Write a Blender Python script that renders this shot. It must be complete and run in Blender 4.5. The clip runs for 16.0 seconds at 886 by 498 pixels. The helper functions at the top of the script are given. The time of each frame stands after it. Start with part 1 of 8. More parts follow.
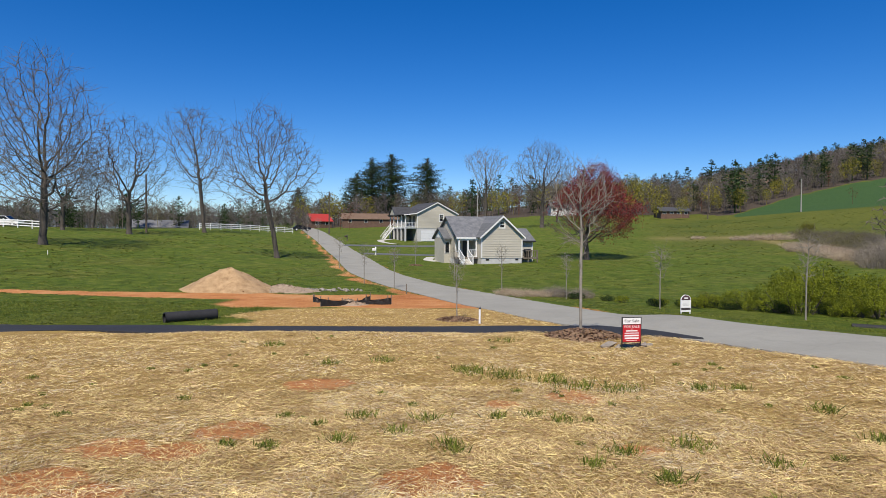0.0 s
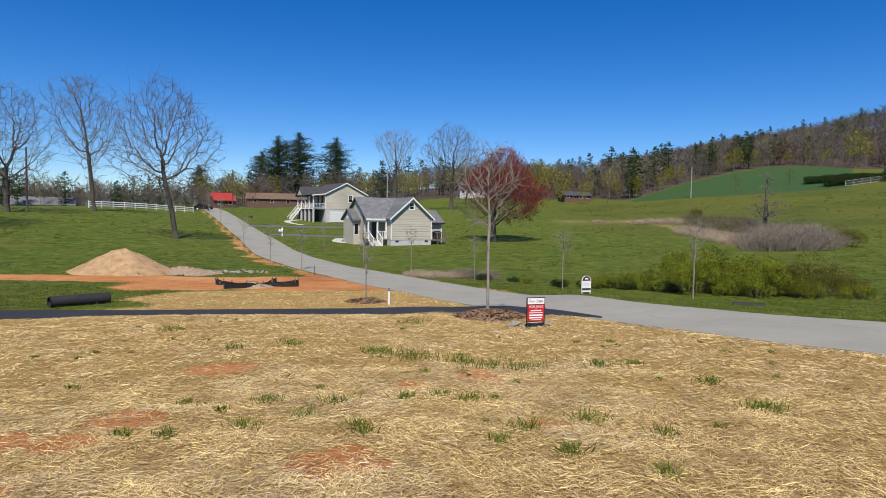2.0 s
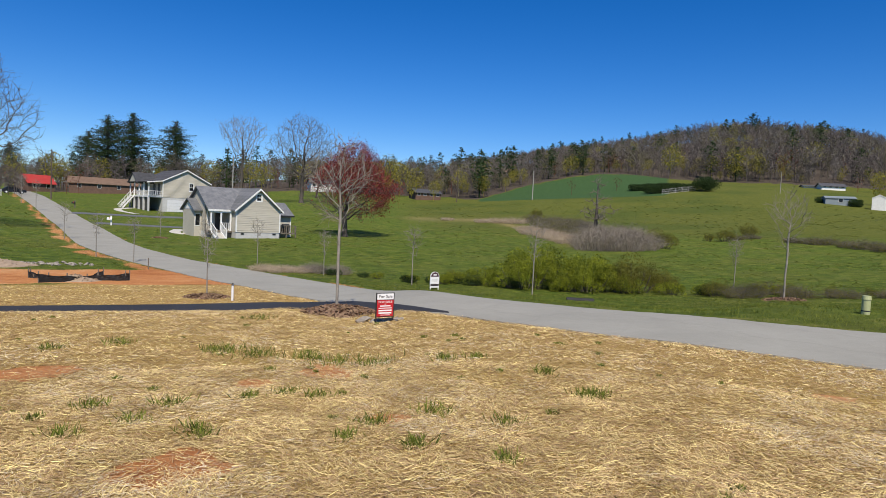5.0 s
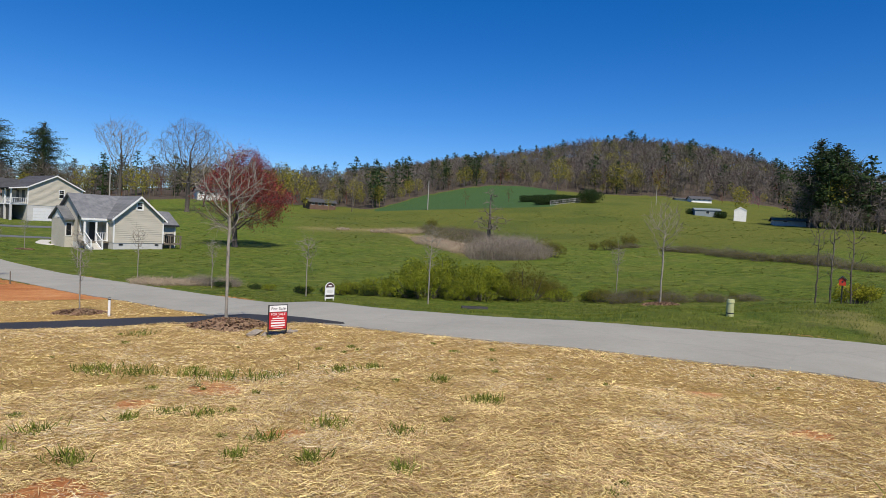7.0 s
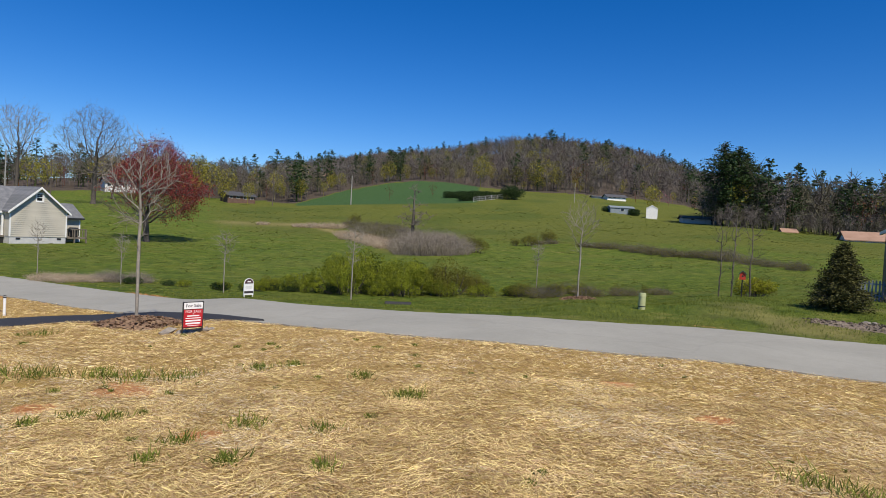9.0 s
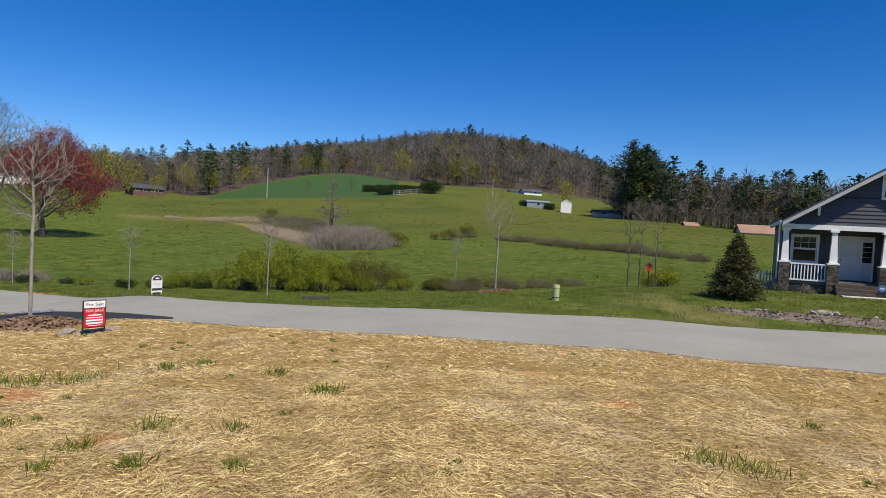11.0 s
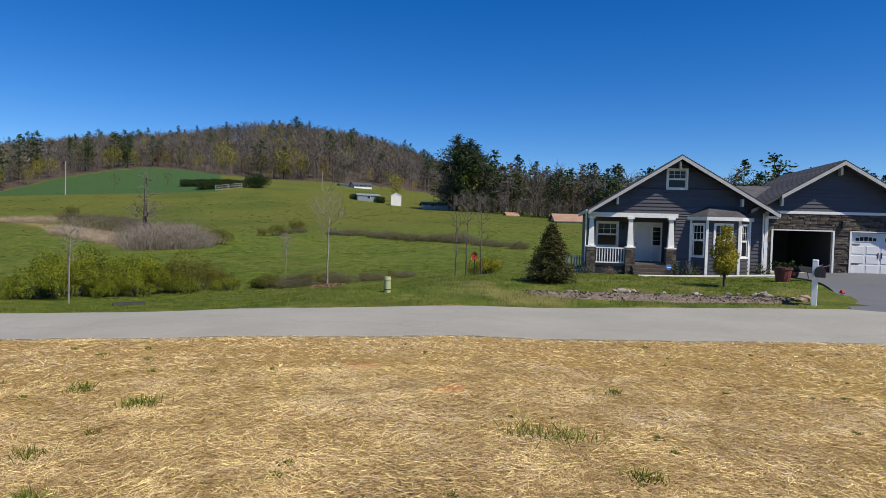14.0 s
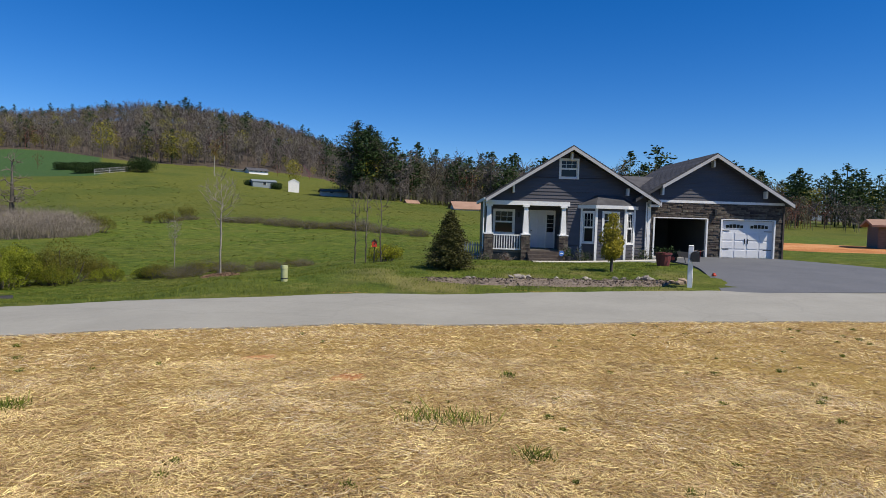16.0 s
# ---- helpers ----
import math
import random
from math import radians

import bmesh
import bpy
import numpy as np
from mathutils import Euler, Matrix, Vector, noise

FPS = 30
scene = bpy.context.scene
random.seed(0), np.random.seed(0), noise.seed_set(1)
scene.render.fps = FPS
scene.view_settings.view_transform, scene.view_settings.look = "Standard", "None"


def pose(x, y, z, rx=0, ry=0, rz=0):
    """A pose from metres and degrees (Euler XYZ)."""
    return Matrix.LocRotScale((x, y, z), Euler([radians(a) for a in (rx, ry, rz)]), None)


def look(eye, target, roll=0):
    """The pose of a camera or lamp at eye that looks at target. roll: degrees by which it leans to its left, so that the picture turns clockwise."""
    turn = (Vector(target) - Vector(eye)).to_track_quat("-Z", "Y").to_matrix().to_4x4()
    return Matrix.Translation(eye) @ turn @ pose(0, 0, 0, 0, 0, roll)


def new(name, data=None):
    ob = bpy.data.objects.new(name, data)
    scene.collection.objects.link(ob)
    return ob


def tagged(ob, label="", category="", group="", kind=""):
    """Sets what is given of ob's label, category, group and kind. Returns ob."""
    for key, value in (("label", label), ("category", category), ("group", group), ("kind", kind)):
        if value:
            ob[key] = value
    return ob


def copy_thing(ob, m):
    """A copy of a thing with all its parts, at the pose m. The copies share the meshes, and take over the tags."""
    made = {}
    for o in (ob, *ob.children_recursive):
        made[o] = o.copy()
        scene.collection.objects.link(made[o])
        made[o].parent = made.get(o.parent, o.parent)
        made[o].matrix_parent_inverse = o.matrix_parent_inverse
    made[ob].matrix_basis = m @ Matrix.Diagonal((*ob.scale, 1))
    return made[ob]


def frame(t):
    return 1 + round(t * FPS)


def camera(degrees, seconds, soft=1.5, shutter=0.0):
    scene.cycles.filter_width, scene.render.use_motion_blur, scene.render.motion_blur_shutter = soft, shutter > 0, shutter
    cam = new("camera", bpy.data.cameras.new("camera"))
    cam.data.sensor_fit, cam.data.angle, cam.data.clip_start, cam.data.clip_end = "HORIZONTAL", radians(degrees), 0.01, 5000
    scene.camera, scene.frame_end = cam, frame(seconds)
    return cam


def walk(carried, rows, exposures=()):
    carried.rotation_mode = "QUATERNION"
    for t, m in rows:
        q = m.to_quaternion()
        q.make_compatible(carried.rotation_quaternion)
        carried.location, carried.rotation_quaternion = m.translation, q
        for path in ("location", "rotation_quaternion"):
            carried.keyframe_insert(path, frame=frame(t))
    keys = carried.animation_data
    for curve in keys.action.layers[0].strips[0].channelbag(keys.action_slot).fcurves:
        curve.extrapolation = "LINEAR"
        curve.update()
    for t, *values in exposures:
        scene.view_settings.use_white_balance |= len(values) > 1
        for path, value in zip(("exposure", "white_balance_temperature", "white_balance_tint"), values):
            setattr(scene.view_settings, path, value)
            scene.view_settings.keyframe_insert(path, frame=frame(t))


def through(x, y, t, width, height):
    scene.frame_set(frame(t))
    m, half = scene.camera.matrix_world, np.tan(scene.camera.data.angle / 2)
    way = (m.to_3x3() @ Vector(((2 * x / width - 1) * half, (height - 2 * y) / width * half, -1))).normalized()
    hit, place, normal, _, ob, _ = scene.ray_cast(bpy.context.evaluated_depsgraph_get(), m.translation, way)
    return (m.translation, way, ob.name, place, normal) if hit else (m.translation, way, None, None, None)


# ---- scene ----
# The camera stands on a straw-covered yard and pans to the right, drifting a little.
EYE = 1.65
cam = camera(70.0, 16.0, 0.6)
# seconds, x, y, yaw, pitch, roll
ROWS = [
    (0.0, 0.000, -0.000, -0.01, -1.46, 0.44),
    (0.5, 0.001, -0.001, -2.16, -2.04, 0.89),
    (1.0, 0.001, -0.002, -3.97, -2.47, 1.05),
    (1.5, 0.002, -0.003, -6.11, -2.78, 1.32),
    (2.0, 0.002, -0.004, -8.21, -3.02, 1.03),
    (2.5, 0.003, -0.005, -10.16, -3.22, 1.22),
    (3.0, 0.004, -0.006, -12.38, -3.16, 1.56),
    (3.5, 0.004, -0.007, -14.74, -2.99, 2.12),
    (4.0, 0.005, -0.008, -17.12, -3.09, 2.44),
    (6.5, 0.008, -0.013, -28.54, -1.98, 2.99),
    (7.0, 0.009, -0.014, -31.03, -1.61, 2.90),
    (7.5, 0.009, -0.015, -33.54, -1.33, 2.89),
    (8.0, 0.010, -0.016, -35.35, -1.22, 2.88),
    (8.5, 0.011, -0.017, -36.67, -1.40, 3.05),
    (11.0, 0.035, -0.057, -45.20, -1.80, 3.14),
    (11.5, 0.040, -0.065, -47.72, -1.47, 2.69),
    (12.0, 0.045, -0.073, -49.48, -1.37, 2.15),
    (12.5, 0.050, -0.080, -51.14, -1.76, 1.80),
    (13.0, 0.055, -0.088, -54.00, -2.06, 1.81),
    (13.5, 0.060, -0.096, -57.59, -2.16, 2.08),
    (14.0, 0.065, -0.104, -60.32, -1.75, 1.67),
    (14.5, 0.070, -0.112, -62.58, -1.63, 1.61),
    (15.0, 0.075, -0.120, -65.36, -1.63, 1.89),
    (15.5, 0.080, -0.128, -67.39, -2.12, 1.48),
    (16.0, 0.085, -0.136, -69.34, -2.62, 1.72),
]
walk(cam, [(t, pose(x, y, EYE, 90 + pitch, 0, yaw) @ pose(0, 0, 0, 0, 0, roll)) for t, x, y, yaw, pitch, roll in ROWS])
scene.view_settings.exposure = 0.0

# Clear spring midday: a high sun behind the first view, blue sky.
SUN_BEARING, SUN_HEIGHT = 191.0, 52.5
world = bpy.data.worlds.new("sky")
scene.world = world
world.use_nodes = True
wn = world.node_tree
sky = wn.nodes.new("ShaderNodeTexSky")
sky.sky_type, sky.sun_disc = "NISHITA", False
sky.sun_elevation, sky.sun_rotation = radians(SUN_HEIGHT), radians(SUN_BEARING)
sky.altitude, sky.air_density, sky.dust_density, sky.ozone_density = 1500, 1.0, 0.0, 6.0
deep = wn.nodes.new("ShaderNodeHueSaturation")  # the deep blue of dry mountain air
deep.inputs["Saturation"].default_value, deep.inputs["Hue"].default_value = 1.32, 0.51
wn.links.new(sky.outputs[0], deep.inputs["Color"])
wn.links.new(deep.outputs[0], wn.nodes["Background"].inputs[0])
wn.nodes["Background"].inputs[1].default_value = 0.12
sun_data = bpy.data.lights.new("sun", "SUN")
sun_data.energy, sun_data.angle, sun_data.color = 5.6, radians(0.53), (1.0, 0.91, 0.76)
sun = new("sun", sun_data)
sun_way = Vector((math.sin(radians(SUN_BEARING)) * math.cos(radians(SUN_HEIGHT)), math.cos(radians(SUN_BEARING)) * math.cos(radians(SUN_HEIGHT)), math.sin(radians(SUN_HEIGHT))))
sun.matrix_world = look(sun_way * 100, (0, 0, 0))

# ---- materials ----
def node_tree(name):
    m = bpy.data.materials.new(name)
    m.use_nodes = True
    t = m.node_tree
    return m, t, t.nodes["Principled BSDF"]


def add_node(t, kind, **values):
    n = t.nodes.new(kind)
    for key, value in values.items():
        n.inputs[key.replace("_", " ")].default_value = value
    return n


def noise_of(t, vector, scale, detail=6.0, rough=0.6):
    n = add_node(t, "ShaderNodeTexNoise", Scale=scale, Detail=detail, Roughness=rough)
    if vector is not None:
        t.links.new(vector, n.inputs["Vector"])
    return n.outputs["Fac"]


def ramp(t, fac, stops):
    n = t.nodes.new("ShaderNodeValToRGB")
    while len(n.color_ramp.elements) < len(stops):
        n.color_ramp.elements.new(0.5)
    for e, (at, c) in zip(n.color_ramp.elements, stops):
        e.position, e.color = at, (*c, 1)
    t.links.new(fac, n.inputs[0])
    return n.outputs[0]


def blend(t, fac, a, b, how="MIX"):
    n = t.nodes.new("ShaderNodeMix")
    n.data_type, n.blend_type = "RGBA", how
    for value, socket in ((fac, n.inputs[0]), (a, n.inputs[6]), (b, n.inputs[7])):
        if isinstance(value, (int, float)):
            socket.default_value = value
        elif isinstance(value, tuple):
            socket.default_value = (*value, 1)
        else:
            t.links.new(value, socket)
    return n.outputs[2]


def sums(t, how, a, b=0.5, c=None):
    n = t.nodes.new("ShaderNodeMath")
    n.operation = how
    for value, socket in zip((a, b, c), n.inputs):
        if isinstance(value, (int, float)):
            socket.default_value = value
        elif value is not None:
            t.links.new(value, socket)
    return n.outputs[0]


def bump_of(t, bsdf, height, strength, distance=0.02):
    n = add_node(t, "ShaderNodeBump", Strength=strength, Distance=distance)
    t.links.new(height, n.inputs["Height"])
    t.links.new(n.outputs[0], bsdf.inputs["Normal"])


def surface(name, dark, light, scale=6.0, rough=0.8, metal=0.0, bump=0.2, grain=60.0, stretch=(1, 1, 1), spread=0.0, island=False):
    """A worn matt surface: a broad and a fine noise between two colours, with relief."""
    m, t, b = node_tree(name)
    co = t.nodes.new("ShaderNodeTexCoord")
    mp = t.nodes.new("ShaderNodeMapping")
    mp.inputs["Scale"].default_value = stretch
    t.links.new(co.outputs["Object"], mp.inputs[0])
    broad, fine = noise_of(t, mp.outputs[0], scale), noise_of(t, mp.outputs[0], grain, 3)
    mixed = sums(t, "ADD", sums(t, "MULTIPLY", broad, 0.65), sums(t, "MULTIPLY", fine, 0.35))
    colour = ramp(t, mixed, [(0.32, dark), (0.68, light)])
    if spread:
        if island:
            rnd = t.nodes.new("ShaderNodeNewGeometry").outputs["Random Per Island"]
        else:
            rnd = t.nodes.new("ShaderNodeObjectInfo").outputs["Random"]
        hsv = t.nodes.new("ShaderNodeHueSaturation")
        t.links.new(sums(t, "MULTIPLY_ADD", rnd, spread, 1 - spread / 2), hsv.inputs["Value"])
        t.links.new(sums(t, "MULTIPLY_ADD", rnd, spread * 0.06, 0.5 - spread * 0.03), hsv.inputs["Hue"])
        t.links.new(colour, hsv.inputs["Color"])
        colour = hsv.outputs[0]
    t.links.new(colour, b.inputs["Base Color"])
    t.links.new(sums(t, "MULTIPLY_ADD", fine, 0.2, rough - 0.1), b.inputs["Roughness"])
    b.inputs["Metallic"].default_value = metal
    if bump:
        bump_of(t, b, mixed, bump)
    return m


def leafy(name, dark, light, through=0.25, clump=0.0):
    """Leaves: each with its own shade, letting some light through."""
    m, t, b = node_tree(name)
    rnd = t.nodes.new("ShaderNodeNewGeometry").outputs["Random Per Island"]
    if clump:
        co = t.nodes.new("ShaderNodeTexCoord").outputs["Object"]
        rnd = sums(t, "ADD", sums(t, "MULTIPLY", rnd, 0.45), sums(t, "MULTIPLY_ADD", noise_of(t, co, clump, 3, 0.6), 2.2, -0.85))
    colour = ramp(t, rnd, [(0.0, dark), (1.0, light)])
    t.links.new(colour, b.inputs["Base Color"])
    b.inputs["Roughness"].default_value = 0.65
    b.inputs["Specular IOR Level"].default_value = 0.2
    tr = t.nodes.new("ShaderNodeBsdfTranslucent")
    t.links.new(colour, tr.inputs[0])
    mx = t.nodes.new("ShaderNodeMixShader")
    mx.inputs[0].default_value = through
    t.links.new(b.outputs[0], mx.inputs[1])
    t.links.new(tr.outputs[0], mx.inputs[2])
    t.links.new(mx.outputs[0], t.nodes["Material Output"].inputs[0])
    return m


# ---- mesh helpers ----
def mesh_of(name, verts, faces, material, smooth=False):
    me = bpy.data.meshes.new(name)
    me.from_pydata([tuple(v) for v in verts], [], [tuple(int(i) for i in f) for f in faces])
    me.materials.append(material)
    if smooth:
        me.polygons.foreach_set("use_smooth", [True] * len(me.polygons))
    me.update()
    return me


def fast_mesh(name, verts, faces, material, smooth=False):
    """A mesh from a vertex array and an array of faces with one count of corners."""
    verts, faces = np.asarray(verts, np.float32), np.asarray(faces, np.int32)
    me = bpy.data.meshes.new(name)
    me.vertices.add(len(verts))
    me.vertices.foreach_set("co", verts.ravel())
    n = faces.shape[1]
    me.loops.add(faces.size)
    me.loops.foreach_set("vertex_index", faces.ravel())
    me.polygons.add(len(faces))
    me.polygons.foreach_set("loop_start", np.arange(0, faces.size, n, dtype=np.int32))
    me.materials.append(material)
    if smooth:
        me.polygons.foreach_set("use_smooth", np.ones(len(faces), bool))
    me.update(calc_edges=True)
    return me


def part(name, bm, material, parent, label=""):
    """Links a bmesh as one mesh object under a thing or a part."""
    me = bpy.data.meshes.new(name)
    bm.to_mesh(me)
    bm.free()
    me.materials.append(material)
    ob = new(name, me)
    ob.parent = parent
    return tagged(ob, label) if label else ob


def part_mesh(name, me, parent, label=""):
    ob = new(name, me)
    ob.parent = parent
    return tagged(ob, label) if label else ob


def base(name, x, y, z, turn=0.0, label="", category="", group=""):
    """An empty at a thing's foot."""
    ob = new(name)
    ob.matrix_basis = pose(x, y, z, 0, 0, turn)
    return tagged(ob, label, category, group)


def box_bm(bm, x0, x1, y0, y1, z0, z1, bevel=0.0):
    """Adds a box to a bmesh."""
    vs = [bm.verts.new((x, y, z)) for z in (z0, z1) for y in (y0, y1) for x in (x0, x1)]
    for f in ((0, 2, 3, 1), (4, 5, 7, 6), (0, 1, 5, 4), (2, 6, 7, 3), (0, 4, 6, 2), (1, 3, 7, 5)):
        bm.faces.new([vs[i] for i in f])
    if bevel:
        es = {e for v in vs for e in v.link_edges}
        bmesh.ops.bevel(bm, geom=list(es), offset=bevel, segments=1, affect="EDGES")
    return bm


def box(x0, x1, y0, y1, z0, z1, bevel=0.0):
    return box_bm(bmesh.new(), x0, x1, y0, y1, z0, z1, bevel)


def prism(points, axis, a, b):
    """A solid: an outline in the plane across an axis, drawn out from a to b along it. axis 'x': points (y, z); 'y': (x, z); 'z': (x, y)."""
    bm = bmesh.new()
    put = {"x": lambda p, k: (k, p[0], p[1]), "y": lambda p, k: (p[0], k, p[1]), "z": lambda p, k: (p[0], p[1], k)}[axis]
    va, vb = [bm.verts.new(put(p, a)) for p in points], [bm.verts.new(put(p, b)) for p in points]
    bm.faces.new(va)
    bm.faces.new(vb[::-1])
    for i in range(len(points)):
        j = (i + 1) % len(points)
        bm.faces.new((va[i], vb[i], vb[j], va[j]))
    bmesh.ops.recalc_face_normals(bm, faces=bm.faces[:])
    return bm


def cyl(r0, r1, p0, p1, sides=12):
    """A capped round bar or cone from p0 to p1."""
    bm = bmesh.new()
    way = Vector(p1) - Vector(p0)
    bmesh.ops.create_cone(bm, cap_ends=True, segments=sides, radius1=r0, radius2=r1, depth=way.length)
    m = Matrix.Translation((Vector(p0) + Vector(p1)) / 2) @ way.to_track_quat("Z", "Y").to_matrix().to_4x4()
    bmesh.ops.transform(bm, matrix=m, verts=bm.verts[:])
    return bm


def tubes(segments, sides=4):
    """Vertices and quads for many tapered bars; rows of p0, p1, r0, r1."""
    s = np.array([(*a, *b, r, q) for a, b, r, q in segments], float)
    p0, p1, r0, r1 = s[:, :3], s[:, 3:6], s[:, 6:7], s[:, 7:8]
    w = p1 - p0
    w /= np.linalg.norm(w, axis=1, keepdims=True) + 1e-9
    u = np.cross(w, np.where(np.abs(w[:, 2:3]) > 0.9, [[1.0, 0, 0]], [[0, 0, 1.0]]))
    u /= np.linalg.norm(u, axis=1, keepdims=True) + 1e-9
    v = np.cross(w, u)
    n = len(s)
    verts = np.empty((n, 2 * sides, 3))
    for k in range(sides):
        a = 2 * math.pi * k / sides
        o = u * math.cos(a) + v * math.sin(a)
        verts[:, k], verts[:, sides + k] = p0 + o * r0, p1 + o * r1
    quad = np.array([(k, (k + 1) % sides, sides + (k + 1) % sides, sides + k) for k in range(sides)])
    faces = (np.arange(n)[:, None, None] * 2 * sides + quad[None]).reshape(-1, 4)
    return verts.reshape(-1, 3), faces

# ---- the lie of the land: heights below or above the eye along bearings (degrees clockwise from +y) ----
PROFILES = {}


def profile(bearing, *pairs):
    PROFILES[bearing] = [(0.0, -EYE)] + [(pairs[i], pairs[i + 1]) for i in range(0, len(pairs), 2)]


profile(-110, 30, -1.73, 70, -1.3, 200, 1.15, 600, 8.64, 4000, 20)
profile(-60, 22, -2.76, 40, -3.15, 70, -1.77, 110, 0.18, 200, 1.24, 600, 5.98, 4000, 20)
profile(-35, 21.4, -2.8, 23, -3.15, 26, -3.16, 42, -3.37, 60, -2.49, 75, -1.49, 115, 0.57, 200, -0.97, 600, -0.75, 4000, 10)
profile(-20, 18.6, -2.76, 20, -3.13, 23, -3.15, 40, -3.53, 60, -3.25, 76, -2.51, 110, -0.22, 140, 0.73, 200, 0.33, 600, -0.27, 4000, 10)
profile(-10, 17.8, -2.73, 19, -3.12, 22, -3.13, 38, -3.64, 60, -3.57, 90, -3, 120, -1.73, 165, 0.01, 220, 1.19, 400, 7.91, 4000, 60)
profile(0, 17.4, -2.72, 18.6, -3.07, 22, -3.13, 32, -3.55, 45, -3.74, 75, -3.67, 110, -2.84, 130, -1.89, 160, -0.52, 220, 2.73, 400, 11.97, 4000, 60)
profile(8, 17.4, -2.73, 20, -3, 24, -3.21, 45, -3.75, 75, -3.58, 100, -3.17, 140, -0.28, 200, 4.46, 300, 11.68, 500, 21.93, 4000, 60)
profile(14, 17, -2.75, 22, -2.94, 27, -3.18, 45, -3.96, 90, -3.62, 140, 0.08, 200, 4.91, 300, 12.61, 500, 27.85, 4000, 80)
profile(20, 16.2, -2.51, 22.5, -2.59, 28, -3.47, 45, -3.88, 80, -3.27, 120, -1.6, 220, 5.66, 350, 18.73, 500, 33.73, 4000, 80)
profile(35, 13.8, -2.28, 20, -2.47, 25, -3.35, 40, -3.79, 80, -2.79, 150, 1.52, 220, 10.23, 290, 22.45, 450, 43.25, 600, 65.25, 900, 53.25, 4000, 80)
profile(45, 12.9, -2.17, 18.8, -2.26, 24, -2.99, 40, -3.55, 80, -2.4, 150, 2.32, 250, 16.19, 330, 22.81, 600, 80.81, 900, 52.81, 4000, 80)
profile(50, 12.7, -2.16, 18.4, -2.21, 21.5, -2.03, 27, -2.78, 40, -3.28, 80, -2.16, 145, 2.36, 225, 11.79, 320, 21.55, 600, 76.55, 900, 52.55, 4000, 80)
profile(55, 12.55, -2.13, 18.2, -2.17, 21, -2.05, 27, -2.71, 40, -3.02, 80, -1.93, 140, 2.5, 200, 7.42, 300, 18.13, 600, 68.28, 900, 52.28, 4000, 80)
profile(62, 12.5, -2.07, 18.2, -2.13, 22, -1.82, 28, -2.04, 40, -2.57, 70, -1.79, 110, 0.64, 150, 4.27, 200, 6.76, 300, 13.75, 600, 46.86, 4000, 80)
profile(70, 12.7, -2.11, 18.5, -2.17, 24, -1.78, 33, -2.05, 60, -2.1, 110, 0.17, 160, 3.18, 200, 4.85, 300, 7.27, 600, 26.36, 4000, 80)
profile(80, 13.3, -2.07, 19.4, -2.06, 26, -1.76, 33, -1.98, 60, -2.1, 120, 0.76, 200, 3.43, 400, 8.69, 4000, 60)
profile(92, 14.7, -2.01, 21.5, -1.96, 28, -1.69, 34, -1.57, 60, -1.33, 120, -0.05, 300, 4.87, 4000, 60)
profile(105, 17.7, -1.99, 25.5, -1.93, 33, -1.56, 60, -1.19, 100, -1.12, 300, 4.04, 4000, 60)
profile(140, 30, -1.78, 100, -0.95, 300, 2.15, 4000, 60)
profile(200, 30, -1.35, 100, -0.17, 300, 1.5, 4000, 60)
RANGES = np.geomspace(0.5, 4000, 260)
bearings = sorted(PROFILES)
raw = np.array([np.interp(RANGES, *zip(*PROFILES[b])) for b in bearings])
raw = np.vstack([raw[-1:], raw, raw[:1]])
keys = [bearings[-1] - 360] + bearings + [bearings[0] + 360]
BEARINGS = np.arange(-180, 181.0)
TABLE = np.empty((361, 260))
for i, b in enumerate(BEARINGS):
    b = b if b >= keys[0] else b + 360
    k = max(0, min(len(keys) - 2, int(np.searchsorted(keys, b)) - 1))
    w = (b - keys[k]) / (keys[k + 1] - keys[k])
    w = w * w * (3 - 2 * w) * 0.5 + w * 0.5
    TABLE[i] = raw[k] * (1 - w) + raw[k + 1] * w
for _ in range(2):
    TABLE[:, 1:-1] = (TABLE[:, :-2] + 2 * TABLE[:, 1:-1] + TABLE[:, 2:]) / 4
for _ in range(6):
    TABLE = (np.roll(TABLE, 1, 0) + 2 * TABLE + np.roll(TABLE, -1, 0)) / 4


def ground(x, y):
    """Height of the land at x, y (numbers or arrays)."""
    x, y = np.asarray(x, float), np.asarray(y, float)
    d = np.clip(np.hypot(x, y), 0.5, 3999)
    b = np.clip(np.degrees(np.arctan2(x, y)) + 180, 0, 359.999)
    r = np.log(d / 0.5) / np.log(4000 / 0.5) * 259
    i, j = b.astype(int), np.clip(r.astype(int), 0, 258)
    u, v = b - i, r - j
    z = (TABLE[i, j] * (1 - u) + TABLE[i + 1, j] * u) * (1 - v) + (TABLE[i, j + 1] * (1 - u) + TABLE[i + 1, j + 1] * u) * v
    return z + EYE

# ---- the road: centre and width, from the driveway end over the dip and up the hill ----
ROAD = [(42, -42, 5.8), (30, -21.6, 5.8), (18.9, -2.4, 5.75), (14.3, 5.6, 5.45), (11.9, 8.9, 4.9), (9.6, 12.5, 4.7), (7.35, 16.8, 4.0), (6.0, 20.6, 3.6), (4.75, 25.4, 3.8), (3.0, 31.0, 4.0), (0.3, 38.8, 4.2), (-3.2, 47.6, 4.2), (-6.7, 58.8, 4.2), (-11.9, 81.5, 4.3), (-20.2, 113, 4.5), (-30, 150, 4.9), (-40, 190, 5.0), (-50, 230, 5.0)]


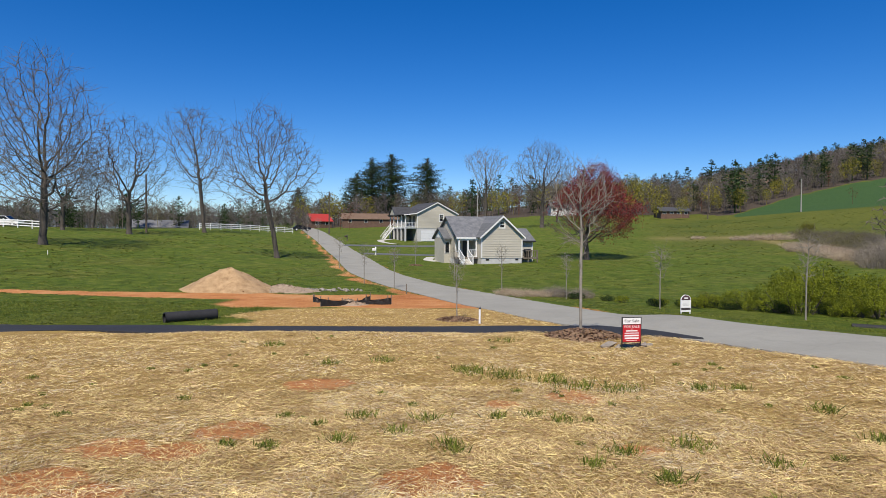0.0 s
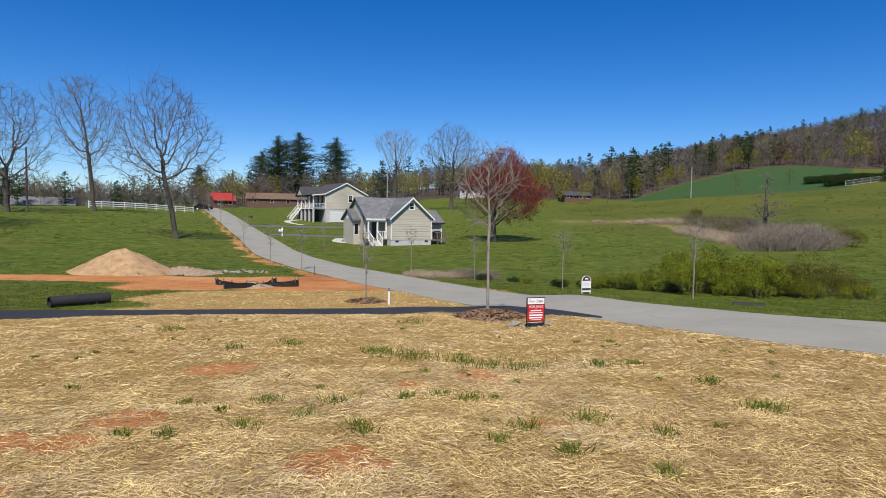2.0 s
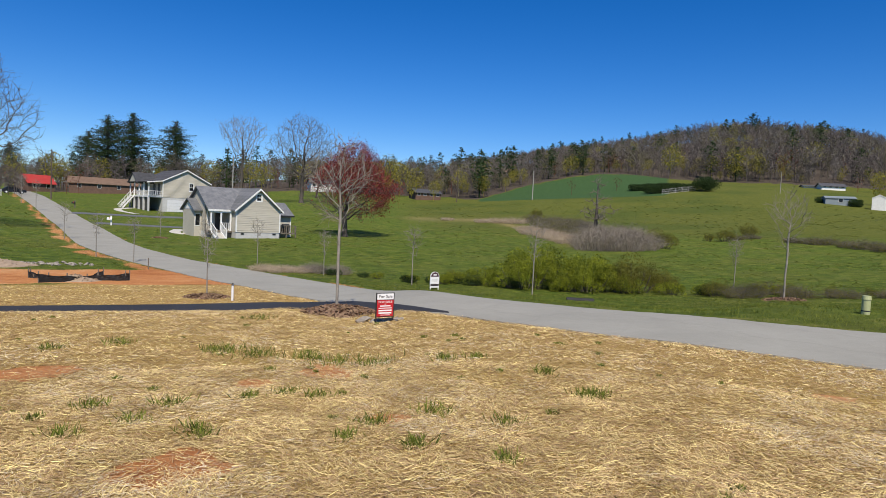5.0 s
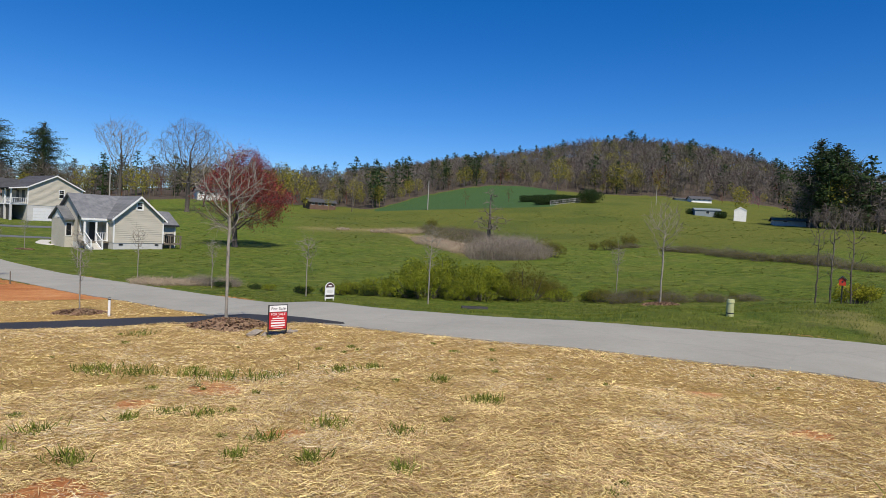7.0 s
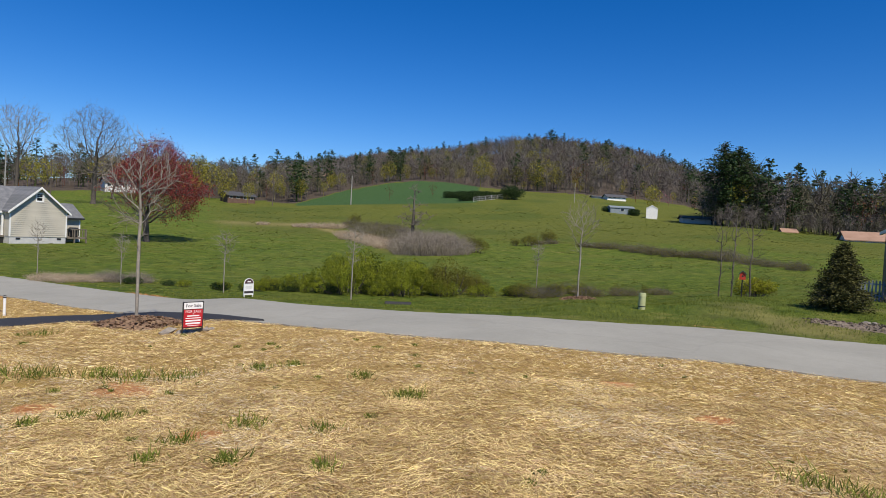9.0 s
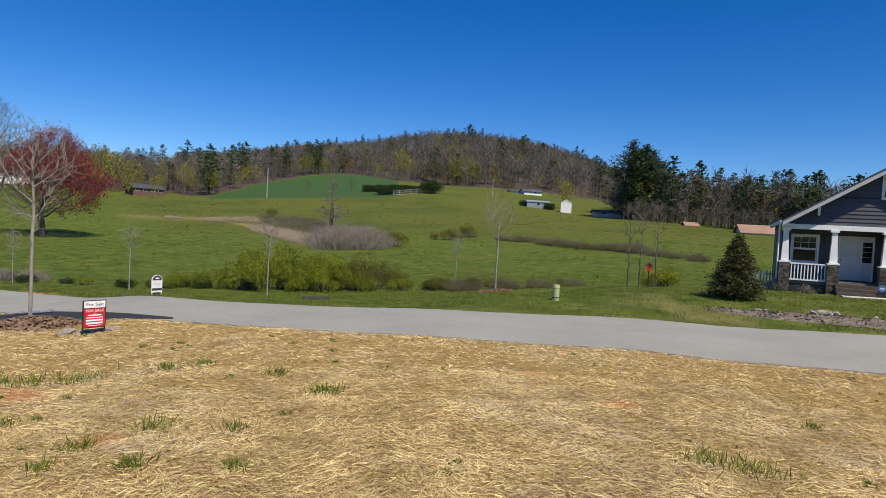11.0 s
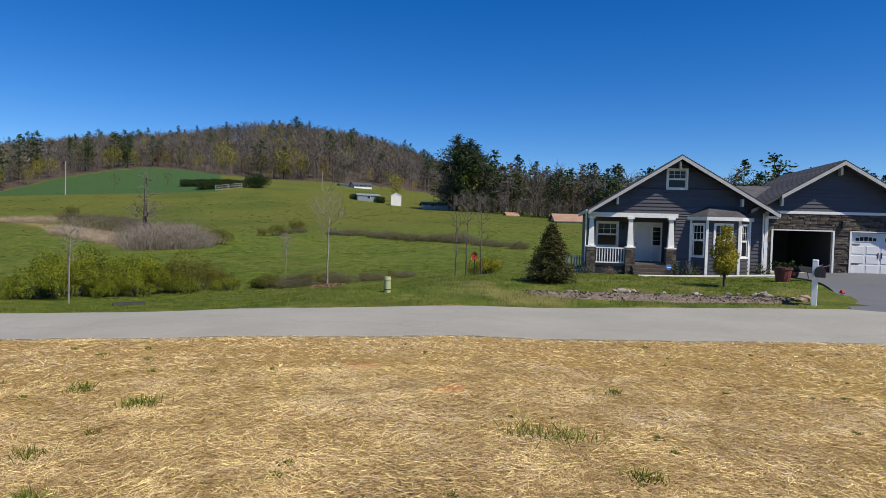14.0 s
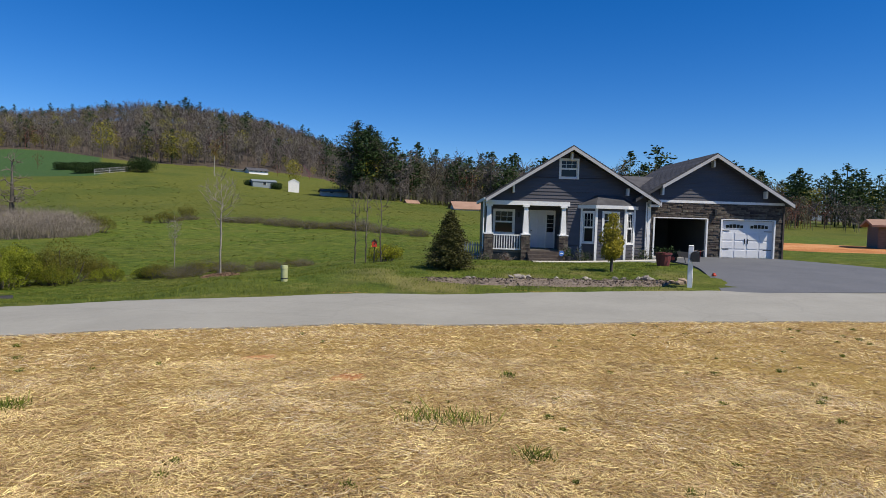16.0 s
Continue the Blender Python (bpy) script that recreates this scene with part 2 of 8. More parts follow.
def spline(points, steps):
    """A smooth line through rows of numbers."""
    p = np.array(points, float)
    p = np.vstack([2 * p[0] - p[1], p, 2 * p[-1] - p[-2]])
    out = []
    for i in range(1, len(p) - 2):
        for t in np.linspace(0, 1, steps, endpoint=False):
            a, b, c, d = p[i - 1:i + 3]
            out.append(0.5 * (2 * b + (c - a) * t + (2 * a - 5 * b + 4 * c - d) * t * t + (3 * b - a - 3 * c + d) * t ** 3))
    return np.array(out + [p[-2]])


ROAD_LINE = spline(ROAD, 24)
road_way = np.gradient(ROAD_LINE[:, :2], axis=0)
road_way /= np.linalg.norm(road_way, axis=1, keepdims=True)
ROAD_SIDE = np.stack([road_way[:, 1], -road_way[:, 0]], 1)  # to the far side, away from the yard


def road_offset(x, y):
    """Signed distance to the road's centre (positive on the far side), and the half width there."""
    x, y = np.asarray(x, float).ravel(), np.asarray(y, float).ravel()
    off, half = np.full(len(x), 99.0), np.full(len(x), 2.5)
    near = np.where((np.hypot(x, y) < 260) & (y > -60))[0]
    for k in range(0, len(near), 20000):
        i = near[k:k + 20000]
        dx, dy = x[i, None] - ROAD_LINE[None, :, 0], y[i, None] - ROAD_LINE[None, :, 1]
        j = np.argmin(dx * dx + dy * dy, 1)
        r = np.arange(len(i))
        off[i] = dx[r, j] * ROAD_SIDE[j, 0] + dy[r, j] * ROAD_SIDE[j, 1]
        half[i] = ROAD_LINE[j, 2] / 2
    return off, half


def step(a, b, v):
    w = np.clip((v - a) / (b - a), 0, 1)
    return w * w * (3 - 2 * w)


DRIVE_NEAR, DRIVE_FAR = 18.35, 20.9  # the black driveway runs level along x between these


def smooth_noise(x, y, size, seed):
    """Cheap value noise on arrays, 0 to 1."""
    r = np.random.RandomState(seed).rand(64, 64)
    u, v = np.asarray(x) / size, np.asarray(y) / size
    i, j = np.floor(u).astype(int), np.floor(v).astype(int)
    a, b = u - i, v - j
    a, b = a * a * (3 - 2 * a), b * b * (3 - 2 * b)
    g = lambda p, q: r[p % 64, q % 64]
    return (g(i, j) * (1 - a) + g(i + 1, j) * a) * (1 - b) + (g(i, j + 1) * (1 - a) + g(i + 1, j + 1) * a) * b


def land_height(x, y):
    """The ground as built: the lie of the land with a bed under the road and driveways and small unevenness."""
    shape = np.shape(x)
    x, y = np.ravel(x), np.ravel(y)
    off, half = road_offset(x, y)
    z = ground(x, y)
    bed = step(half + 0.5, half - 0.15, np.abs(off))
    d = np.hypot(x, y)
    rough = (smooth_noise(x, y, 1.3, 3) - 0.5) * 0.05 + (smooth_noise(x, y, 0.35, 4) - 0.5) * 0.025
    rough = rough * step(60, 20, d) * (1 - bed) + (smooth_noise(x, y, 30, 5) - 0.5) * 1.2 * step(90, 200, d) * step(2, 16, np.abs(off) - half)
    drive = step(DRIVE_NEAR - 0.4, DRIVE_NEAR, y) * step(DRIVE_FAR + 0.3, DRIVE_FAR, y) * step(5.5, 4.5, x) * step(-60, -55, x)
    # the bed of the grey driveway
    ax, ay, bx, by = 36.3, -1.9, 24.6, -7.2
    k = np.clip(((x - ax) * (bx - ax) + (y - ay) * (by - ay)) / ((bx - ax) ** 2 + (by - ay) ** 2), -0.1, 1.05)
    drive = np.maximum(drive, step(5.2, 4.4, np.hypot(x - ax - k * (bx - ax), y - ay - k * (by - ay))))
    return (z + rough * (1 - drive) - 0.035 * bed - 0.06 * drive).reshape(shape)


WOOD_EDGE = [228, 214, 252, 300, 312, 310]  # range of the wood's edge at bearings 22, 24.5, 29, 38, 42 and 60


def cover(x, y):
    """What grows or lies on the ground: straw, bare clay, tall meadow, crop, woodland floor, mulch; each 0 to 1."""
    x, y = np.ravel(x), np.ravel(y)
    off, half = road_offset(x, y)
    d, b = np.hypot(x, y), np.degrees(np.arctan2(x, y))
    wob = (smooth_noise(x, y, 2.2, 7) - 0.5) * 2
    near_side = step(-half + 0.3, -half - 0.2, off)
    yard = np.where((y < 29 + wob * 0.8), 1.0, 0.0) * near_side * (d < 60)
    left_lawn = step(-7.0, -8.5, x + wob * 1.2 - (y - 22) * 0.35) * step(20.6, 20.9, y)
    straw = yard * (1 - left_lawn)
    # bare orange clay: the graded strip, the roadside and the spots in the yard
    strip = step(27.2, 28.6, y + wob * 0.6) * step(37.2, 35.6, y + wob + np.maximum(0, -12 - x) * 0.02) * step(-13, -9, x + wob) * near_side
    tail = step(1.1, 0.5, np.abs(y - (33.6 + (x + 12) * -0.05)) / (1.0 + step(-24, -12, x) * 1.4)) * (x < -8) * (x > -60)
    side = step(-half - 1.9, -half - 0.7, off + wob * 0.9) * near_side * (y > 30)
    clay = np.clip(np.maximum(np.maximum(strip, tail), side * 0.62), 0, 1)
    spots = np.zeros(len(x))
    for sx, sy, sr in ((-0.07, 4.92, 0.42), (-3.12, 5.86, 0.35), (-2.45, 5.78, 0.25), (-3.26, 4.91, 0.4), (1.74, 8.49, 0.6), (-2.15, 6.44, 0.35), (-2.57, 4.59, 0.3), (1.84, 5.83, 0.35), (7.39, 5.31, 0.26), (6.69, 3.52, 0.24), (0.75, 7.9, 0.35), (-1.7, 9.2, 0.5)):
        spots = np.maximum(spots, step(1.25, 0.6, np.hypot(x - sx, (y - sy) * 1.0) / sr + wob * 0.35 + (smooth_noise(x, y, 0.25, 14) - 0.5) * 0.6))
    spots = spots * straw
    far_side = step(half + 0.9, half + 0.2, off) * (off > 0) * step(0.45, 0.85, smooth_noise(x, y, 1.6, 13)) * 0.55
    graded = step(1.15, 0.85, np.hypot((x - 57) / 9, (y + 10) / 7) + wob * 0.1)
    clay = np.maximum(np.maximum(np.maximum(clay, spots * 0.95), far_side), graded)
    meadow = step(50, 150, d + wob * 12) * step(10, 26, b) * step(112, 100, b)
    tan_band = np.exp(-((d - (129 - np.maximum(b - 26, 0) * 7.0)) / 4.5) ** 2) * step(17, 20, b) * step(35, 32, b) * 0.7 * (0.4 + smooth_noise(x, y, 6, 17))
    dry_lawn = step(58, 66, b) * step(93, 89, b) * step(18, 19, d) * step(28, 24, d) * step(0.42, 0.72, smooth_noise(x, y, 1.7, 19)) * 0.45
    tan_band = np.maximum(tan_band, dry_lawn)
    edge = np.interp(b, [22, 24.5, 29, 38, 42, 60], WOOD_EDGE)
    crop = step(200, 206, d) * step(24.3, 25.0, b) * step(41.5, 40.3, b) * step(edge + 4, edge - 2, d + wob * 3)
    wood = step(edge - 2, edge + 6, d + wob * 4)
    wood = np.clip(wood * (b > -12), 0, 1) * (1 - crop)
    return np.stack([straw, clay, np.clip(meadow, 0, 1), crop, wood, tan_band], 1)


def land_material():
    m, t, b = node_tree("land")
    co = t.nodes.new("ShaderNodeTexCoord").outputs["Object"]

    def field(name):
        n = t.nodes.new("ShaderNodeAttribute")
        n.attribute_name = name
        return n.outputs["Fac"]

    big, mid, fine, tiny = noise_of(t, co, 0.15), noise_of(t, co, 1.1), noise_of(t, co, 9.0), noise_of(t, co, 70.0, 4)
    detail = sums(t, "ADD", sums(t, "MULTIPLY", mid, 0.4), sums(t, "ADD", sums(t, "MULTIPLY", fine, 0.35), sums(t, "MULTIPLY", tiny, 0.25)))
    grass = ramp(t, detail, [(0.38, (0.026, 0.048, 0.006)), (0.50, (0.076, 0.114, 0.012)), (0.62, (0.170, 0.196, 0.028))])
    grass = blend(t, ramp(t, big, [(0.45, (0, 0, 0)), (0.65, (0.30, 0.30, 0.30))]), grass, (0.155, 0.140, 0.034))
    grass = blend(t, ramp(t, noise_of(t, co, 0.55, 6, 0.7), [(0.58, (0, 0, 0)), (0.70, (0.35, 0.35, 0.35))]), grass, (0.230, 0.180, 0.085))
    meadow = ramp(t, detail, [(0.34, (0.040, 0.054, 0.008)), (0.52, (0.086, 0.102, 0.014)), (0.66, (0.165, 0.160, 0.034))])
    rows_map = t.nodes.new("ShaderNodeMapping")
    rows_map.inputs["Scale"].default_value = (0.35, 1.6, 1.0)
    rows_map.inputs["Rotation"].default_value = (0, 0, 0.75)
    t.links.new(co, rows_map.inputs[0])
    swath, patch = noise_of(t, rows_map.outputs[0], 1.3, 6, 0.75), noise_of(t, co, 0.045, 5)
    meadow = blend(t, ramp(t, swath, [(0.42, (0, 0, 0)), (0.62, (0.7, 0.7, 0.7))]), meadow, (0.130, 0.138, 0.026))
    meadow = blend(t, ramp(t, patch, [(0.50, (0, 0, 0)), (0.62, (0.55, 0.55, 0.55))]), meadow, (0.050, 0.078, 0.012))
    crop = ramp(t, detail, [(0.35, (0.026, 0.064, 0.020)), (0.65, (0.058, 0.108, 0.034))])
    mp = t.nodes.new("ShaderNodeMapping")
    mp.inputs["Scale"].default_value = (1.0, 5.0, 1.0)
    mp.inputs["Rotation"].default_value = (0, 0, 0.5)
    t.links.new(co, mp.inputs[0])
    mp2 = t.nodes.new("ShaderNodeMapping")
    mp2.inputs["Scale"].default_value = (5.0, 1.0, 1.0)
    mp2.inputs["Rotation"].default_value = (0, 0, 0.35)
    t.links.new(co, mp2.inputs[0])
    stalks = sums(t, "MAXIMUM", noise_of(t, mp.outputs[0], 26.0, 3), noise_of(t, mp2.outputs[0], 24.0, 3))
    straw_height = sums(t, "ADD", sums(t, "MULTIPLY", stalks, 0.65), sums(t, "MULTIPLY", tiny, 0.35))
    straw = ramp(t, straw_height, [(0.40, (0.105, 0.058, 0.019)), (0.53, (0.400, 0.262, 0.086)), (0.66, (0.680, 0.490, 0.200))])
    straw = blend(t, ramp(t, sums(t, "ADD", sums(t, "MULTIPLY", big, 0.5), sums(t, "MULTIPLY", mid, 0.5)), [(0.50, (0, 0, 0)), (0.62, (0.5, 0.5, 0.5))]), straw, (0.430, 0.300, 0.078))
    clay = ramp(t, sums(t, "ADD", sums(t, "MULTIPLY", detail, 0.6), sums(t, "MULTIPLY", big, 0.4)), [(0.38, (0.340, 0.120, 0.040)), (0.5, (0.520, 0.228, 0.084)), (0.62, (0.620, 0.370, 0.180))])
    wood = ramp(t, detail, [(0.35, (0.042, 0.034, 0.027)), (0.65, (0.105, 0.084, 0.066))])

    def edged(mask, crisp=0.35):
        return ramp(t, sums(t, "ADD", mask, sums(t, "MULTIPLY_ADD", fine, crisp, -crisp / 2)), [(0.35, (0, 0, 0)), (0.65, (1, 1, 1))])

    colour = blend(t, edged(field("meadow")), grass, meadow)
    colour = blend(t, sums(t, "MULTIPLY", field("tan"), 0.8), colour, (0.330, 0.250, 0.120))
    colour = blend(t, edged(field("crop"), 0.1), colour, crop)
    colour = blend(t, edged(field("wood")), colour, wood)
    colour = blend(t, edged(field("straw"), 0.7), colour, straw)
    colour = blend(t, edged(field("clay"), 0.9), colour, clay)
    t.links.new(colour, b.inputs["Base Color"])
    b.inputs["Roughness"].default_value = 0.95
    b.inputs["Specular IOR Level"].default_value = 0.15
    bump_of(t, b, sums(t, "ADD", straw_height, detail), 0.8, 0.05)
    return m


def build_land():
    angles = np.radians(np.concatenate([np.arange(-46, 116, 0.5), np.arange(116, 314, 4.0)]))
    ranges = np.concatenate([[0.01], np.geomspace(0.35, 3990, 430)])
    a, r = np.meshgrid(angles, ranges, indexing="ij")
    x, y = r * np.sin(a), r * np.cos(a)
    z = land_height(x, y)
    n, k = a.shape
    verts = np.stack([x, y, z], -1).reshape(-1, 3)
    i, j = np.meshgrid(np.arange(n), np.arange(k - 1), indexing="ij")
    p, q = i * k + j, ((i + 1) % n) * k + j
    faces = np.stack([p, p + 1, q + 1, q], -1).reshape(-1, 4)
    me = fast_mesh("ground", verts, faces, land_material(), smooth=True)
    c = cover(verts[:, 0], verts[:, 1])
    for name, col in zip(("straw", "clay", "meadow", "crop", "wood", "tan"), c.T):
        me.attributes.new(name, "FLOAT", "POINT").data.foreach_set("value", np.ascontiguousarray(col, np.float32))
    tagged(new("ground", me), "rolling green pasture with a straw-mulched clay yard", "ground", kind="structure")


build_land()


def asphalt(name, dark, light, crack):
    m, t, b = node_tree(name)
    co = t.nodes.new("ShaderNodeTexCoord").outputs["Object"]
    broad, fine, tiny = noise_of(t, co, 0.5), noise_of(t, co, 6.0), noise_of(t, co, 130.0, 2)
    mixed = sums(t, "ADD", sums(t, "MULTIPLY", broad, 0.45), sums(t, "ADD", sums(t, "MULTIPLY", fine, 0.2), sums(t, "MULTIPLY", tiny, 0.35)))
    colour = ramp(t, mixed, [(0.35, dark), (0.65, light)])
    v = add_node(t, "ShaderNodeTexVoronoi", Scale=0.22)
    v.feature = "DISTANCE_TO_EDGE"
    warp = t.nodes.new("ShaderNodeVectorMath")
    warp.operation = "ADD"
    wn2 = add_node(t, "ShaderNodeTexNoise", Scale=0.8, Detail=5.0)
    t.links.new(co, wn2.inputs["Vector"])
    t.links.new(co, warp.inputs[0])
    t.links.new(wn2.outputs["Color"], warp.inputs[1])
    t.links.new(warp.outputs[0], v.inputs["Vector"])
    line = ramp(t, v.outputs["Distance"], [(0.0, (crack, crack, crack)), (0.012, (0, 0, 0))])
    colour = blend(t, line, colour, tuple(c * 0.55 for c in dark))
    t.links.new(colour, b.inputs["Base Color"])
    b.inputs["Roughness"].default_value = 0.85
    bump_of(t, b, tiny, 0.25, 0.01)
    return m


ASPHALT_GREY = asphalt("worn_grey_asphalt", (0.235, 0.228, 0.195), (0.325, 0.316, 0.275), 0.15)
ASPHALT_BLACK = asphalt("fresh_black_asphalt", (0.012, 0.012, 0.014), (0.030, 0.030, 0.033), 0.0)
ASPHALT_MID = asphalt("driveway_asphalt", (0.085, 0.090, 0.100), (0.135, 0.141, 0.153), 0.1)


def ribbon(name, rows, material, label, category, lift=0.0):
    """A paved strip with thickness: rows of left and right edge points, laid on the land."""
    verts, faces, across = [], [], 8
    for (ax, ay), (bx, by) in rows:
        for k in range(across + 1):
            w = k / across
            x, y = ax + (bx - ax) * w, ay + (by - ay) * w
            verts.append((x, y, float(ground(x, y)) + lift + 0.03 * (1 - (2 * w - 1) ** 2)))
        for (x, y) in ((ax, ay), (bx, by)):
            verts.append((x, y, float(ground(x, y)) + lift - 0.25))
    n = across + 3
    for i in range(len(rows) - 1):
        a, b = i * n, (i + 1) * n
        for k in range(across):
            faces.append((a + k, b + k, b + k + 1, a + k + 1))
        faces.append((a + across + 1, b + across + 1, b, a))
        faces.append((a + across, b + across, b + across + 2, a + across + 2))
    me = mesh_of(name, verts, faces, material)
    return tagged(new(name, me), label, category, kind="structure")


rng = random.Random(5)
rows = []
for (x, y, w), (sx, sy) in zip(ROAD_LINE, ROAD_SIDE):
    ja, jb = rng.uniform(-0.05, 0.05), rng.uniform(-0.05, 0.05)
    rows.append(((x - sx * (w / 2 + ja), y - sy * (w / 2 + ja)), (x + sx * (w / 2 + jb), y + sy * (w / 2 + jb))))
ribbon("road", rows, ASPHALT_GREY, "worn light grey asphalt lane with fine cracks", "road")
rows = []
for x in np.arange(-55, 6.25, 0.2):
    near = float(np.interp(x, [1.5, 3.5, 4.9, 6.2], [DRIVE_NEAR, 17.7, 16.3, 14.9]))
    far = float(np.interp(x, [2.5, 4.9, 5.5, 6.2], [DRIVE_FAR, 19.7, 18.0, 15.1]))
    rows.append(((x, near + rng.uniform(-0.03, 0.03)), (x, far + rng.uniform(-0.03, 0.03))))
ribbon("driveway_fresh", rows, ASPHALT_BLACK, "fresh black asphalt driveway joining the lane", "driveway", 0.012)

# ---- houses ----
WHITE = surface("white_trim_paint", (0.66, 0.66, 0.65), (0.82, 0.82, 0.81), 3, 0.55, bump=0.05, grain=30)
GREY_SIDING = surface("dark_grey_siding", (0.050, 0.048, 0.056), (0.078, 0.075, 0.087), 1.2, 0.5, bump=0.05, grain=40, stretch=(0.4, 1, 2), spread=0.15, island=True)
CREAM_SIDING = surface("cream_siding", (0.420, 0.390, 0.325), (0.510, 0.478, 0.405), 1.0, 0.7, bump=0.03, grain=30, stretch=(0.4, 1, 2), spread=0.08, island=True)
FOUNDATION = surface("painted_block", (0.42, 0.42, 0.42), (0.54, 0.54, 0.53), 2.0, 0.85, bump=0.1)
SHINGLE_DARK = surface("charcoal_shingles", (0.030, 0.031, 0.036), (0.085, 0.086, 0.095), 2.0, 0.9, bump=0.3, grain=22, spread=0.5)
SHINGLE_GREY = surface("grey_shingles", (0.075, 0.080, 0.090), (0.175, 0.181, 0.192), 2.0, 0.9, bump=0.3, grain=22, spread=0.4)
SHINGLE_BROWN = surface("brown_shingles", (0.110, 0.068, 0.045), (0.200, 0.130, 0.090), 1.0, 0.9, bump=0.2, grain=20)
RED_METAL = surface("red_metal_roof", (0.330, 0.030, 0.022), (0.450, 0.055, 0.040), 1.0, 0.45, bump=0.02)
BRICK_FAR = surface("brown_brick", (0.085, 0.050, 0.036), (0.150, 0.090, 0.065), 1.5, 0.9, bump=0.1)
STONE = surface("stacked_stone", (0.026, 0.022, 0.020), (0.150, 0.120, 0.098), 5, 0.9, bump=0.4, grain=30, spread=1.1)
STONE_REST = surface("stacked_stone_joined", (0.026, 0.022, 0.020), (0.150, 0.120, 0.098), 5, 0.9, bump=0.4, grain=30, spread=1.1, island=True)
CONCRETE = surface("concrete", (0.42, 0.40, 0.36), (0.60, 0.58, 0.53), 2, 0.85, bump=0.1)
WOOD_GREY = surface("weathered_wood", (0.090, 0.075, 0.060), (0.200, 0.170, 0.135), 3, 0.85, bump=0.15, stretch=(1, 1, 4))
BRICK_STEP = surface("dark_step", (0.045, 0.035, 0.030), (0.110, 0.085, 0.070), 6, 0.85, bump=0.2)
BLACK = surface("black_metal", (0.012, 0.012, 0.013), (0.03, 0.03, 0.03), 5, 0.45, bump=0.0)
ROOM = surface("dim_room", (0.10, 0.095, 0.09), (0.15, 0.14, 0.13), 1, 0.9, bump=0)
DOOR_WHITE = surface("white_door_paint", (0.60, 0.61, 0.64), (0.70, 0.71, 0.73), 2, 0.5, bump=0.02)


def glass():
    m, t, b = node_tree("window_glass")
    b.inputs["Base Color"].default_value = (0.012, 0.014, 0.018, 1)
    b.inputs["Roughness"].default_value = 0.06
    b.inputs["Specular IOR Level"].default_value = 0.3
    return m


GLASS = glass()


def lap_wall(edge, z0, z1, openings, y, material_name="wall", board=0.18, back=0.12):
    """A clapboard wall in the x-z plane facing -y. edge(z) gives its left and right ends; openings are (x0, x1, z0, z1) holes through it."""
    cuts = sorted({z0, z1, *np.arange(z0, z1, board).round(4), *[z for o in openings for z in o[2:] if z0 < z < z1]})
    bm = bmesh.new()
    for a, b in zip(cuts, cuts[1:]):
        if b - a < 0.004:
            continue
        (la, ra), (lb, rb) = edge(a), edge(b)
        holes = sorted((o[0], o[1]) for o in openings if o[2] <= a + 1e-4 and o[3] >= b - 1e-4)
        xs, at = [], None
        spans, left = [], (la, lb)
        for h0, h1 in holes:
            spans.append((left, (h0, h0)))
            left = (h1, h1)
        spans.append((left, (ra, rb)))
        for (xa, xb), (wa, wb) in spans:
            if wa - xa < 0.01 and wb - xb < 0.01:
                continue
            vs = [bm.verts.new(p) for p in ((xa, y - 0.034, a), (wa, y - 0.034, a), (wb, y, b), (xb, y, b), (xa, y + back, a), (wa, y + back, a), (wb, y + back, b), (xb, y + back, b))]
            for f in ((0, 1, 2, 3), (5, 4, 7, 6), (4, 5, 1, 0), (3, 2, 6, 7), (4, 0, 3, 7), (1, 5, 6, 2)):
                bm.faces.new([vs[i] for i in f])
    return bm


def turned(bm, m):
    bmesh.ops.transform(bm, matrix=m, verts=bm.verts[:])
    return bm


def ring(x0, x1, z0, z1, w, y0, y1):
    """A rectangular frame in one piece, w wide, between y0 and y1."""
    bm = bmesh.new()
    loops = []
    for y in (y0, y1):
        outer = [bm.verts.new(p) for p in ((x0, y, z0), (x1, y, z0), (x1, y, z1), (x0, y, z1))]
        inner = [bm.verts.new(p) for p in ((x0 + w, y, z0 + w), (x1 - w, y, z0 + w), (x1 - w, y, z1 - w), (x0 + w, y, z1 - w))]
        loops.append((outer, inner))
    (oa, ia), (ob, ib) = loops
    for k in range(4):
        n = (k + 1) % 4
        bm.faces.new((oa[k], oa[n], ia[n], ia[k]))
        bm.faces.new((ob[n], ob[k], ib[k], ib[n]))
        bm.faces.new((oa[n], oa[k], ob[k], ob[n]))
        bm.faces.new((ia[k], ia[n], ib[n], ib[k]))
    return bm


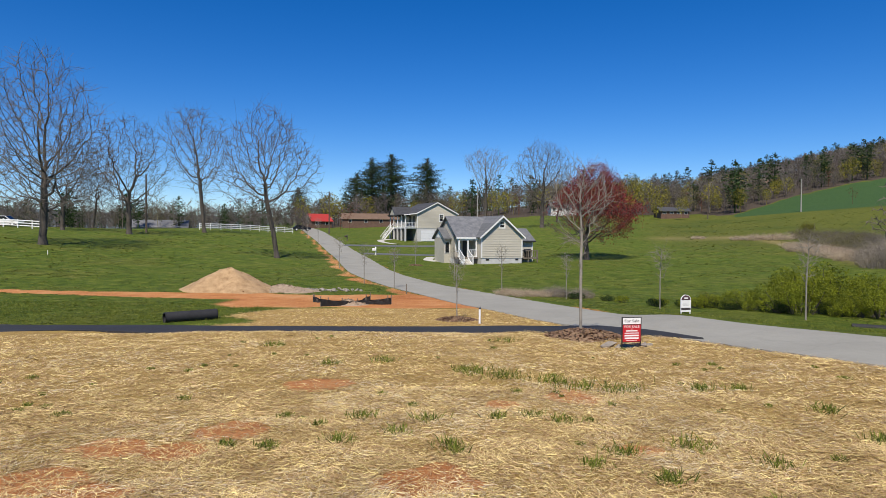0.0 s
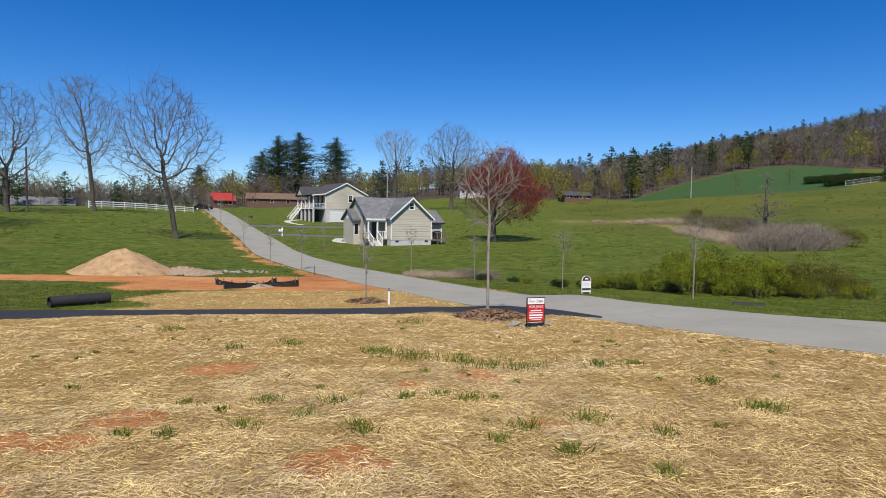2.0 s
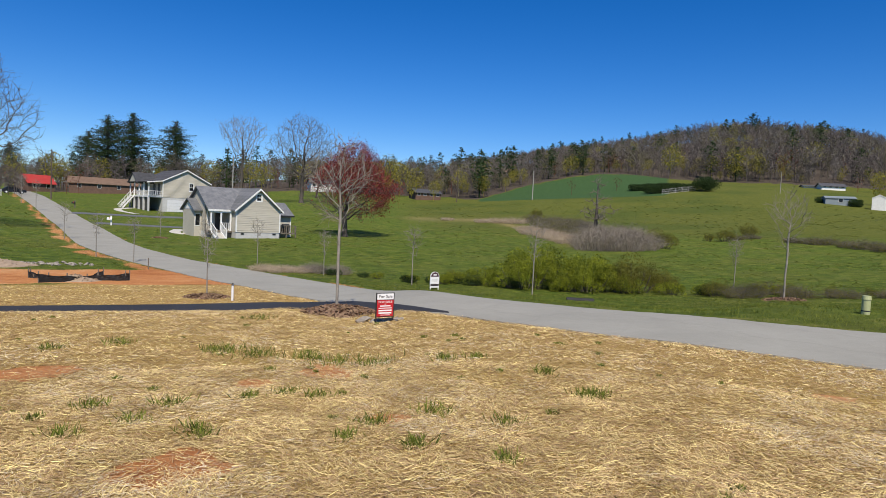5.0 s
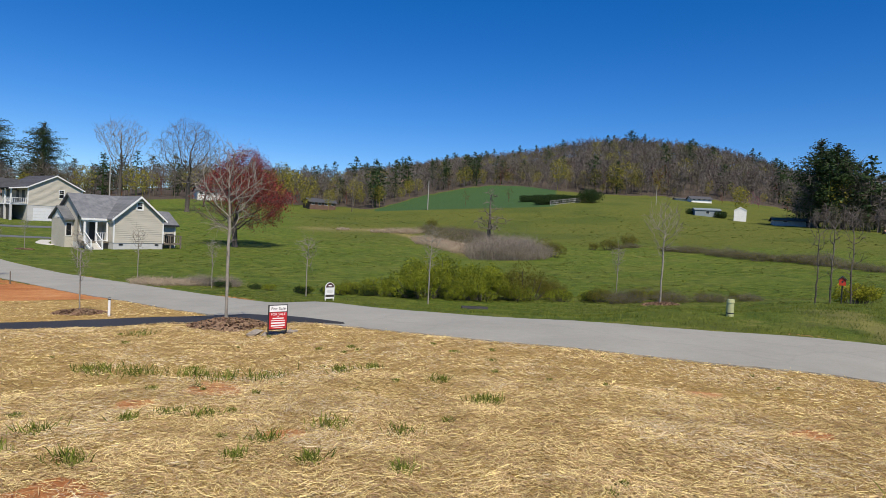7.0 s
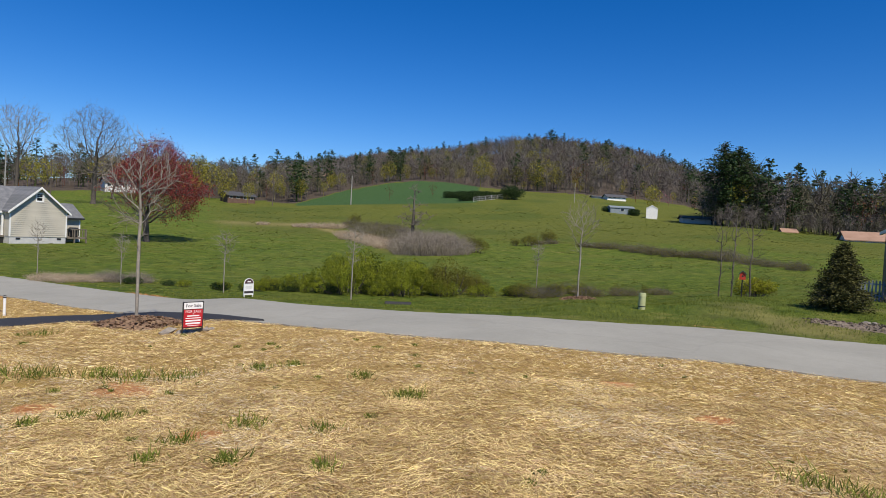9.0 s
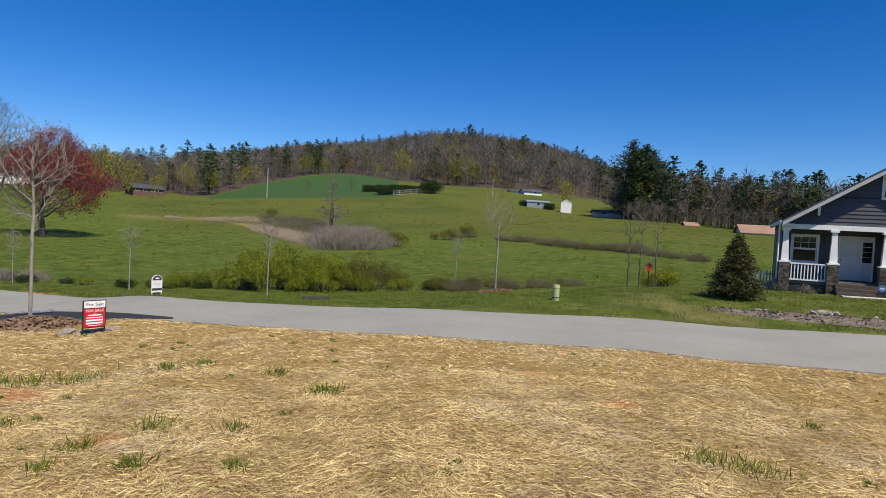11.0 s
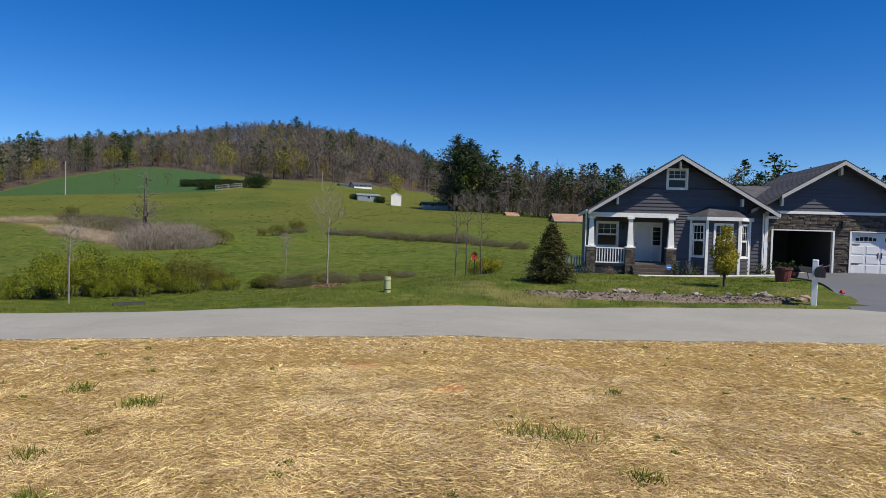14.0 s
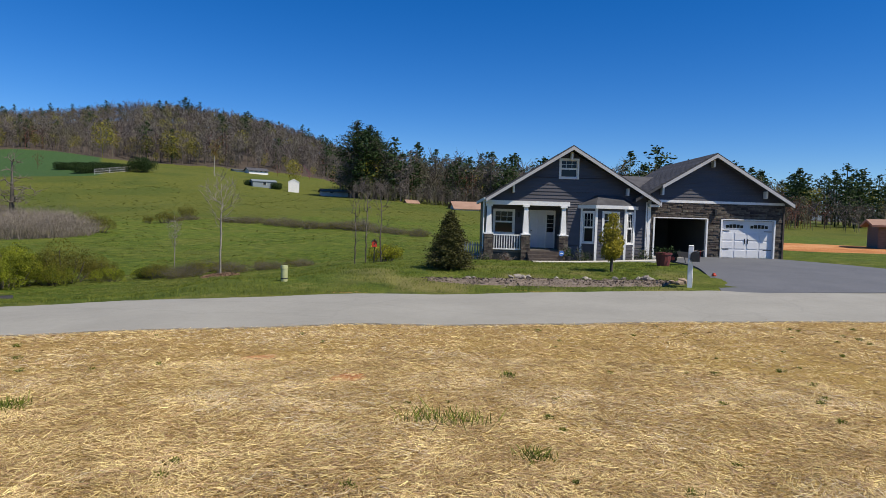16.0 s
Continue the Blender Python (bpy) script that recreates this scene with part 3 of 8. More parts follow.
def add_window(parent, x0, x1, z0, z1, y, cols=3, rows=2, trim=0.09, m=None, double=True):
    """A double-hung window: white casing, two sashes, bars in the upper one, dark panes set back."""
    put = lambda bm: turned(bm, m) if m else bm
    win = part("window", put(ring(x0 - trim, x1 + trim, z0 - trim, z1 + trim, trim, y - 0.05, y + 0.08)), WHITE, parent, "white framed window with dark glass")
    s, zm, g = 0.045, (z0 + z1) / 2, 0.018
    halves = ((zm, z1, 0.0), (z0, zm, 0.02)) if double else ((z0, z1, 0.0),)
    for a, b, back in halves:
        part("sash", put(ring(x0, x1, a, b, s, y + back, y + back + 0.045)), WHITE, win)
        part("pane", put(box(x0 + 0.01, x1 - 0.01, y + back + 0.02, y + back + 0.03, a + 0.005, b - 0.005)), GLASS, win)
    a, b, back = halves[0]
    for i in range(1, cols):
        x = x0 + (x1 - x0) * i / cols
        part("muntin", put(box(x - g / 2, x + g / 2, y + 0.008, y + 0.04, a + s, b - s)), WHITE, win)
    for j in range(1, rows):
        z = a + (b - a) * j / rows
        part("muntin", put(box(x0 + s, x1 - s, y + 0.006, y + 0.038, z - g / 2, z + g / 2)), WHITE, win)
    return win


def gable_roof(parent, x0, x1, xm, ze, zr, y0, y1, material, thick=0.16, course=0.16):
    """Two shingled slopes with stepped courses, ridge along y."""
    for side, xe in ((-1, x0), (1, x1)):
        run, rise = abs(xm - xe), zr - ze
        n = max(6, int(math.hypot(run, rise) / course))
        deck = part("roof", prism([(xe, ze - 0.01), (xm, zr - 0.01), (xm, zr - thick), (xe, ze - thick)], "y", y0, y1), material, parent)
        me = None
        for i in range(n):
            xa, za = xe + (xm - xe) * i / n, ze + rise * i / n
            if me is None:
                dx, dz = (xm - xe) / n * 1.02, rise / n * 1.02
                vs = [(0, y0, 0.014), (0, y1, 0.014), (dx, y1, dz + 0.004), (dx, y0, dz + 0.004), (0, y0, -0.006), (0, y1, -0.006)]
                me = mesh_of("shingle_course", vs, [(0, 1, 2, 3), (0, 4, 5, 1), (0, 3, 4), (1, 5, 2)], material)
            row = part_mesh("shingle_course", me, deck)
            row.location = (xa, 0, za)


def rake_boards(parent, x0, x1, xm, ze, zr, y, depth=0.24, thick=0.05, material=None, stop=None):
    """The two sloping boards along a gable; stop cuts the first short at that x."""
    for xe in (x0, x1):
        xa = max(xe, stop) if stop and xe < xm else xe
        za = ze + (zr - ze) * (xa - xe) / (xm - xe)
        vs = [(xa, za - 0.02), (xm, zr - 0.02), (xm, zr - 0.02 - depth), (xa, za - 0.02 - depth)]
        part("fascia", prism(vs, "y", y - thick, y), material or WHITE, parent)


def railing(parent, x0, x1, y, z0, z1, step_x=0.13, name="railing"):
    bm = bmesh.new()
    box_bm(bm, x0, x1, y - 0.04, y + 0.04, z1 - 0.06, z1)
    box_bm(bm, x0, x1, y - 0.03, y + 0.03, z0, z0 + 0.06)
    rail = part(name, bm, WHITE, parent, "white balustrade")
    n = max(2, int((x1 - x0) / step_x))
    for i in range(n):
        x = x0 + (i + 0.5) * (x1 - x0) / n
        part("baluster", box(x - 0.022, x + 0.022, y - 0.022, y + 0.022, z0 + 0.06, z1 - 0.06), WHITE, rail)
    return rail


# white trim greyed for the rake boards: their shade is in the colour
RAKE = surface("shaded_white_trim", (0.36, 0.36, 0.37), (0.48, 0.48, 0.49), 3, 0.55, bump=0.05, grain=30)


def build_grey_house():
    """The dark grey one-storey house with its porch, bay and two-bay garage; x along the front, y into the house."""
    h = base("grey_house", 0.936 * 33.4, 0.352 * 33.4, 0.0, -69.4, "dark grey sided house with white trim, porch and stone garage", "house")
    gz = -0.9  # walls reach below the sloping ground
    xm, x0, x1, ze, zr = 6.7, 2.45, 10.95, 2.95, 5.55
    rise = (zr - ze) / (xm - 2.1)
    # front gable above the porch and the wall beside it
    gable = lambda z: (max(x0, xm - (zr - 0.1 - z) / rise), min(x1, xm + (zr - 0.1 - z) / rise)) if z > ze else (x0, x1)
    vent = (6.18, 7.05, 4.08, 4.98)
    tagged(part("gable_wall", lap_wall(gable, 2.78, zr - 0.12, [vent], 0.0), GREY_SIDING, h), kind="stuff")
    add_window(h, *vent, 0.0, 3, 2)
    bay_hole = (7.75, 9.75, 0.5, 2.45)
    tagged(part("front_wall", lap_wall(lambda z: (6.62, x1), gz, 2.78, [bay_hole], 0.0), GREY_SIDING, h), kind="stuff")
    # porch recess: back wall with window and door, end wall, floor, ceiling
    pw, pd = (2.95, 3.98, 1.05, 2.28), (4.55, 6.32, 0.26, 2.36)
    tagged(part("porch_wall", lap_wall(lambda z: (x0, 6.62), gz, 2.78, [pw, pd], 1.9), GREY_SIDING, h), kind="stuff")
    add_window(h, *pw, 1.9, 3, 2)
    part("porch_side_wall", box(6.62, 6.74, 0.13, 2.0, gz, 2.78), GREY_SIDING, h)
    part("porch_floor", box(x0, 6.62, 0.02, 1.9, 0.06, 0.24), WOOD_GREY, h)
    part("porch_skirt", box(x0 + 0.05, 4.6, 0.05, 0.1, gz, 0.06), BLACK, h)
    part("porch_ceiling", box(x0, 6.62, 0.13, 1.9, 2.6, 2.68), WHITE, h)
    part("porch_beam", box(2.32, 6.72, -0.12, 0.12, 2.56, 2.78), WHITE, h)
    # door with sidelights
    door = part("front_door", box(4.93, 5.78, 1.93, 1.98, 0.28, 2.30), DOOR_WHITE, h, "white panelled front door")
    for a in ((4.55, 4.62), (4.86, 4.93), (5.78, 5.85), (6.25, 6.32)):
        part("door_frame", box(a[0], a[1], 1.86, 2.0, 0.26, 2.36), WHITE, h)
    part("door_frame", box(4.62, 6.25, 1.86, 2.0, 2.30, 2.36), WHITE, h)
    for a in ((4.62, 4.86), (5.85, 6.25)):
        sl = part("sidelight", box(a[0], a[1], 1.93, 1.97, 0.28, 1.15), DOOR_WHITE, h)
        part("pane", box(a[0] + 0.03, a[1] - 0.03, 1.935, 1.955, 1.15, 2.1), GLASS, sl)
        part("top_panel", box(a[0], a[1], 1.93, 1.97, 2.1, 2.3), DOOR_WHITE, sl)
        for k in range(1, 4):
            part("muntin", box(a[0], a[1], 1.92, 1.935, 1.15 + k * 0.24, 1.165 + k * 0.24), WHITE, sl)
    for zz in (0.4, 1.05, 1.62):
        for xx in (5.02, 5.39):
            part("door_panel", box(xx, xx + 0.29, 1.915, 1.93, zz, zz + 0.48, 0.01), DOOR_WHITE, door)
    part("door_knob", cyl(0.03, 0.03, (5.0, 1.87, 1.22), (5.0, 1.93, 1.22), 8), BLACK, door)
    part("wall_lamp", box(4.2, 4.32, 1.78, 1.89, 1.95, 2.2, 0.02), BLACK, h, "black porch lantern")
    # steps
    for k in range(3):
        part("porch_step", box(4.55, 6.3, -0.32 * (3 - k) + 0.02, -0.32 * (2 - k) + 0.02, -0.5, -0.34 + 0.17 * (k + 1)), BRICK_STEP, h, "dark brick step")
    # tapered columns on stone piers
    for x in (2.5, 4.44, 6.42):
        col = bmesh.new()
        lo, hi = 0.16, 0.095
        pts = [(x - lo, -lo, 1.06), (x + lo, -lo, 1.06), (x + lo, lo, 1.06), (x - lo, lo, 1.06), (x - hi, -hi, 2.5), (x + hi, -hi, 2.5), (x + hi, hi, 2.5), (x - hi, hi, 2.5)]
        vs = [col.verts.new(p) for p in pts]
        for f in ((3, 2, 1, 0), (4, 5, 6, 7), (0, 1, 5, 4), (1, 2, 6, 5), (2, 3, 7, 6), (3, 0, 4, 7)):
            col.faces.new([vs[i] for i in f])
        box_bm(col, x - 0.17, x + 0.17, -0.17, 0.17, 2.46, 2.558)
        box_bm(col, x - 0.25, x + 0.25, -0.25, 0.25, 1.0, 1.07)
        part("column", col, WHITE, h, "white tapered porch column")
        pier = part("pier", box(x - 0.2, x + 0.2, -0.2, 0.2, gz, 1.0), STONE, h, "stacked stone pier")
        rr = random.Random(int(x * 10))
        z = -0.55
        while z < 0.97:
            hh = rr.uniform(0.06, 0.13)
            q = x - 0.23
            while q < x + 0.2:
                w = min(rr.uniform(0.12, 0.3), x + 0.24 - q)
                part("stone", box(q + 0.004, q + w - 0.004, -0.23 - rr.uniform(0, 0.025), -0.18, z + 0.004, min(z + hh, 1.0) - 0.004), STONE, pier)
                q += w
            z += hh
        part("stone_return", box(x - 0.235, x - 0.2, -0.18, 0.2, -0.6, 0.99), STONE, pier)
    railing(h, 2.74, 4.22, -0.02, 0.2, 1.0)
    # bay window with its own hipped roof
    for (ax, ay), (bx, by), win in (((7.35, 0.0), (8.0, -0.62), True), ((8.0, -0.62), (9.5, -0.62), True), ((9.5, -0.62), (10.15, 0.0), True)):
        ln = math.hypot(bx - ax, by - ay)
        m = Matrix.Translation((ax, ay, 0)) @ Matrix.Rotation(math.atan2(by - ay, bx - ax), 4, "Z")
        hole = (0.16, ln - 0.16, 0.72, 2.27) if ln < 1 else (0.38, ln - 0.38, 0.72, 2.27)
        tagged(part("bay_wall", turned(lap_wall(lambda z: (0.0, ln), gz, 2.5, [hole], 0.0), m), GREY_SIDING, h), kind="stuff")
        add_window(h, *hole, 0.0, 3, 2, 0.08, m)
    for x, y in ((7.37, -0.03), (8.0, -0.63), (9.5, -0.63), (10.13, -0.03)):
        part("corner_trim", box(x - 0.06, x + 0.06, y - 0.05, y + 0.04, gz, 2.48), WHITE, h)
    bm = bmesh.new()
    low = [bm.verts.new(p) for p in ((7.15, 0.0, 2.66), (7.92, -0.86, 2.66), (9.58, -0.86, 2.66), (10.35, 0.0, 2.66))]
    top = [bm.verts.new(p) for p in ((8.1, 0.0, 3.2), (8.2, -0.08, 3.2), (9.3, -0.08, 3.2), (9.4, 0.0, 3.2))]
    for i in range(3):
        bm.faces.new((low[i], low[i + 1], top[i + 1], top[i]))
    bm.faces.new(top)
    part("bay_roof", bm, SHINGLE_DARK, h)
    part("bay_fascia", prism([(7.15, 0.0), (7.92, -0.86), (9.58, -0.86), (10.35, 0.0)], "z", 2.48, 2.655), WHITE, h)
    # corner boards, frieze, downpipe
    part("corner_trim", box(10.83, 10.99, -0.05, 0.02, gz, 3.0), WHITE, h)
    part("corner_trim", box(2.4, 2.5, 0.24, 0.36, gz, 2.56), WHITE, h)
    part("downpipe", cyl(0.04, 0.04, (10.75, -0.08, gz + 0.4), (10.75, -0.08, 2.9), 8), WHITE, h, "white downpipe")
    part("porch_downpipe", cyl(0.035, 0.035, (2.2, -0.12, 0.2), (2.2, -0.12, 2.75), 8), WHITE, h)
    # side and back walls
    part("side_wall", box(x0, x0 + 0.12, 2.05, 7.0, gz, 2.95), GREY_SIDING, h)
    part("back_wall", box(x0, 18.2, 7.12, 7.24, gz, 2.95), GREY_SIDING, h)
    part("back_gable", prism([(x0, 2.95), (x1, 2.95), (xm, zr - 0.15)], "y", 7.0, 7.1), GREY_SIDING, h)
    part("floor", box(x0, 10.9, 2.05, 7.0, 0.1, 0.24), WOOD_GREY, h)
    # main roof and its white edges and brackets
    gable_roof(h, 2.28, 11.32, xm, 2.93, 5.7, -0.62, 7.4, SHINGLE_DARK)
    rake_boards(h, 2.28, 11.32, xm, 2.86, 5.65, -0.63, 0.17, material=RAKE)
    for xe in (2.28, 11.32):
        part("gutter", box(min(xe, xe + 0.1 * (1 if xe > 6 else -1)), max(xe, xe + 0.1 * (1 if xe > 6 else -1)), -0.44, 7.3, 2.74, 2.9), WHITE, h)
        s = 1 if xe < 6 else -1
        part("eave_return", box(min(xe, xe + s * 0.5), max(xe, xe + s * 0.5), -0.42, 0.0, 2.66, 2.78), WHITE, h)
    for x, z in ((3.72, 3.62), (9.68, 3.62), (6.7, 5.42)):
        part("bracket", box(x - 0.055, x + 0.055, -0.36, -0.02, z - 0.42, z - 0.04, 0.015), WHITE, h, "white gable bracket")
    # garage
    gx0, gx1, gxm, gr = 10.99, 17.95, 14.1, 5.46
    gr_rise = (gr - 3.02) / (18.3 - gxm)
    tagged(part("garage_gable", lap_wall(lambda z: (max(gx0, gxm - (gr - 0.08 - z) / gr_rise), min(gx1, gxm + (gr - 0.08 - z) / gr_rise)), 3.06, gr - 0.1, [], 0.0), GREY_SIDING, h), kind="stuff")
    part("frieze", box(gx0, gx1 + 0.05, -0.06, 0.05, 2.93, 3.06), WHITE, h)
    d1, d2 = (11.2, 13.95), (14.75, 17.5)
    bm = bmesh.new()
    for a in ((gx0, d1[0], gz, 2.93), (d1[1], d2[0], gz, 2.93), (d2[1], gx1, gz, 2.93), (d1[0], d1[1], 2.1, 2.93), (d2[0], d2[1], 2.1, 2.93)):
        box_bm(bm, a[0], a[1], 0.0, 0.22, a[2], a[3])
    front = part("garage_front", bm, BRICK_STEP, h)
    rr = random.Random(9)
    count, rest_v, rest_f = 0, [], []
    shared = {}
    z = -0.15
    while z < 2.9:
        hh = rr.choice((0.07, 0.09, 0.12))
        x = gx0
        while x < gx1 - 0.02:
            w = min(rr.choice((0.2, 0.28, 0.36, 0.46)), gx1 - x)
            zc = z + hh / 2
            for a, b in ((x, x + w),):
                for o in (d1, d2):
                    if zc < 2.12 and b > o[0] - 0.06 and a < o[1] + 0.06:
                        if a < o[0] - 0.1:
                            b = o[0] - 0.07
                        elif b > o[1] + 0.1:
                            a = o[1] + 0.07
                        else:
                            b = a
                if b - a > 0.05 and z + hh < 2.93:
                    out = 0.02 + rr.random() * 0.05
                    if count < 290 and zc > 1.0:
                        key = (round(b - a, 2), hh)
                        if key not in shared:
                            q = box(0.005, b - a - 0.005, -1, 0, 0.005, hh - 0.005)
                            me = bpy.data.meshes.new("stone")
                            q.to_mesh(me)
                            q.free()
                            me.materials.append(STONE)
                            shared[key] = me
                        st = part_mesh("stone", shared[key], front)
                        st.location, st.scale = (a, 0.001, z), (1, out, 1)
                        count += 1
                    else:
                        k = len(rest_v)
                        rest_v += [(xx, yy, zz) for zz in (z + 0.005, z + hh - 0.005) for yy in (-out, 0.001) for xx in (a + 0.005, b - 0.005)]
                        rest_f += [tuple(k + i for i in f) for f in ((0, 2, 3, 1), (4, 5, 7, 6), (0, 1, 5, 4), (0, 4, 6, 2), (1, 3, 7, 5))]
            x += w
        z += hh
    tagged(part_mesh("stonework", mesh_of("stonework", rest_v, rest_f, STONE_REST), front), "rows of stacked ledge stone", kind="stuff")
    for d in (d1, d2):
        for a in ((d[0] - 0.06, d[0] + 0.02, 0.0, 2.14), (d[1] - 0.02, d[1] + 0.06, 0.0, 2.14), (d[0], d[1], 2.08, 2.15)):
            part("door_frame", box(a[0], a[1], -0.08, 0.14, a[2] + 0.02, a[3]), WHITE, h)
    # closed garage door with panels, arched lights, hinges and handles
    gd = part("garage_door", box(d2[0] + 0.02, d2[1] - 0.02, 0.1, 0.15, 0.06, 2.08), DOOR_WHITE, h, "white carriage-style garage door")
    for r in range(3):
        for c in range(4):
            xx = d2[0] + 0.1 + c * 0.66
            part("door_panel", box(xx, xx + 0.56, 0.082, 0.1, 0.14 + r * 0.46, 0.14 + r * 0.46 + 0.38, 0.01), DOOR_WHITE, gd)
    for c in range(2):
        xa = d2[0] + 0.22 + c * 1.3
        light = part("light_row", box(xa, xa + 1.0, 0.078, 0.1, 1.66, 1.92), WHITE, gd)
        for k in range(5):
            arch = 0.05 * (1 - ((k - 2) / 2) ** 2)
            part("pane", box(xa + 0.04 + k * 0.19, xa + 0.2 + k * 0.19, 0.07, 0.079, 1.69, 1.84 + arch), GLASS, light)
    for zz in (0.55, 1.52):
        for xa in (d2[0] + 0.04, d2[1] - 0.46):
            part("strap_hinge", box(xa, xa + 0.42, 0.07, 0.1, zz, zz + 0.035), BLACK, gd)
    for xa in (d2[0] + 1.27, d2[0] + 1.43):
        part("door_handle", box(xa, xa + 0.035, 0.05, 0.1, 0.86, 1.14, 0.01), BLACK, gd)
    # the open bay: floor, walls, ceiling and dim stored things
    part("garage_floor", box(gx0, gx1, 0.0, 7.0, -0.1, 0.06), CONCRETE, h)
    part("garage_ceiling", box(gx0, gx1, 0.22, 7.0, 2.7, 2.8), ROOM, h)
    part("garage_back", box(gx0, gx1, 7.0, 7.1, 0.0, 2.8), ROOM, h)
    part("garage_side", box(gx0, gx0 + 0.1, 0.22, 7.0, 0.0, 2.8), ROOM, h)
    part("garage_divider", box(14.4, 14.5, 0.22, 7.0, 0.06, 2.7), ROOM, h)
    part("garage_outer_wall", box(gx1 - 0.12, gx1, 0.22, 7.1, gz, 3.0), GREY_SIDING, h)
    part("corner_trim", box(gx1 - 0.02, gx1 + 0.06, -0.1, 0.1, gz, 2.93), STONE_REST, h)
    part("wall_lamp", box(14.28, 14.42, -0.2, -0.04, 2.3, 2.62, 0.02), BLACK, h, "black garage lantern")
    gable_roof(h, 10.0, 18.2, gxm, 3.04, 5.52, -0.62, 7.5, SHINGLE_DARK)
    rake_boards(h, 10.0, 18.2, gxm, 2.98, 5.47, -0.63, 0.17, material=RAKE, stop=11.35)
    for x, z in ((11.5, 3.72), (16.9, 3.68), (14.1, 5.24)):
        part("bracket", box(x - 0.055, x + 0.055, -0.34, -0.02, z - 0.42, z - 0.04, 0.015), WHITE, h, "white gable bracket")
    # link roof between the two gables
    vs = [(8, 1.6, 2.9), (16, 1.6, 2.9), (16, 4.6, 4.6), (8, 4.6, 4.6), (8, 7.4, 2.95), (16, 7.4, 2.95)]
    part_mesh("roof", mesh_of("link_roof", vs, [(0, 1, 2, 3), (3, 2, 5, 4)], SHINGLE_DARK), h)
    part("meter_box", box(gx1, gx1 + 0.14, 0.2, 0.5, 0.5, 1.0), BLACK, h)
    return h


build_grey_house()


def cottage(name, label, x, y, turn, w, length, wall, peak, siding, shingles, found=0.7, overhang=0.3, gable_holes=(), z=None):
    """A gabled house; x along the gable end that faces -y, ridge along y."""
    z = float(ground(x, y)) if z is None else z
    h = base(name, x, y, z, turn, label, "house")
    xm = w / 2
    slope = (peak - wall) / (w / 2)
    edge = lambda q: (max(0, xm - (peak - 0.08 - q) / slope), min(w, xm + (peak - 0.08 - q) / slope)) if q > wall else (0, w)
    part("foundation", box(0.02, w - 0.02, 0.02, length, -1.2, found), FOUNDATION, h)
    tagged(part("gable_wall", lap_wall(edge, found, peak - 0.1, gable_holes, 0.0, board=0.2), siding, h), kind="stuff")
    part("wall", box(0, 0.12, 0.13, length, found, wall), siding, h)
    part("wall", box(w - 0.12, w, 0.13, length, found, wall), siding, h)
    part("back_wall", prism([(0, found), (w, found), (w, wall), (xm, peak - 0.1), (0, wall)], "y", length - 0.1, length), siding, h)
    for hole in gable_holes:
        add_window(h, *hole, 0.0, 2, 2, 0.1, double=True)
    ez = wall - overhang * slope
    gable_roof(h, -overhang, w + overhang, xm, ez, peak, -0.3, length + 0.3, shingles, 0.14, 0.22)
    rake_boards(h, -overhang, w + overhang, xm, ez - 0.0, peak, -0.31, 0.22)
    for xx in (-0.03, w - 0.1):
        part("corner_trim", box(xx, xx + 0.13, -0.045, 0.08, found, wall), WHITE, h)
    return h


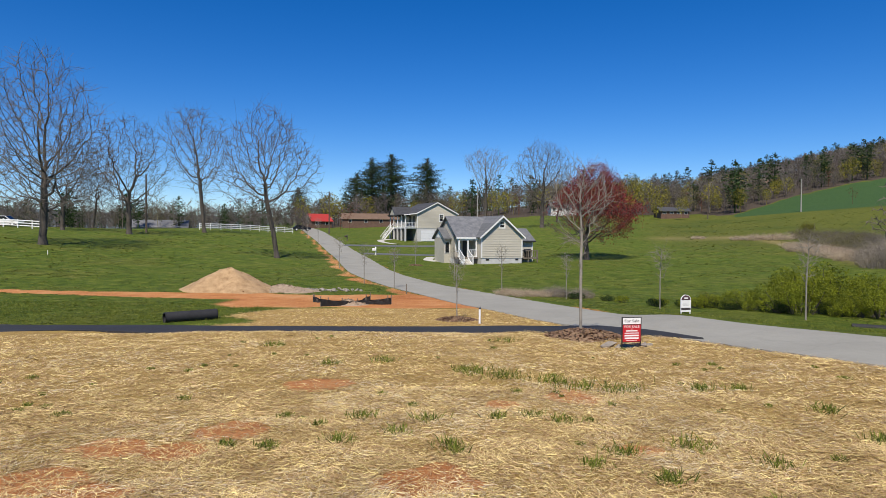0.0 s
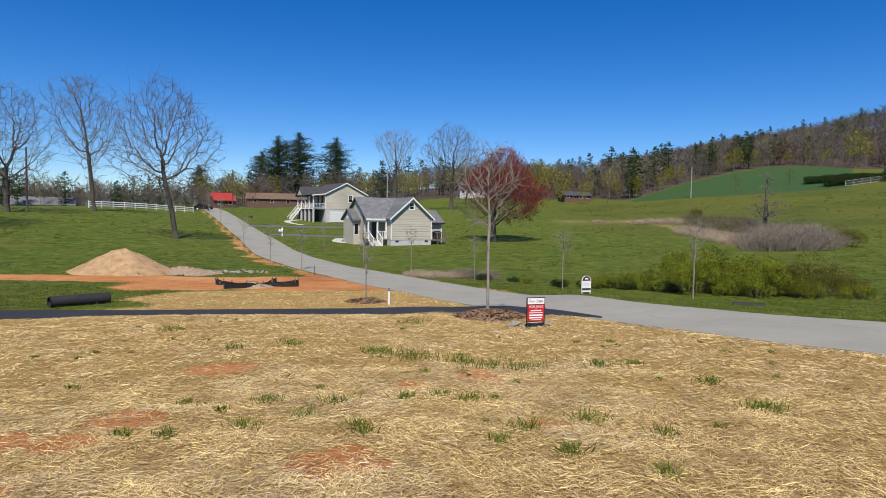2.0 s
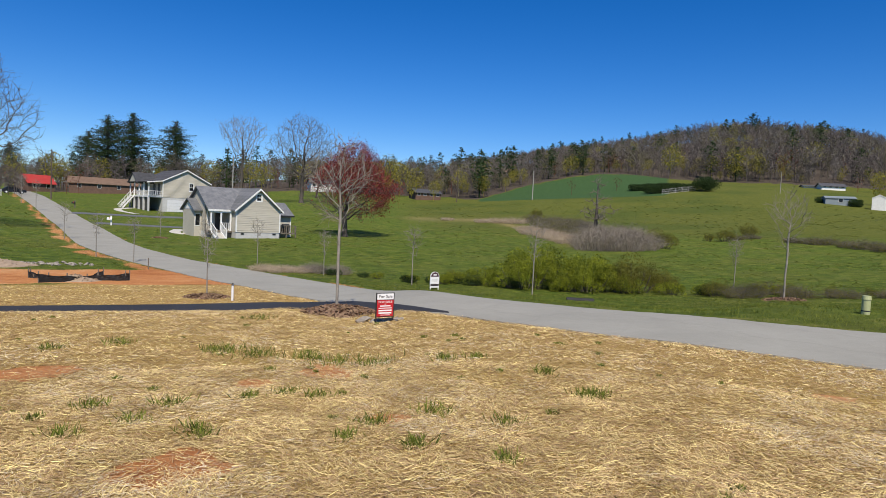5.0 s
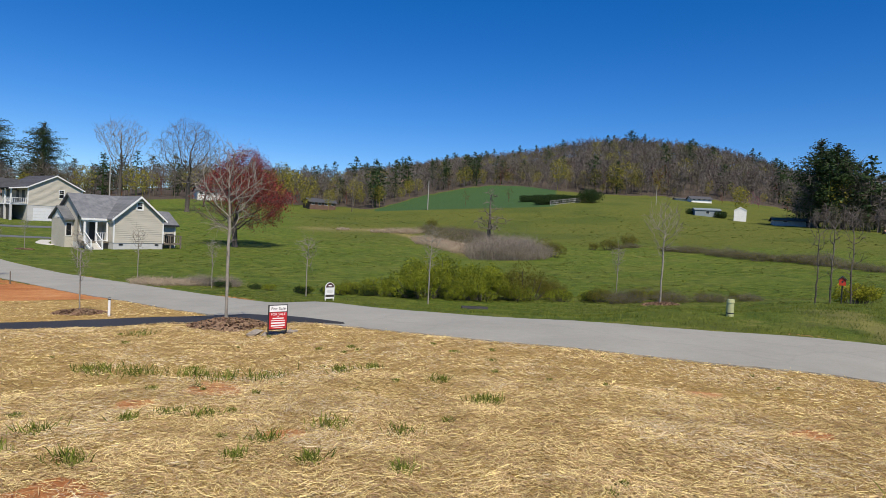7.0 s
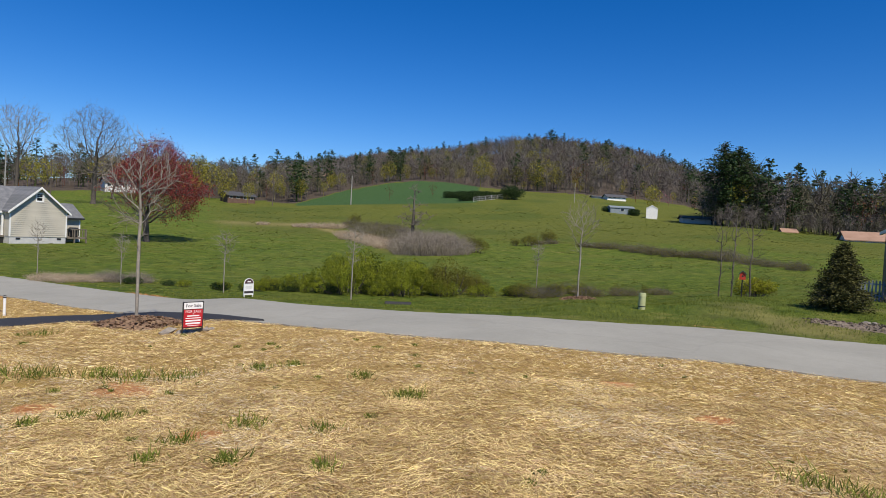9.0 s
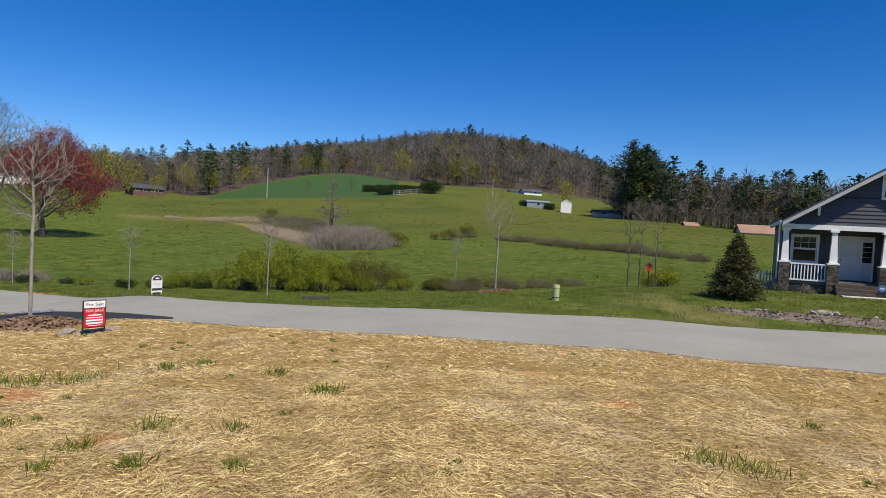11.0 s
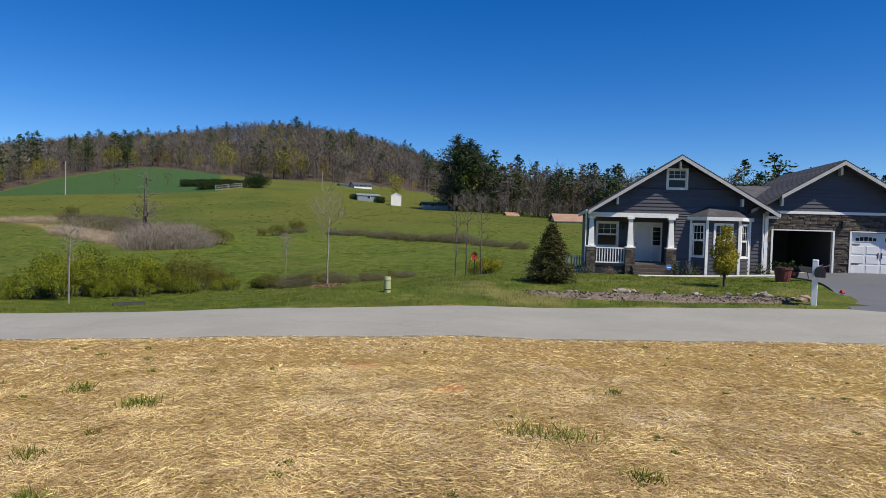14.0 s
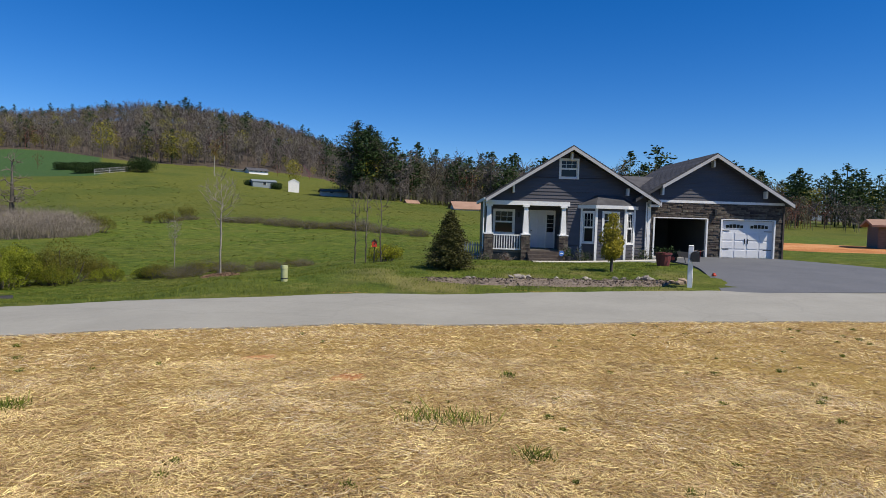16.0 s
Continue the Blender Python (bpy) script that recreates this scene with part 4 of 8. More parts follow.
def build_cream_cottage():
    """Single-storey cream house: a gable facing the lane, a long body behind it with a porch, and a lower wing."""
    W = 5.4
    c = cottage("cream_house", "single-storey cream sided house with grey shingle roof and porch", 4.5, 73.9, 22, W, 5.0, 3.45, 5.75, CREAM_SIDING, SHINGLE_GREY, 0.72, 0.3, [(2.4, 3.0, 4.3, 5.05)], z=float(ground(6.5, 75)) - 0.05)
    for x in (0.6, 4.5):
        part("crawl_vent", box(x, x + 0.4, -0.02, 0.03, 0.45, 0.62), BLACK, c)
    # the long body with its ridge across
    body = [(0.9, 3.15), (4.4, 5.70), (7.9, 3.15), (7.9, 3.0), (4.4, 5.55), (0.9, 3.0)]
    part("body_roof", prism(body, "x", -2.8, W - 1.0), SHINGLE_GREY, c)
    for x in (-2.5, W - 1.2):
        part("end_gable", prism([(2.4, 0.7), (7.5, 0.7), (7.5, 3.2), (4.4, 5.5), (2.4, 4.0)], "x", x, x + 0.12), CREAM_SIDING, c)
    part("body_back", box(-2.5, W - 1.1, 7.4, 7.5, -1.2, 3.2), CREAM_SIDING, c)
    part("body_front", box(-2.5, 0.0, 2.4, 2.5, 0.7, 3.9), CREAM_SIDING, c)
    part("body_foundation", box(-2.5, W - 1.1, 2.42, 7.5, -1.2, 0.7), FOUNDATION, c)
    part("body_fascia", box(-2.8, 0.0, 0.84, 0.9, 2.95, 3.16), WHITE, c)
    part("front_door", box(-1.35, -0.5, 2.36, 2.4, 0.8, 2.85), BLACK, c)
    add_window(c, -2.2, -1.65, 1.5, 2.9, 2.4, 2, 2)
    # porch under the long slope
    part("porch_floor", box(-2.5, -0.02, 0.9, 2.4, 0.62, 0.8), WOOD_GREY, c)
    part("porch_skirt", box(-2.45, -0.05, 1.0, 1.06, -0.8, 0.62), BLACK, c)
    part("porch_beam", box(-2.6, 0.0, 0.95, 1.12, 2.78, 3.0), WHITE, c)
    for x in (-2.5, -1.35, -0.25):
        part("porch_post", box(x, x + 0.16, 0.95, 1.11, 0.8, 2.8), WHITE, c)
    railing(c, -1.2, -0.25, 1.02, 0.85, 1.7, 0.2)
    for k in range(4):
        part("stair_tread", box(-2.35, -1.35, 0.9 - 0.3 * (4 - k), 0.9 - 0.3 * (3 - k), -0.6, 0.05 + k * 0.18), CONCRETE, c)
    for xx in (-2.45, -1.35):
        part("stair_rail", prism([(-0.5, 0.85), (0.95, 1.68), (0.95, 1.78), (-0.5, 0.95)], "x", xx, xx + 0.07), WHITE, c)
        part("stair_string", prism([(-0.5, -0.2), (0.95, 0.6), (0.95, 0.8), (-0.5, 0.05)], "x", xx, xx + 0.07), WHITE, c)
        part("newel", box(xx, xx + 0.1, -0.55, -0.45, -0.5, 1.0), WHITE, c)
        for k in range(5):
            part("baluster", box(xx + 0.02, xx + 0.05, -0.3 + k * 0.25, -0.26 + k * 0.25, 0.1 + k * 0.14, 0.98 + k * 0.14), WHITE, c)
    # small gable at the end of the body that faces the lane
    part("bump_wall", box(-3.3, -2.5, 3.4, 6.6, -0.8, 3.1), CREAM_SIDING, c)
    part("bump_roof", prism([(3.0, 3.0), (5.0, 4.3), (7.0, 3.0), (7.0, 2.86), (5.0, 4.16), (3.0, 2.86)], "x", -3.55, -2.0), SHINGLE_GREY, c)
    part("bump_gable", prism([(3.4, 3.0), (5.0, 4.1), (6.6, 3.0)], "x", -3.3, -3.2), WHITE, c)
    for xx in (-3.25,):
        part("side_window", box(xx, xx + 0.62, 3.36, 3.4, 1.2, 2.6), WHITE, c)
        part("pane", box(xx + 0.07, xx + 0.55, 3.34, 3.36, 1.28, 2.52), GLASS, c)
    # lower wing set back beyond the gable
    part("wing_wall", box(W - 1.1, W + 2.9, 2.6, 6.8, -1.2, 2.85), CREAM_SIDING, c)
    part("wing_roof", prism([(2.25, 2.75), (4.7, 4.3), (7.1, 2.75), (7.1, 2.6), (4.7, 4.15), (2.25, 2.6)], "x", W - 1.6, W + 3.2), SHINGLE_GREY, c)
    part("wing_fascia", box(W, W + 3.2, 2.2, 2.25, 2.56, 2.76), BLACK, c)
    part("wing_corner", box(W + 2.8, W + 2.93, 2.55, 2.65, -1.0, 2.6), WHITE, c)
    part("roof_vent", cyl(0.08, 0.08, (W + 1.2, 3.4, 3.2), (W + 1.2, 3.4, 3.8), 8), BLACK, c)
    part("deck", box(W + 0.1, W + 2.7, 0.8, 2.58, 0.55, 0.7), WOOD_GREY, c, "weathered wooden deck")
    for x in (W + 0.12, W + 1.3, W + 2.55):
        part("deck_post", box(x, x + 0.12, 0.8, 0.92, -0.8, 1.6), WOOD_GREY, c)
    part("deck_rail", box(W + 0.12, W + 2.65, 0.82, 0.9, 1.5, 1.6), WOOD_GREY, c)
    for k in range(9):
        part("deck_baluster", box(W + 0.3 + k * 0.27, W + 0.36 + k * 0.27, 0.84, 0.88, 0.7, 1.5), WOOD_GREY, c)
    part("grill_cover", box(W + 1.0, W + 2.0, 1.0, 1.6, 0.7, 1.75, 0.15), BLACK, c)


build_cream_cottage()


def build_two_storey():
    turn = 24.0
    z = float(ground(-2, 131))
    c = cottage("tall_cream_house", "two-level cream house with garage below and raised white porch", -5.3, 128.9, turn, 8.9, 10.5, 5.9, 8.1, CREAM_SIDING, SHINGLE_DARK, 2.7, 0.35, [(5.0, 5.8, 4.1, 5.5)], z=z)
    for x in (0.9, 5.0):
        d = part("garage_door", box(x, x + 2.9, -0.05, 0.02, 0.05, 2.2), DOOR_WHITE, c, "white garage door")
        for k in range(1, 4):
            part("door_seam", box(x, x + 2.9, -0.056, -0.05, k * 0.54, k * 0.54 + 0.03), FOUNDATION, d)
    part("wall_lamp", box(4.6, 4.8, -0.15, -0.02, 2.4, 2.75), BLACK, c)
    part("porch_floor", box(-2.6, -0.02, 0.3, 9.5, 2.6, 2.85), WHITE, c)
    part("porch_back", box(-2.3, -2.2, 0.4, 9.0, -0.5, 2.6), BLACK, c)
    part("porch_roof", prism([(-3.0, 5.35), (0.0, 5.75), (0.0, 5.95), (-3.0, 5.5)], "y", -0.3, 9.8), SHINGLE_DARK, c)
    part("porch_fascia", prism([(-3.0, 5.2), (0.0, 5.6), (0.0, 5.78), (-3.0, 5.4)], "y", -0.35, -0.3), WHITE, c)
    part("porch_gable", prism([(4.5, 5.4), (6.5, 7.0), (8.5, 5.4)], "x", -3.0, -2.9), CREAM_SIDING, c)
    part("porch_gable_roof", prism([(4.2, 5.3), (6.5, 7.2), (8.8, 5.3), (8.8, 5.15), (6.5, 7.05), (4.2, 5.15)], "x", -3.2, 1.0), SHINGLE_DARK, c)
    for y in (0.1, 2.4, 4.7, 7.0, 9.2):
        part("porch_post", box(-2.55, -2.38, y, y + 0.18, 2.85, 5.3), WHITE, c)
        part("pier", box(-2.6, -2.3, y, y + 0.3, -0.8, 2.6), FOUNDATION, c)
    railing(c, -2.4, -0.1, 0.12, 2.95, 3.8, 0.3)
    part("side_rail", box(-2.52, -2.44, 0.2, 6.5, 3.74, 3.82), WHITE, c)
    for k in range(20):
        part("baluster", box(-2.5, -2.46, 0.3 + k * 0.31, 0.34 + k * 0.31, 2.9, 3.74), WHITE, c)
    for yy in (6.9, 8.4):
        part("stair_string", prism([(-5.0, -0.3), (-2.6, 2.6), (-2.6, 2.95), (-5.0, 0.1)], "y", yy, yy + 0.1), WHITE, c)
        part("stair_rail", prism([(-5.0, 0.85), (-2.6, 3.72), (-2.6, 3.84), (-5.0, 0.97)], "y", yy, yy + 0.1), WHITE, c)
        for k in range(9):
            part("baluster", box(-4.9 + k * 0.27, -4.85 + k * 0.27, yy + 0.03, yy + 0.08, 0.1 + k * 0.313, 0.95 + k * 0.313), WHITE, c)
    for k in range(14):
        part("stair_tread", box(-4.9 + k * 0.165, -4.68 + k * 0.165, 7.0, 8.4, -0.05 + k * 0.2, 0.02 + k * 0.2), WOOD_GREY, c)
    for yy in (1.2, 3.4, 7.4):
        part("window", box(-0.04, 0.0, yy, yy + 1.0, 3.3, 5.2), BLACK, c)


build_two_storey()


def far_house(name, label, b, d, turn, w, dep, wall, rise, wall_mat, roof_mat, along="x", windows=3, category="house", over=0.5):
    """A small distant building: walls, gabled roof, windows and door on its near side."""
    x, y = d * math.sin(radians(b)), d * math.cos(radians(b))
    h = base(name, x, y, float(ground(x, y)) - 0.1, turn, label, category)
    part("wall", box(-w / 2, w / 2, -dep / 2, dep / 2, -1.0, wall), wall_mat, h)
    o = over
    if along == "x":
        part("roof", prism([(-dep / 2 - o, wall - 0.1), (0, wall + rise), (dep / 2 + o, wall - 0.1), (dep / 2 + o, wall - 0.25), (0, wall + rise - 0.2), (-dep / 2 - o, wall - 0.25)], "x", -w / 2 - o, w / 2 + o), roof_mat, h)
        for s in (-1, 1):
            part("gable", prism([(-dep / 2, wall - 0.05), (0, wall + rise - 0.25), (dep / 2, wall - 0.05)], "x", s * (w / 2 - 0.1), s * (w / 2)), wall_mat, h)
    else:
        part("roof", prism([(-w / 2 - o, wall - 0.1), (0, wall + rise), (w / 2 + o, wall - 0.1), (w / 2 + o, wall - 0.25), (0, wall + rise - 0.2), (-w / 2 - o, wall - 0.25)], "y", -dep / 2 - o, dep / 2 + o), roof_mat, h)
        part("gable", prism([(-w / 2, wall - 0.05), (0, wall + rise - 0.25), (w / 2, wall - 0.05)], "y", -dep / 2, -dep / 2 + 0.1), wall_mat, h)
    for k in range(windows):
        xx = -w / 2 + (k + 0.5) * w / windows
        f = part("window", box(xx - 0.55, xx + 0.55, -dep / 2 - 0.06, -dep / 2, 0.45 * wall, 0.88 * wall), WHITE, h)
        part("pane", box(xx - 0.48, xx + 0.48, -dep / 2 - 0.08, -dep / 2 - 0.06, 0.45 * wall + 0.07, 0.88 * wall - 0.07), GLASS, f)
    return h


BLUE_WALL = surface("pale_blue_siding", (0.16, 0.20, 0.23), (0.23, 0.27, 0.30), 1, 0.7, bump=0)
TAN_ROOF = surface("tan_roof", (0.250, 0.150, 0.100), (0.360, 0.230, 0.165), 0.6, 0.9, bump=0.1)
far_house("brick_ranch_house", "long low brown brick ranch house behind trees", -6.3, 232, 8, 22, 9, 2.7, 2.0, BRICK_FAR, SHINGLE_BROWN, windows=4)
far_house("red_roofed_cabin", "dark wooden cabin with a bright red metal roof", -11.2, 228, 38, 7.5, 6.5, 2.6, 2.5, BRICK_FAR, RED_METAL, windows=2)
far_house("grey_roofed_house", "low house with grey roof beyond the hill crest", -24.0, 160, 20, 11, 8, 0.6, 1.6, WHITE, SHINGLE_GREY, windows=0)
far_house("white_house", "white house half hidden by trees on the hill", 10.6, 232, 0, 9, 8, 2.6, 1.6, WHITE, SHINGLE_DARK, windows=4)
far_house("stone_cottage", "low brick cottage with grey roof at the wood", 19.8, 218, 0, 9, 7, 1.9, 1.3, BRICK_FAR, SHINGLE_DARK, windows=4)
far_house("hilltop_house", "low brown-roofed house at the edge of the wood", 27.3, 318, 10, 14, 8, 2.6, 1.8, BRICK_FAR, SHINGLE_BROWN, windows=3)
far_house("white_farmhouse", "white farmhouse with a columned front under the wood", 52.8, 296, -35, 8.5, 7, 1.1, 1.3, WHITE, SHINGLE_DARK, windows=4)
far_house("white_outbuilding", "low white outbuilding beside the farmhouse", 51.3, 300, -35, 4.5, 5, 0.5, 0.5, WHITE, SHINGLE_DARK, windows=2)
far_house("pale_blue_shed", "long pale blue metal farm shed", 53.4, 200, -42, 7, 5, 2.2, 0.5, BLUE_WALL, BLUE_WALL, windows=1, category="shed", over=0.2)
far_house("white_shed", "small bright white gabled garden shed", 56.0, 192, -56, 3.1, 3.6, 3.2, 0.8, WHITE, WHITE, "y", 0, "shed", 0.1)
far_house("low_grey_barn", "long low grey barn under the big pines", 59.9, 186, -50, 10, 6, 1.2, 0.7, FOUNDATION, SHINGLE_BROWN, windows=2, category="barn")
far_house("tan_roofed_house", "low house with a long tan roof past the pasture", 72.0, 152, -60, 10, 8, 0.4, 1.7, WHITE, TAN_ROOF, windows=0)
far_house("tan_shed", "small shed with a tan roof at the wood's edge", 66.4, 165, -50, 2.6, 3, 0.2, 0.8, WHITE, TAN_ROOF, windows=0, category="shed")
far_house("brown_outbuilding", "brown wooden outbuilding with a flat orange-brown roof", 106.3, 62, -95, 6.0, 5, 2.0, 0.4, WOOD_GREY, TAN_ROOF, windows=1, category="shed")

# ---- plants ----
BARK = surface("grey_bark", (0.038, 0.032, 0.027), (0.115, 0.097, 0.080), 3.0, 0.9, bump=0.4, grain=25, stretch=(1, 1, 0.3))
BARK_PALE = surface("pale_bark", (0.150, 0.135, 0.115), (0.340, 0.310, 0.265), 9.0, 0.85, bump=0.3, grain=40, stretch=(1, 1, 0.4))
TWIGS = surface("grey_twigs", (0.075, 0.064, 0.055), (0.185, 0.158, 0.132), 2.0, 0.9, bump=0, spread=0.4)
TWIGS_FAR = surface("woodland_twigs", (0.056, 0.047, 0.043), (0.150, 0.124, 0.112), 0.05, 0.95, bump=0, spread=0.8, island=True)
TWIGS_PALE = surface("pale_woodland_twigs", (0.078, 0.068, 0.062), (0.190, 0.166, 0.150), 0.05, 0.95, bump=0, spread=0.6, island=True)
TWIGS_OLIVE = surface("olive_woodland_twigs", (0.060, 0.054, 0.036), (0.150, 0.134, 0.084), 0.05, 0.95, bump=0, spread=0.6, island=True)
BRAMBLE = surface("bramble_stems", (0.120, 0.100, 0.080), (0.310, 0.268, 0.218), 1.0, 0.95, bump=0, spread=0.6, island=True)
REED = surface("dry_reeds", (0.240, 0.180, 0.125), (0.500, 0.405, 0.300), 1.0, 0.95, bump=0, spread=0.5, island=True)
PINE = leafy("pine_needles", (0.012, 0.028, 0.009), (0.054, 0.090, 0.026), 0.15)
SPRUCE = leafy("spruce_needles", (0.020, 0.027, 0.009), (0.120, 0.115, 0.032), 0.15)
BUD = leafy("young_yellow_green_leaves", (0.110, 0.110, 0.015), (0.360, 0.320, 0.045))
RED_BUD = leafy("red_maple_buds", (0.110, 0.018, 0.020), (0.360, 0.070, 0.062))
RUST_BUD = leafy("rust_buds", (0.090, 0.030, 0.020), (0.200, 0.075, 0.045))
PINK_BUD = leafy("pink_blossom", (0.220, 0.060, 0.110), (0.420, 0.160, 0.240))
BUSH = leafy("bush_leaves", (0.026, 0.046, 0.008), (0.370, 0.410, 0.030), 0.32, 1.7)
OLIVE = leafy("olive_leaves", (0.050, 0.054, 0.010), (0.250, 0.230, 0.036), 0.35, 1.3)
HEDGE = leafy("hedge_leaves", (0.010, 0.022, 0.006), (0.040, 0.075, 0.016))
WEED = leafy("weed_blades", (0.060, 0.090, 0.012), (0.270, 0.310, 0.050), 0.35)
LAWN = leafy("lawn_blades", (0.055, 0.085, 0.010), (0.210, 0.235, 0.036))
MULCH = surface("bark_mulch", (0.095, 0.055, 0.034), (0.290, 0.185, 0.115), 8, 0.95, bump=0.5, grain=45, spread=0.5, island=True)


def envelope(rr, n, low, high, wide, profile, shift=(0.0, 0.0), holes=0.55):
    """Points that fill a lumpy crown between two heights; profile gives (share of the height, share of the half width)."""
    u = rr.uniform(0, 1, n * 4)
    w = np.interp(u, *zip(*profile)) * wide / 2
    keep = rr.uniform(0, 1, n * 4) < (w / (wide / 2)) ** 2 + 0.05
    u, w = u[keep][:n], w[keep][:n]
    a, ph = rr.uniform(0, 2 * math.pi, len(u)), rr.uniform(0, 6, 4)
    lump = 1 + 0.16 * np.sin(2 * a + ph[0] + 5 * u) + 0.13 * np.sin(5 * a + ph[1] - 9 * u)
    r = w * lump * rr.uniform(0, 1, len(u)) ** 0.42
    p = np.stack([r * np.cos(a) + shift[0] * u, r * np.sin(a) + shift[1] * u, low + (high - low) * u], 1)
    k = (high - low) / 6
    gap = np.sin(p[:, 0] / k * 1.7 + ph[2]) * np.sin(p[:, 1] / k * 1.9 + ph[3]) * np.sin(p[:, 2] / k * 1.5 + ph[0])
    return p[gap < holes]


def branching(rr, trunk, pts, reach, kill, up=0.1, crook=0.2):
    """Limbs that grow from a trunk towards points until each is met. Returns nodes and the parent of each."""
    nodes, parent = [np.array(p, float) for p in trunk], [max(0, i - 1) for i in range(len(trunk))]
    last = [np.full(3, 1e6) for _ in trunk]
    grid = np.array(nodes)
    dist = np.linalg.norm(pts[:, None] - grid[None], axis=2)
    near, dist = dist.argmin(1), dist.min(1)
    for _ in range(160):
        if not len(pts):
            break
        grid = np.array(nodes)
        way = pts - grid[near]
        way /= np.linalg.norm(way, axis=1, keepdims=True) + 1e-9
        mix = rr.permutation(len(pts))
        lead = np.zeros((len(nodes), 3))
        lead[near[mix]] = way[mix]
        share = (way * lead[near]).sum(1, keepdims=True) > 0.35
        total = np.zeros((len(nodes), 3))
        np.add.at(total, near, way * share)
        growers = np.unique(near)
        out = total[growers]
        out = out / (np.linalg.norm(out, axis=1, keepdims=True) + 1e-9) + rr.normal(0, crook, (len(growers), 3)) + [0, 0, up]
        out /= np.linalg.norm(out, axis=1, keepdims=True) + 1e-9
        first, stuck = len(nodes), []
        for g, o in zip(growers, out):
            q = grid[g] + o * reach
            if np.linalg.norm(q - last[g]) < reach * 0.3:
                stuck.append(g)
                continue
            last[g] = q
            nodes.append(q), parent.append(int(g)), last.append(np.full(3, 1e6))
        if len(nodes) > first:
            fresh = np.linalg.norm(pts[:, None] - np.array(nodes[first:])[None], axis=2)
            closer = fresh.min(1) < dist
            near = np.where(closer, first + fresh.argmin(1), near)
            dist = np.minimum(dist, fresh.min(1))
        keep = (dist > kill) & ~(np.isin(near, stuck) & (rr.uniform(0, 1, len(pts)) < 0.3))
        pts, near, dist = pts[keep], near[keep], dist[keep]
    return np.array(nodes), np.array(parent)


def bare_tree(name, seed, height, radius, low, wide, profile, label, points=1500, reach=0.05, up=0.12, crook=0.22, lean=(0.0, 0.0), shift=(0.0, 0.0), leader=0.45, bark=None, twig=None, twigs=3, twig_length=0.05, tip=0.0009, group="", holes=0.55):
    """A leafless tree: a flared trunk that divides into ever thinner limbs, and a crown of fine twigs. Stands at the origin."""
    rr = np.random.RandomState(seed)
    n = 9
    top = low + (height - low) * leader
    trunk = [(0, 0, -0.3)]
    x = y = 0.0
    for i in range(n):
        x, y = x + lean[0] * top / n + rr.normal(0, 0.008) * height * 0.3, y + lean[1] * top / n + rr.normal(0, 0.008) * height * 0.3
        trunk.append((x, y, top * (i + 1) / n))
    pts = envelope(rr, points, low, height, wide, profile, shift, holes) + [x * 0.6, y * 0.6, 0]
    nodes, parent = branching(rr, trunk, pts, height * reach, height * reach * 1.15, up, crook)
    count = np.zeros(len(nodes))
    kids = np.bincount(parent[1:], minlength=len(nodes))
    for i in range(len(nodes) - 1, 0, -1):
        count[i] = max(count[i], 1)
        count[parent[i]] += count[i]
    tip = tip * height
    power = math.log(max(2.0, count[1])) / math.log(radius / tip)
    r = tip * np.maximum(count, 1) ** (1 / power)
    r[0] = r[1] * 1.5
    segs = [(tuple(nodes[parent[i]]), tuple(nodes[i]), min(r[parent[i]], r[i] * 1.5), r[i]) for i in range(1, len(nodes))]
    thick = min(max(tip * 4.5, radius * 0.16), r[1] * 0.9)
    ob = base(name, 0, 0, 0, 0, label, "tree", group)
    v, f = tubes([q for q in segs if q[3] >= thick], 8)
    part_mesh("trunk", fast_mesh("trunk", v, f, bark or BARK, True), ob)
    ends = np.where(count <= 2)[0]
    ends = np.repeat(ends[ends > n], twigs)
    p0 = nodes[ends] + (nodes[parent[ends]] - nodes[ends]) * rr.uniform(0, 0.9, (len(ends), 1))
    w0 = nodes[ends] - nodes[parent[ends]]
    w0 /= np.linalg.norm(w0, axis=1, keepdims=True) + 1e-9
    w0 = w0 + rr.normal(0, 0.5, w0.shape) + [0, 0, 0.12]
    ln = height * twig_length * rr.uniform(0.35, 1.2, (len(ends), 1))
    p1 = p0 + w0 * ln * 0.5
    p2 = p1 + (w0 + rr.normal(0, 0.35, w0.shape)) * ln * 0.5
    fine = [(a, b, tip * 0.75, tip * 0.6) for a, b in zip(p0, p1)] + [(a, b, tip * 0.6, tip * 0.35) for a, b in zip(p1, p2)]
    v, f = tubes([q for q in segs if q[3] < thick] + fine, 3)
    part_mesh("crown", fast_mesh("crown", v, f, twig or TWIGS, True), ob)
    return ob, np.vstack([p1, p2, nodes[count <= 2]])


def stand(ob, x, y, turn=0.0, scale=1.0, sink=0.0):
    """Puts a thing on the land."""
    ob.matrix_basis = pose(x, y, float(land_height(np.array([x]), np.array([y]))[0]) - sink, 0, 0, turn) @ Matrix.Scale(scale, 4)
    return ob


def again(ob, x, y, turn=0.0, scale=1.0):
    """A copy of a thing elsewhere on the land."""
    z = float(land_height(np.array([x]), np.array([y]))[0])
    c = copy_thing(ob, pose(x, y, z, 0, 0, turn))
    c.scale = (scale, scale, scale)
    return c


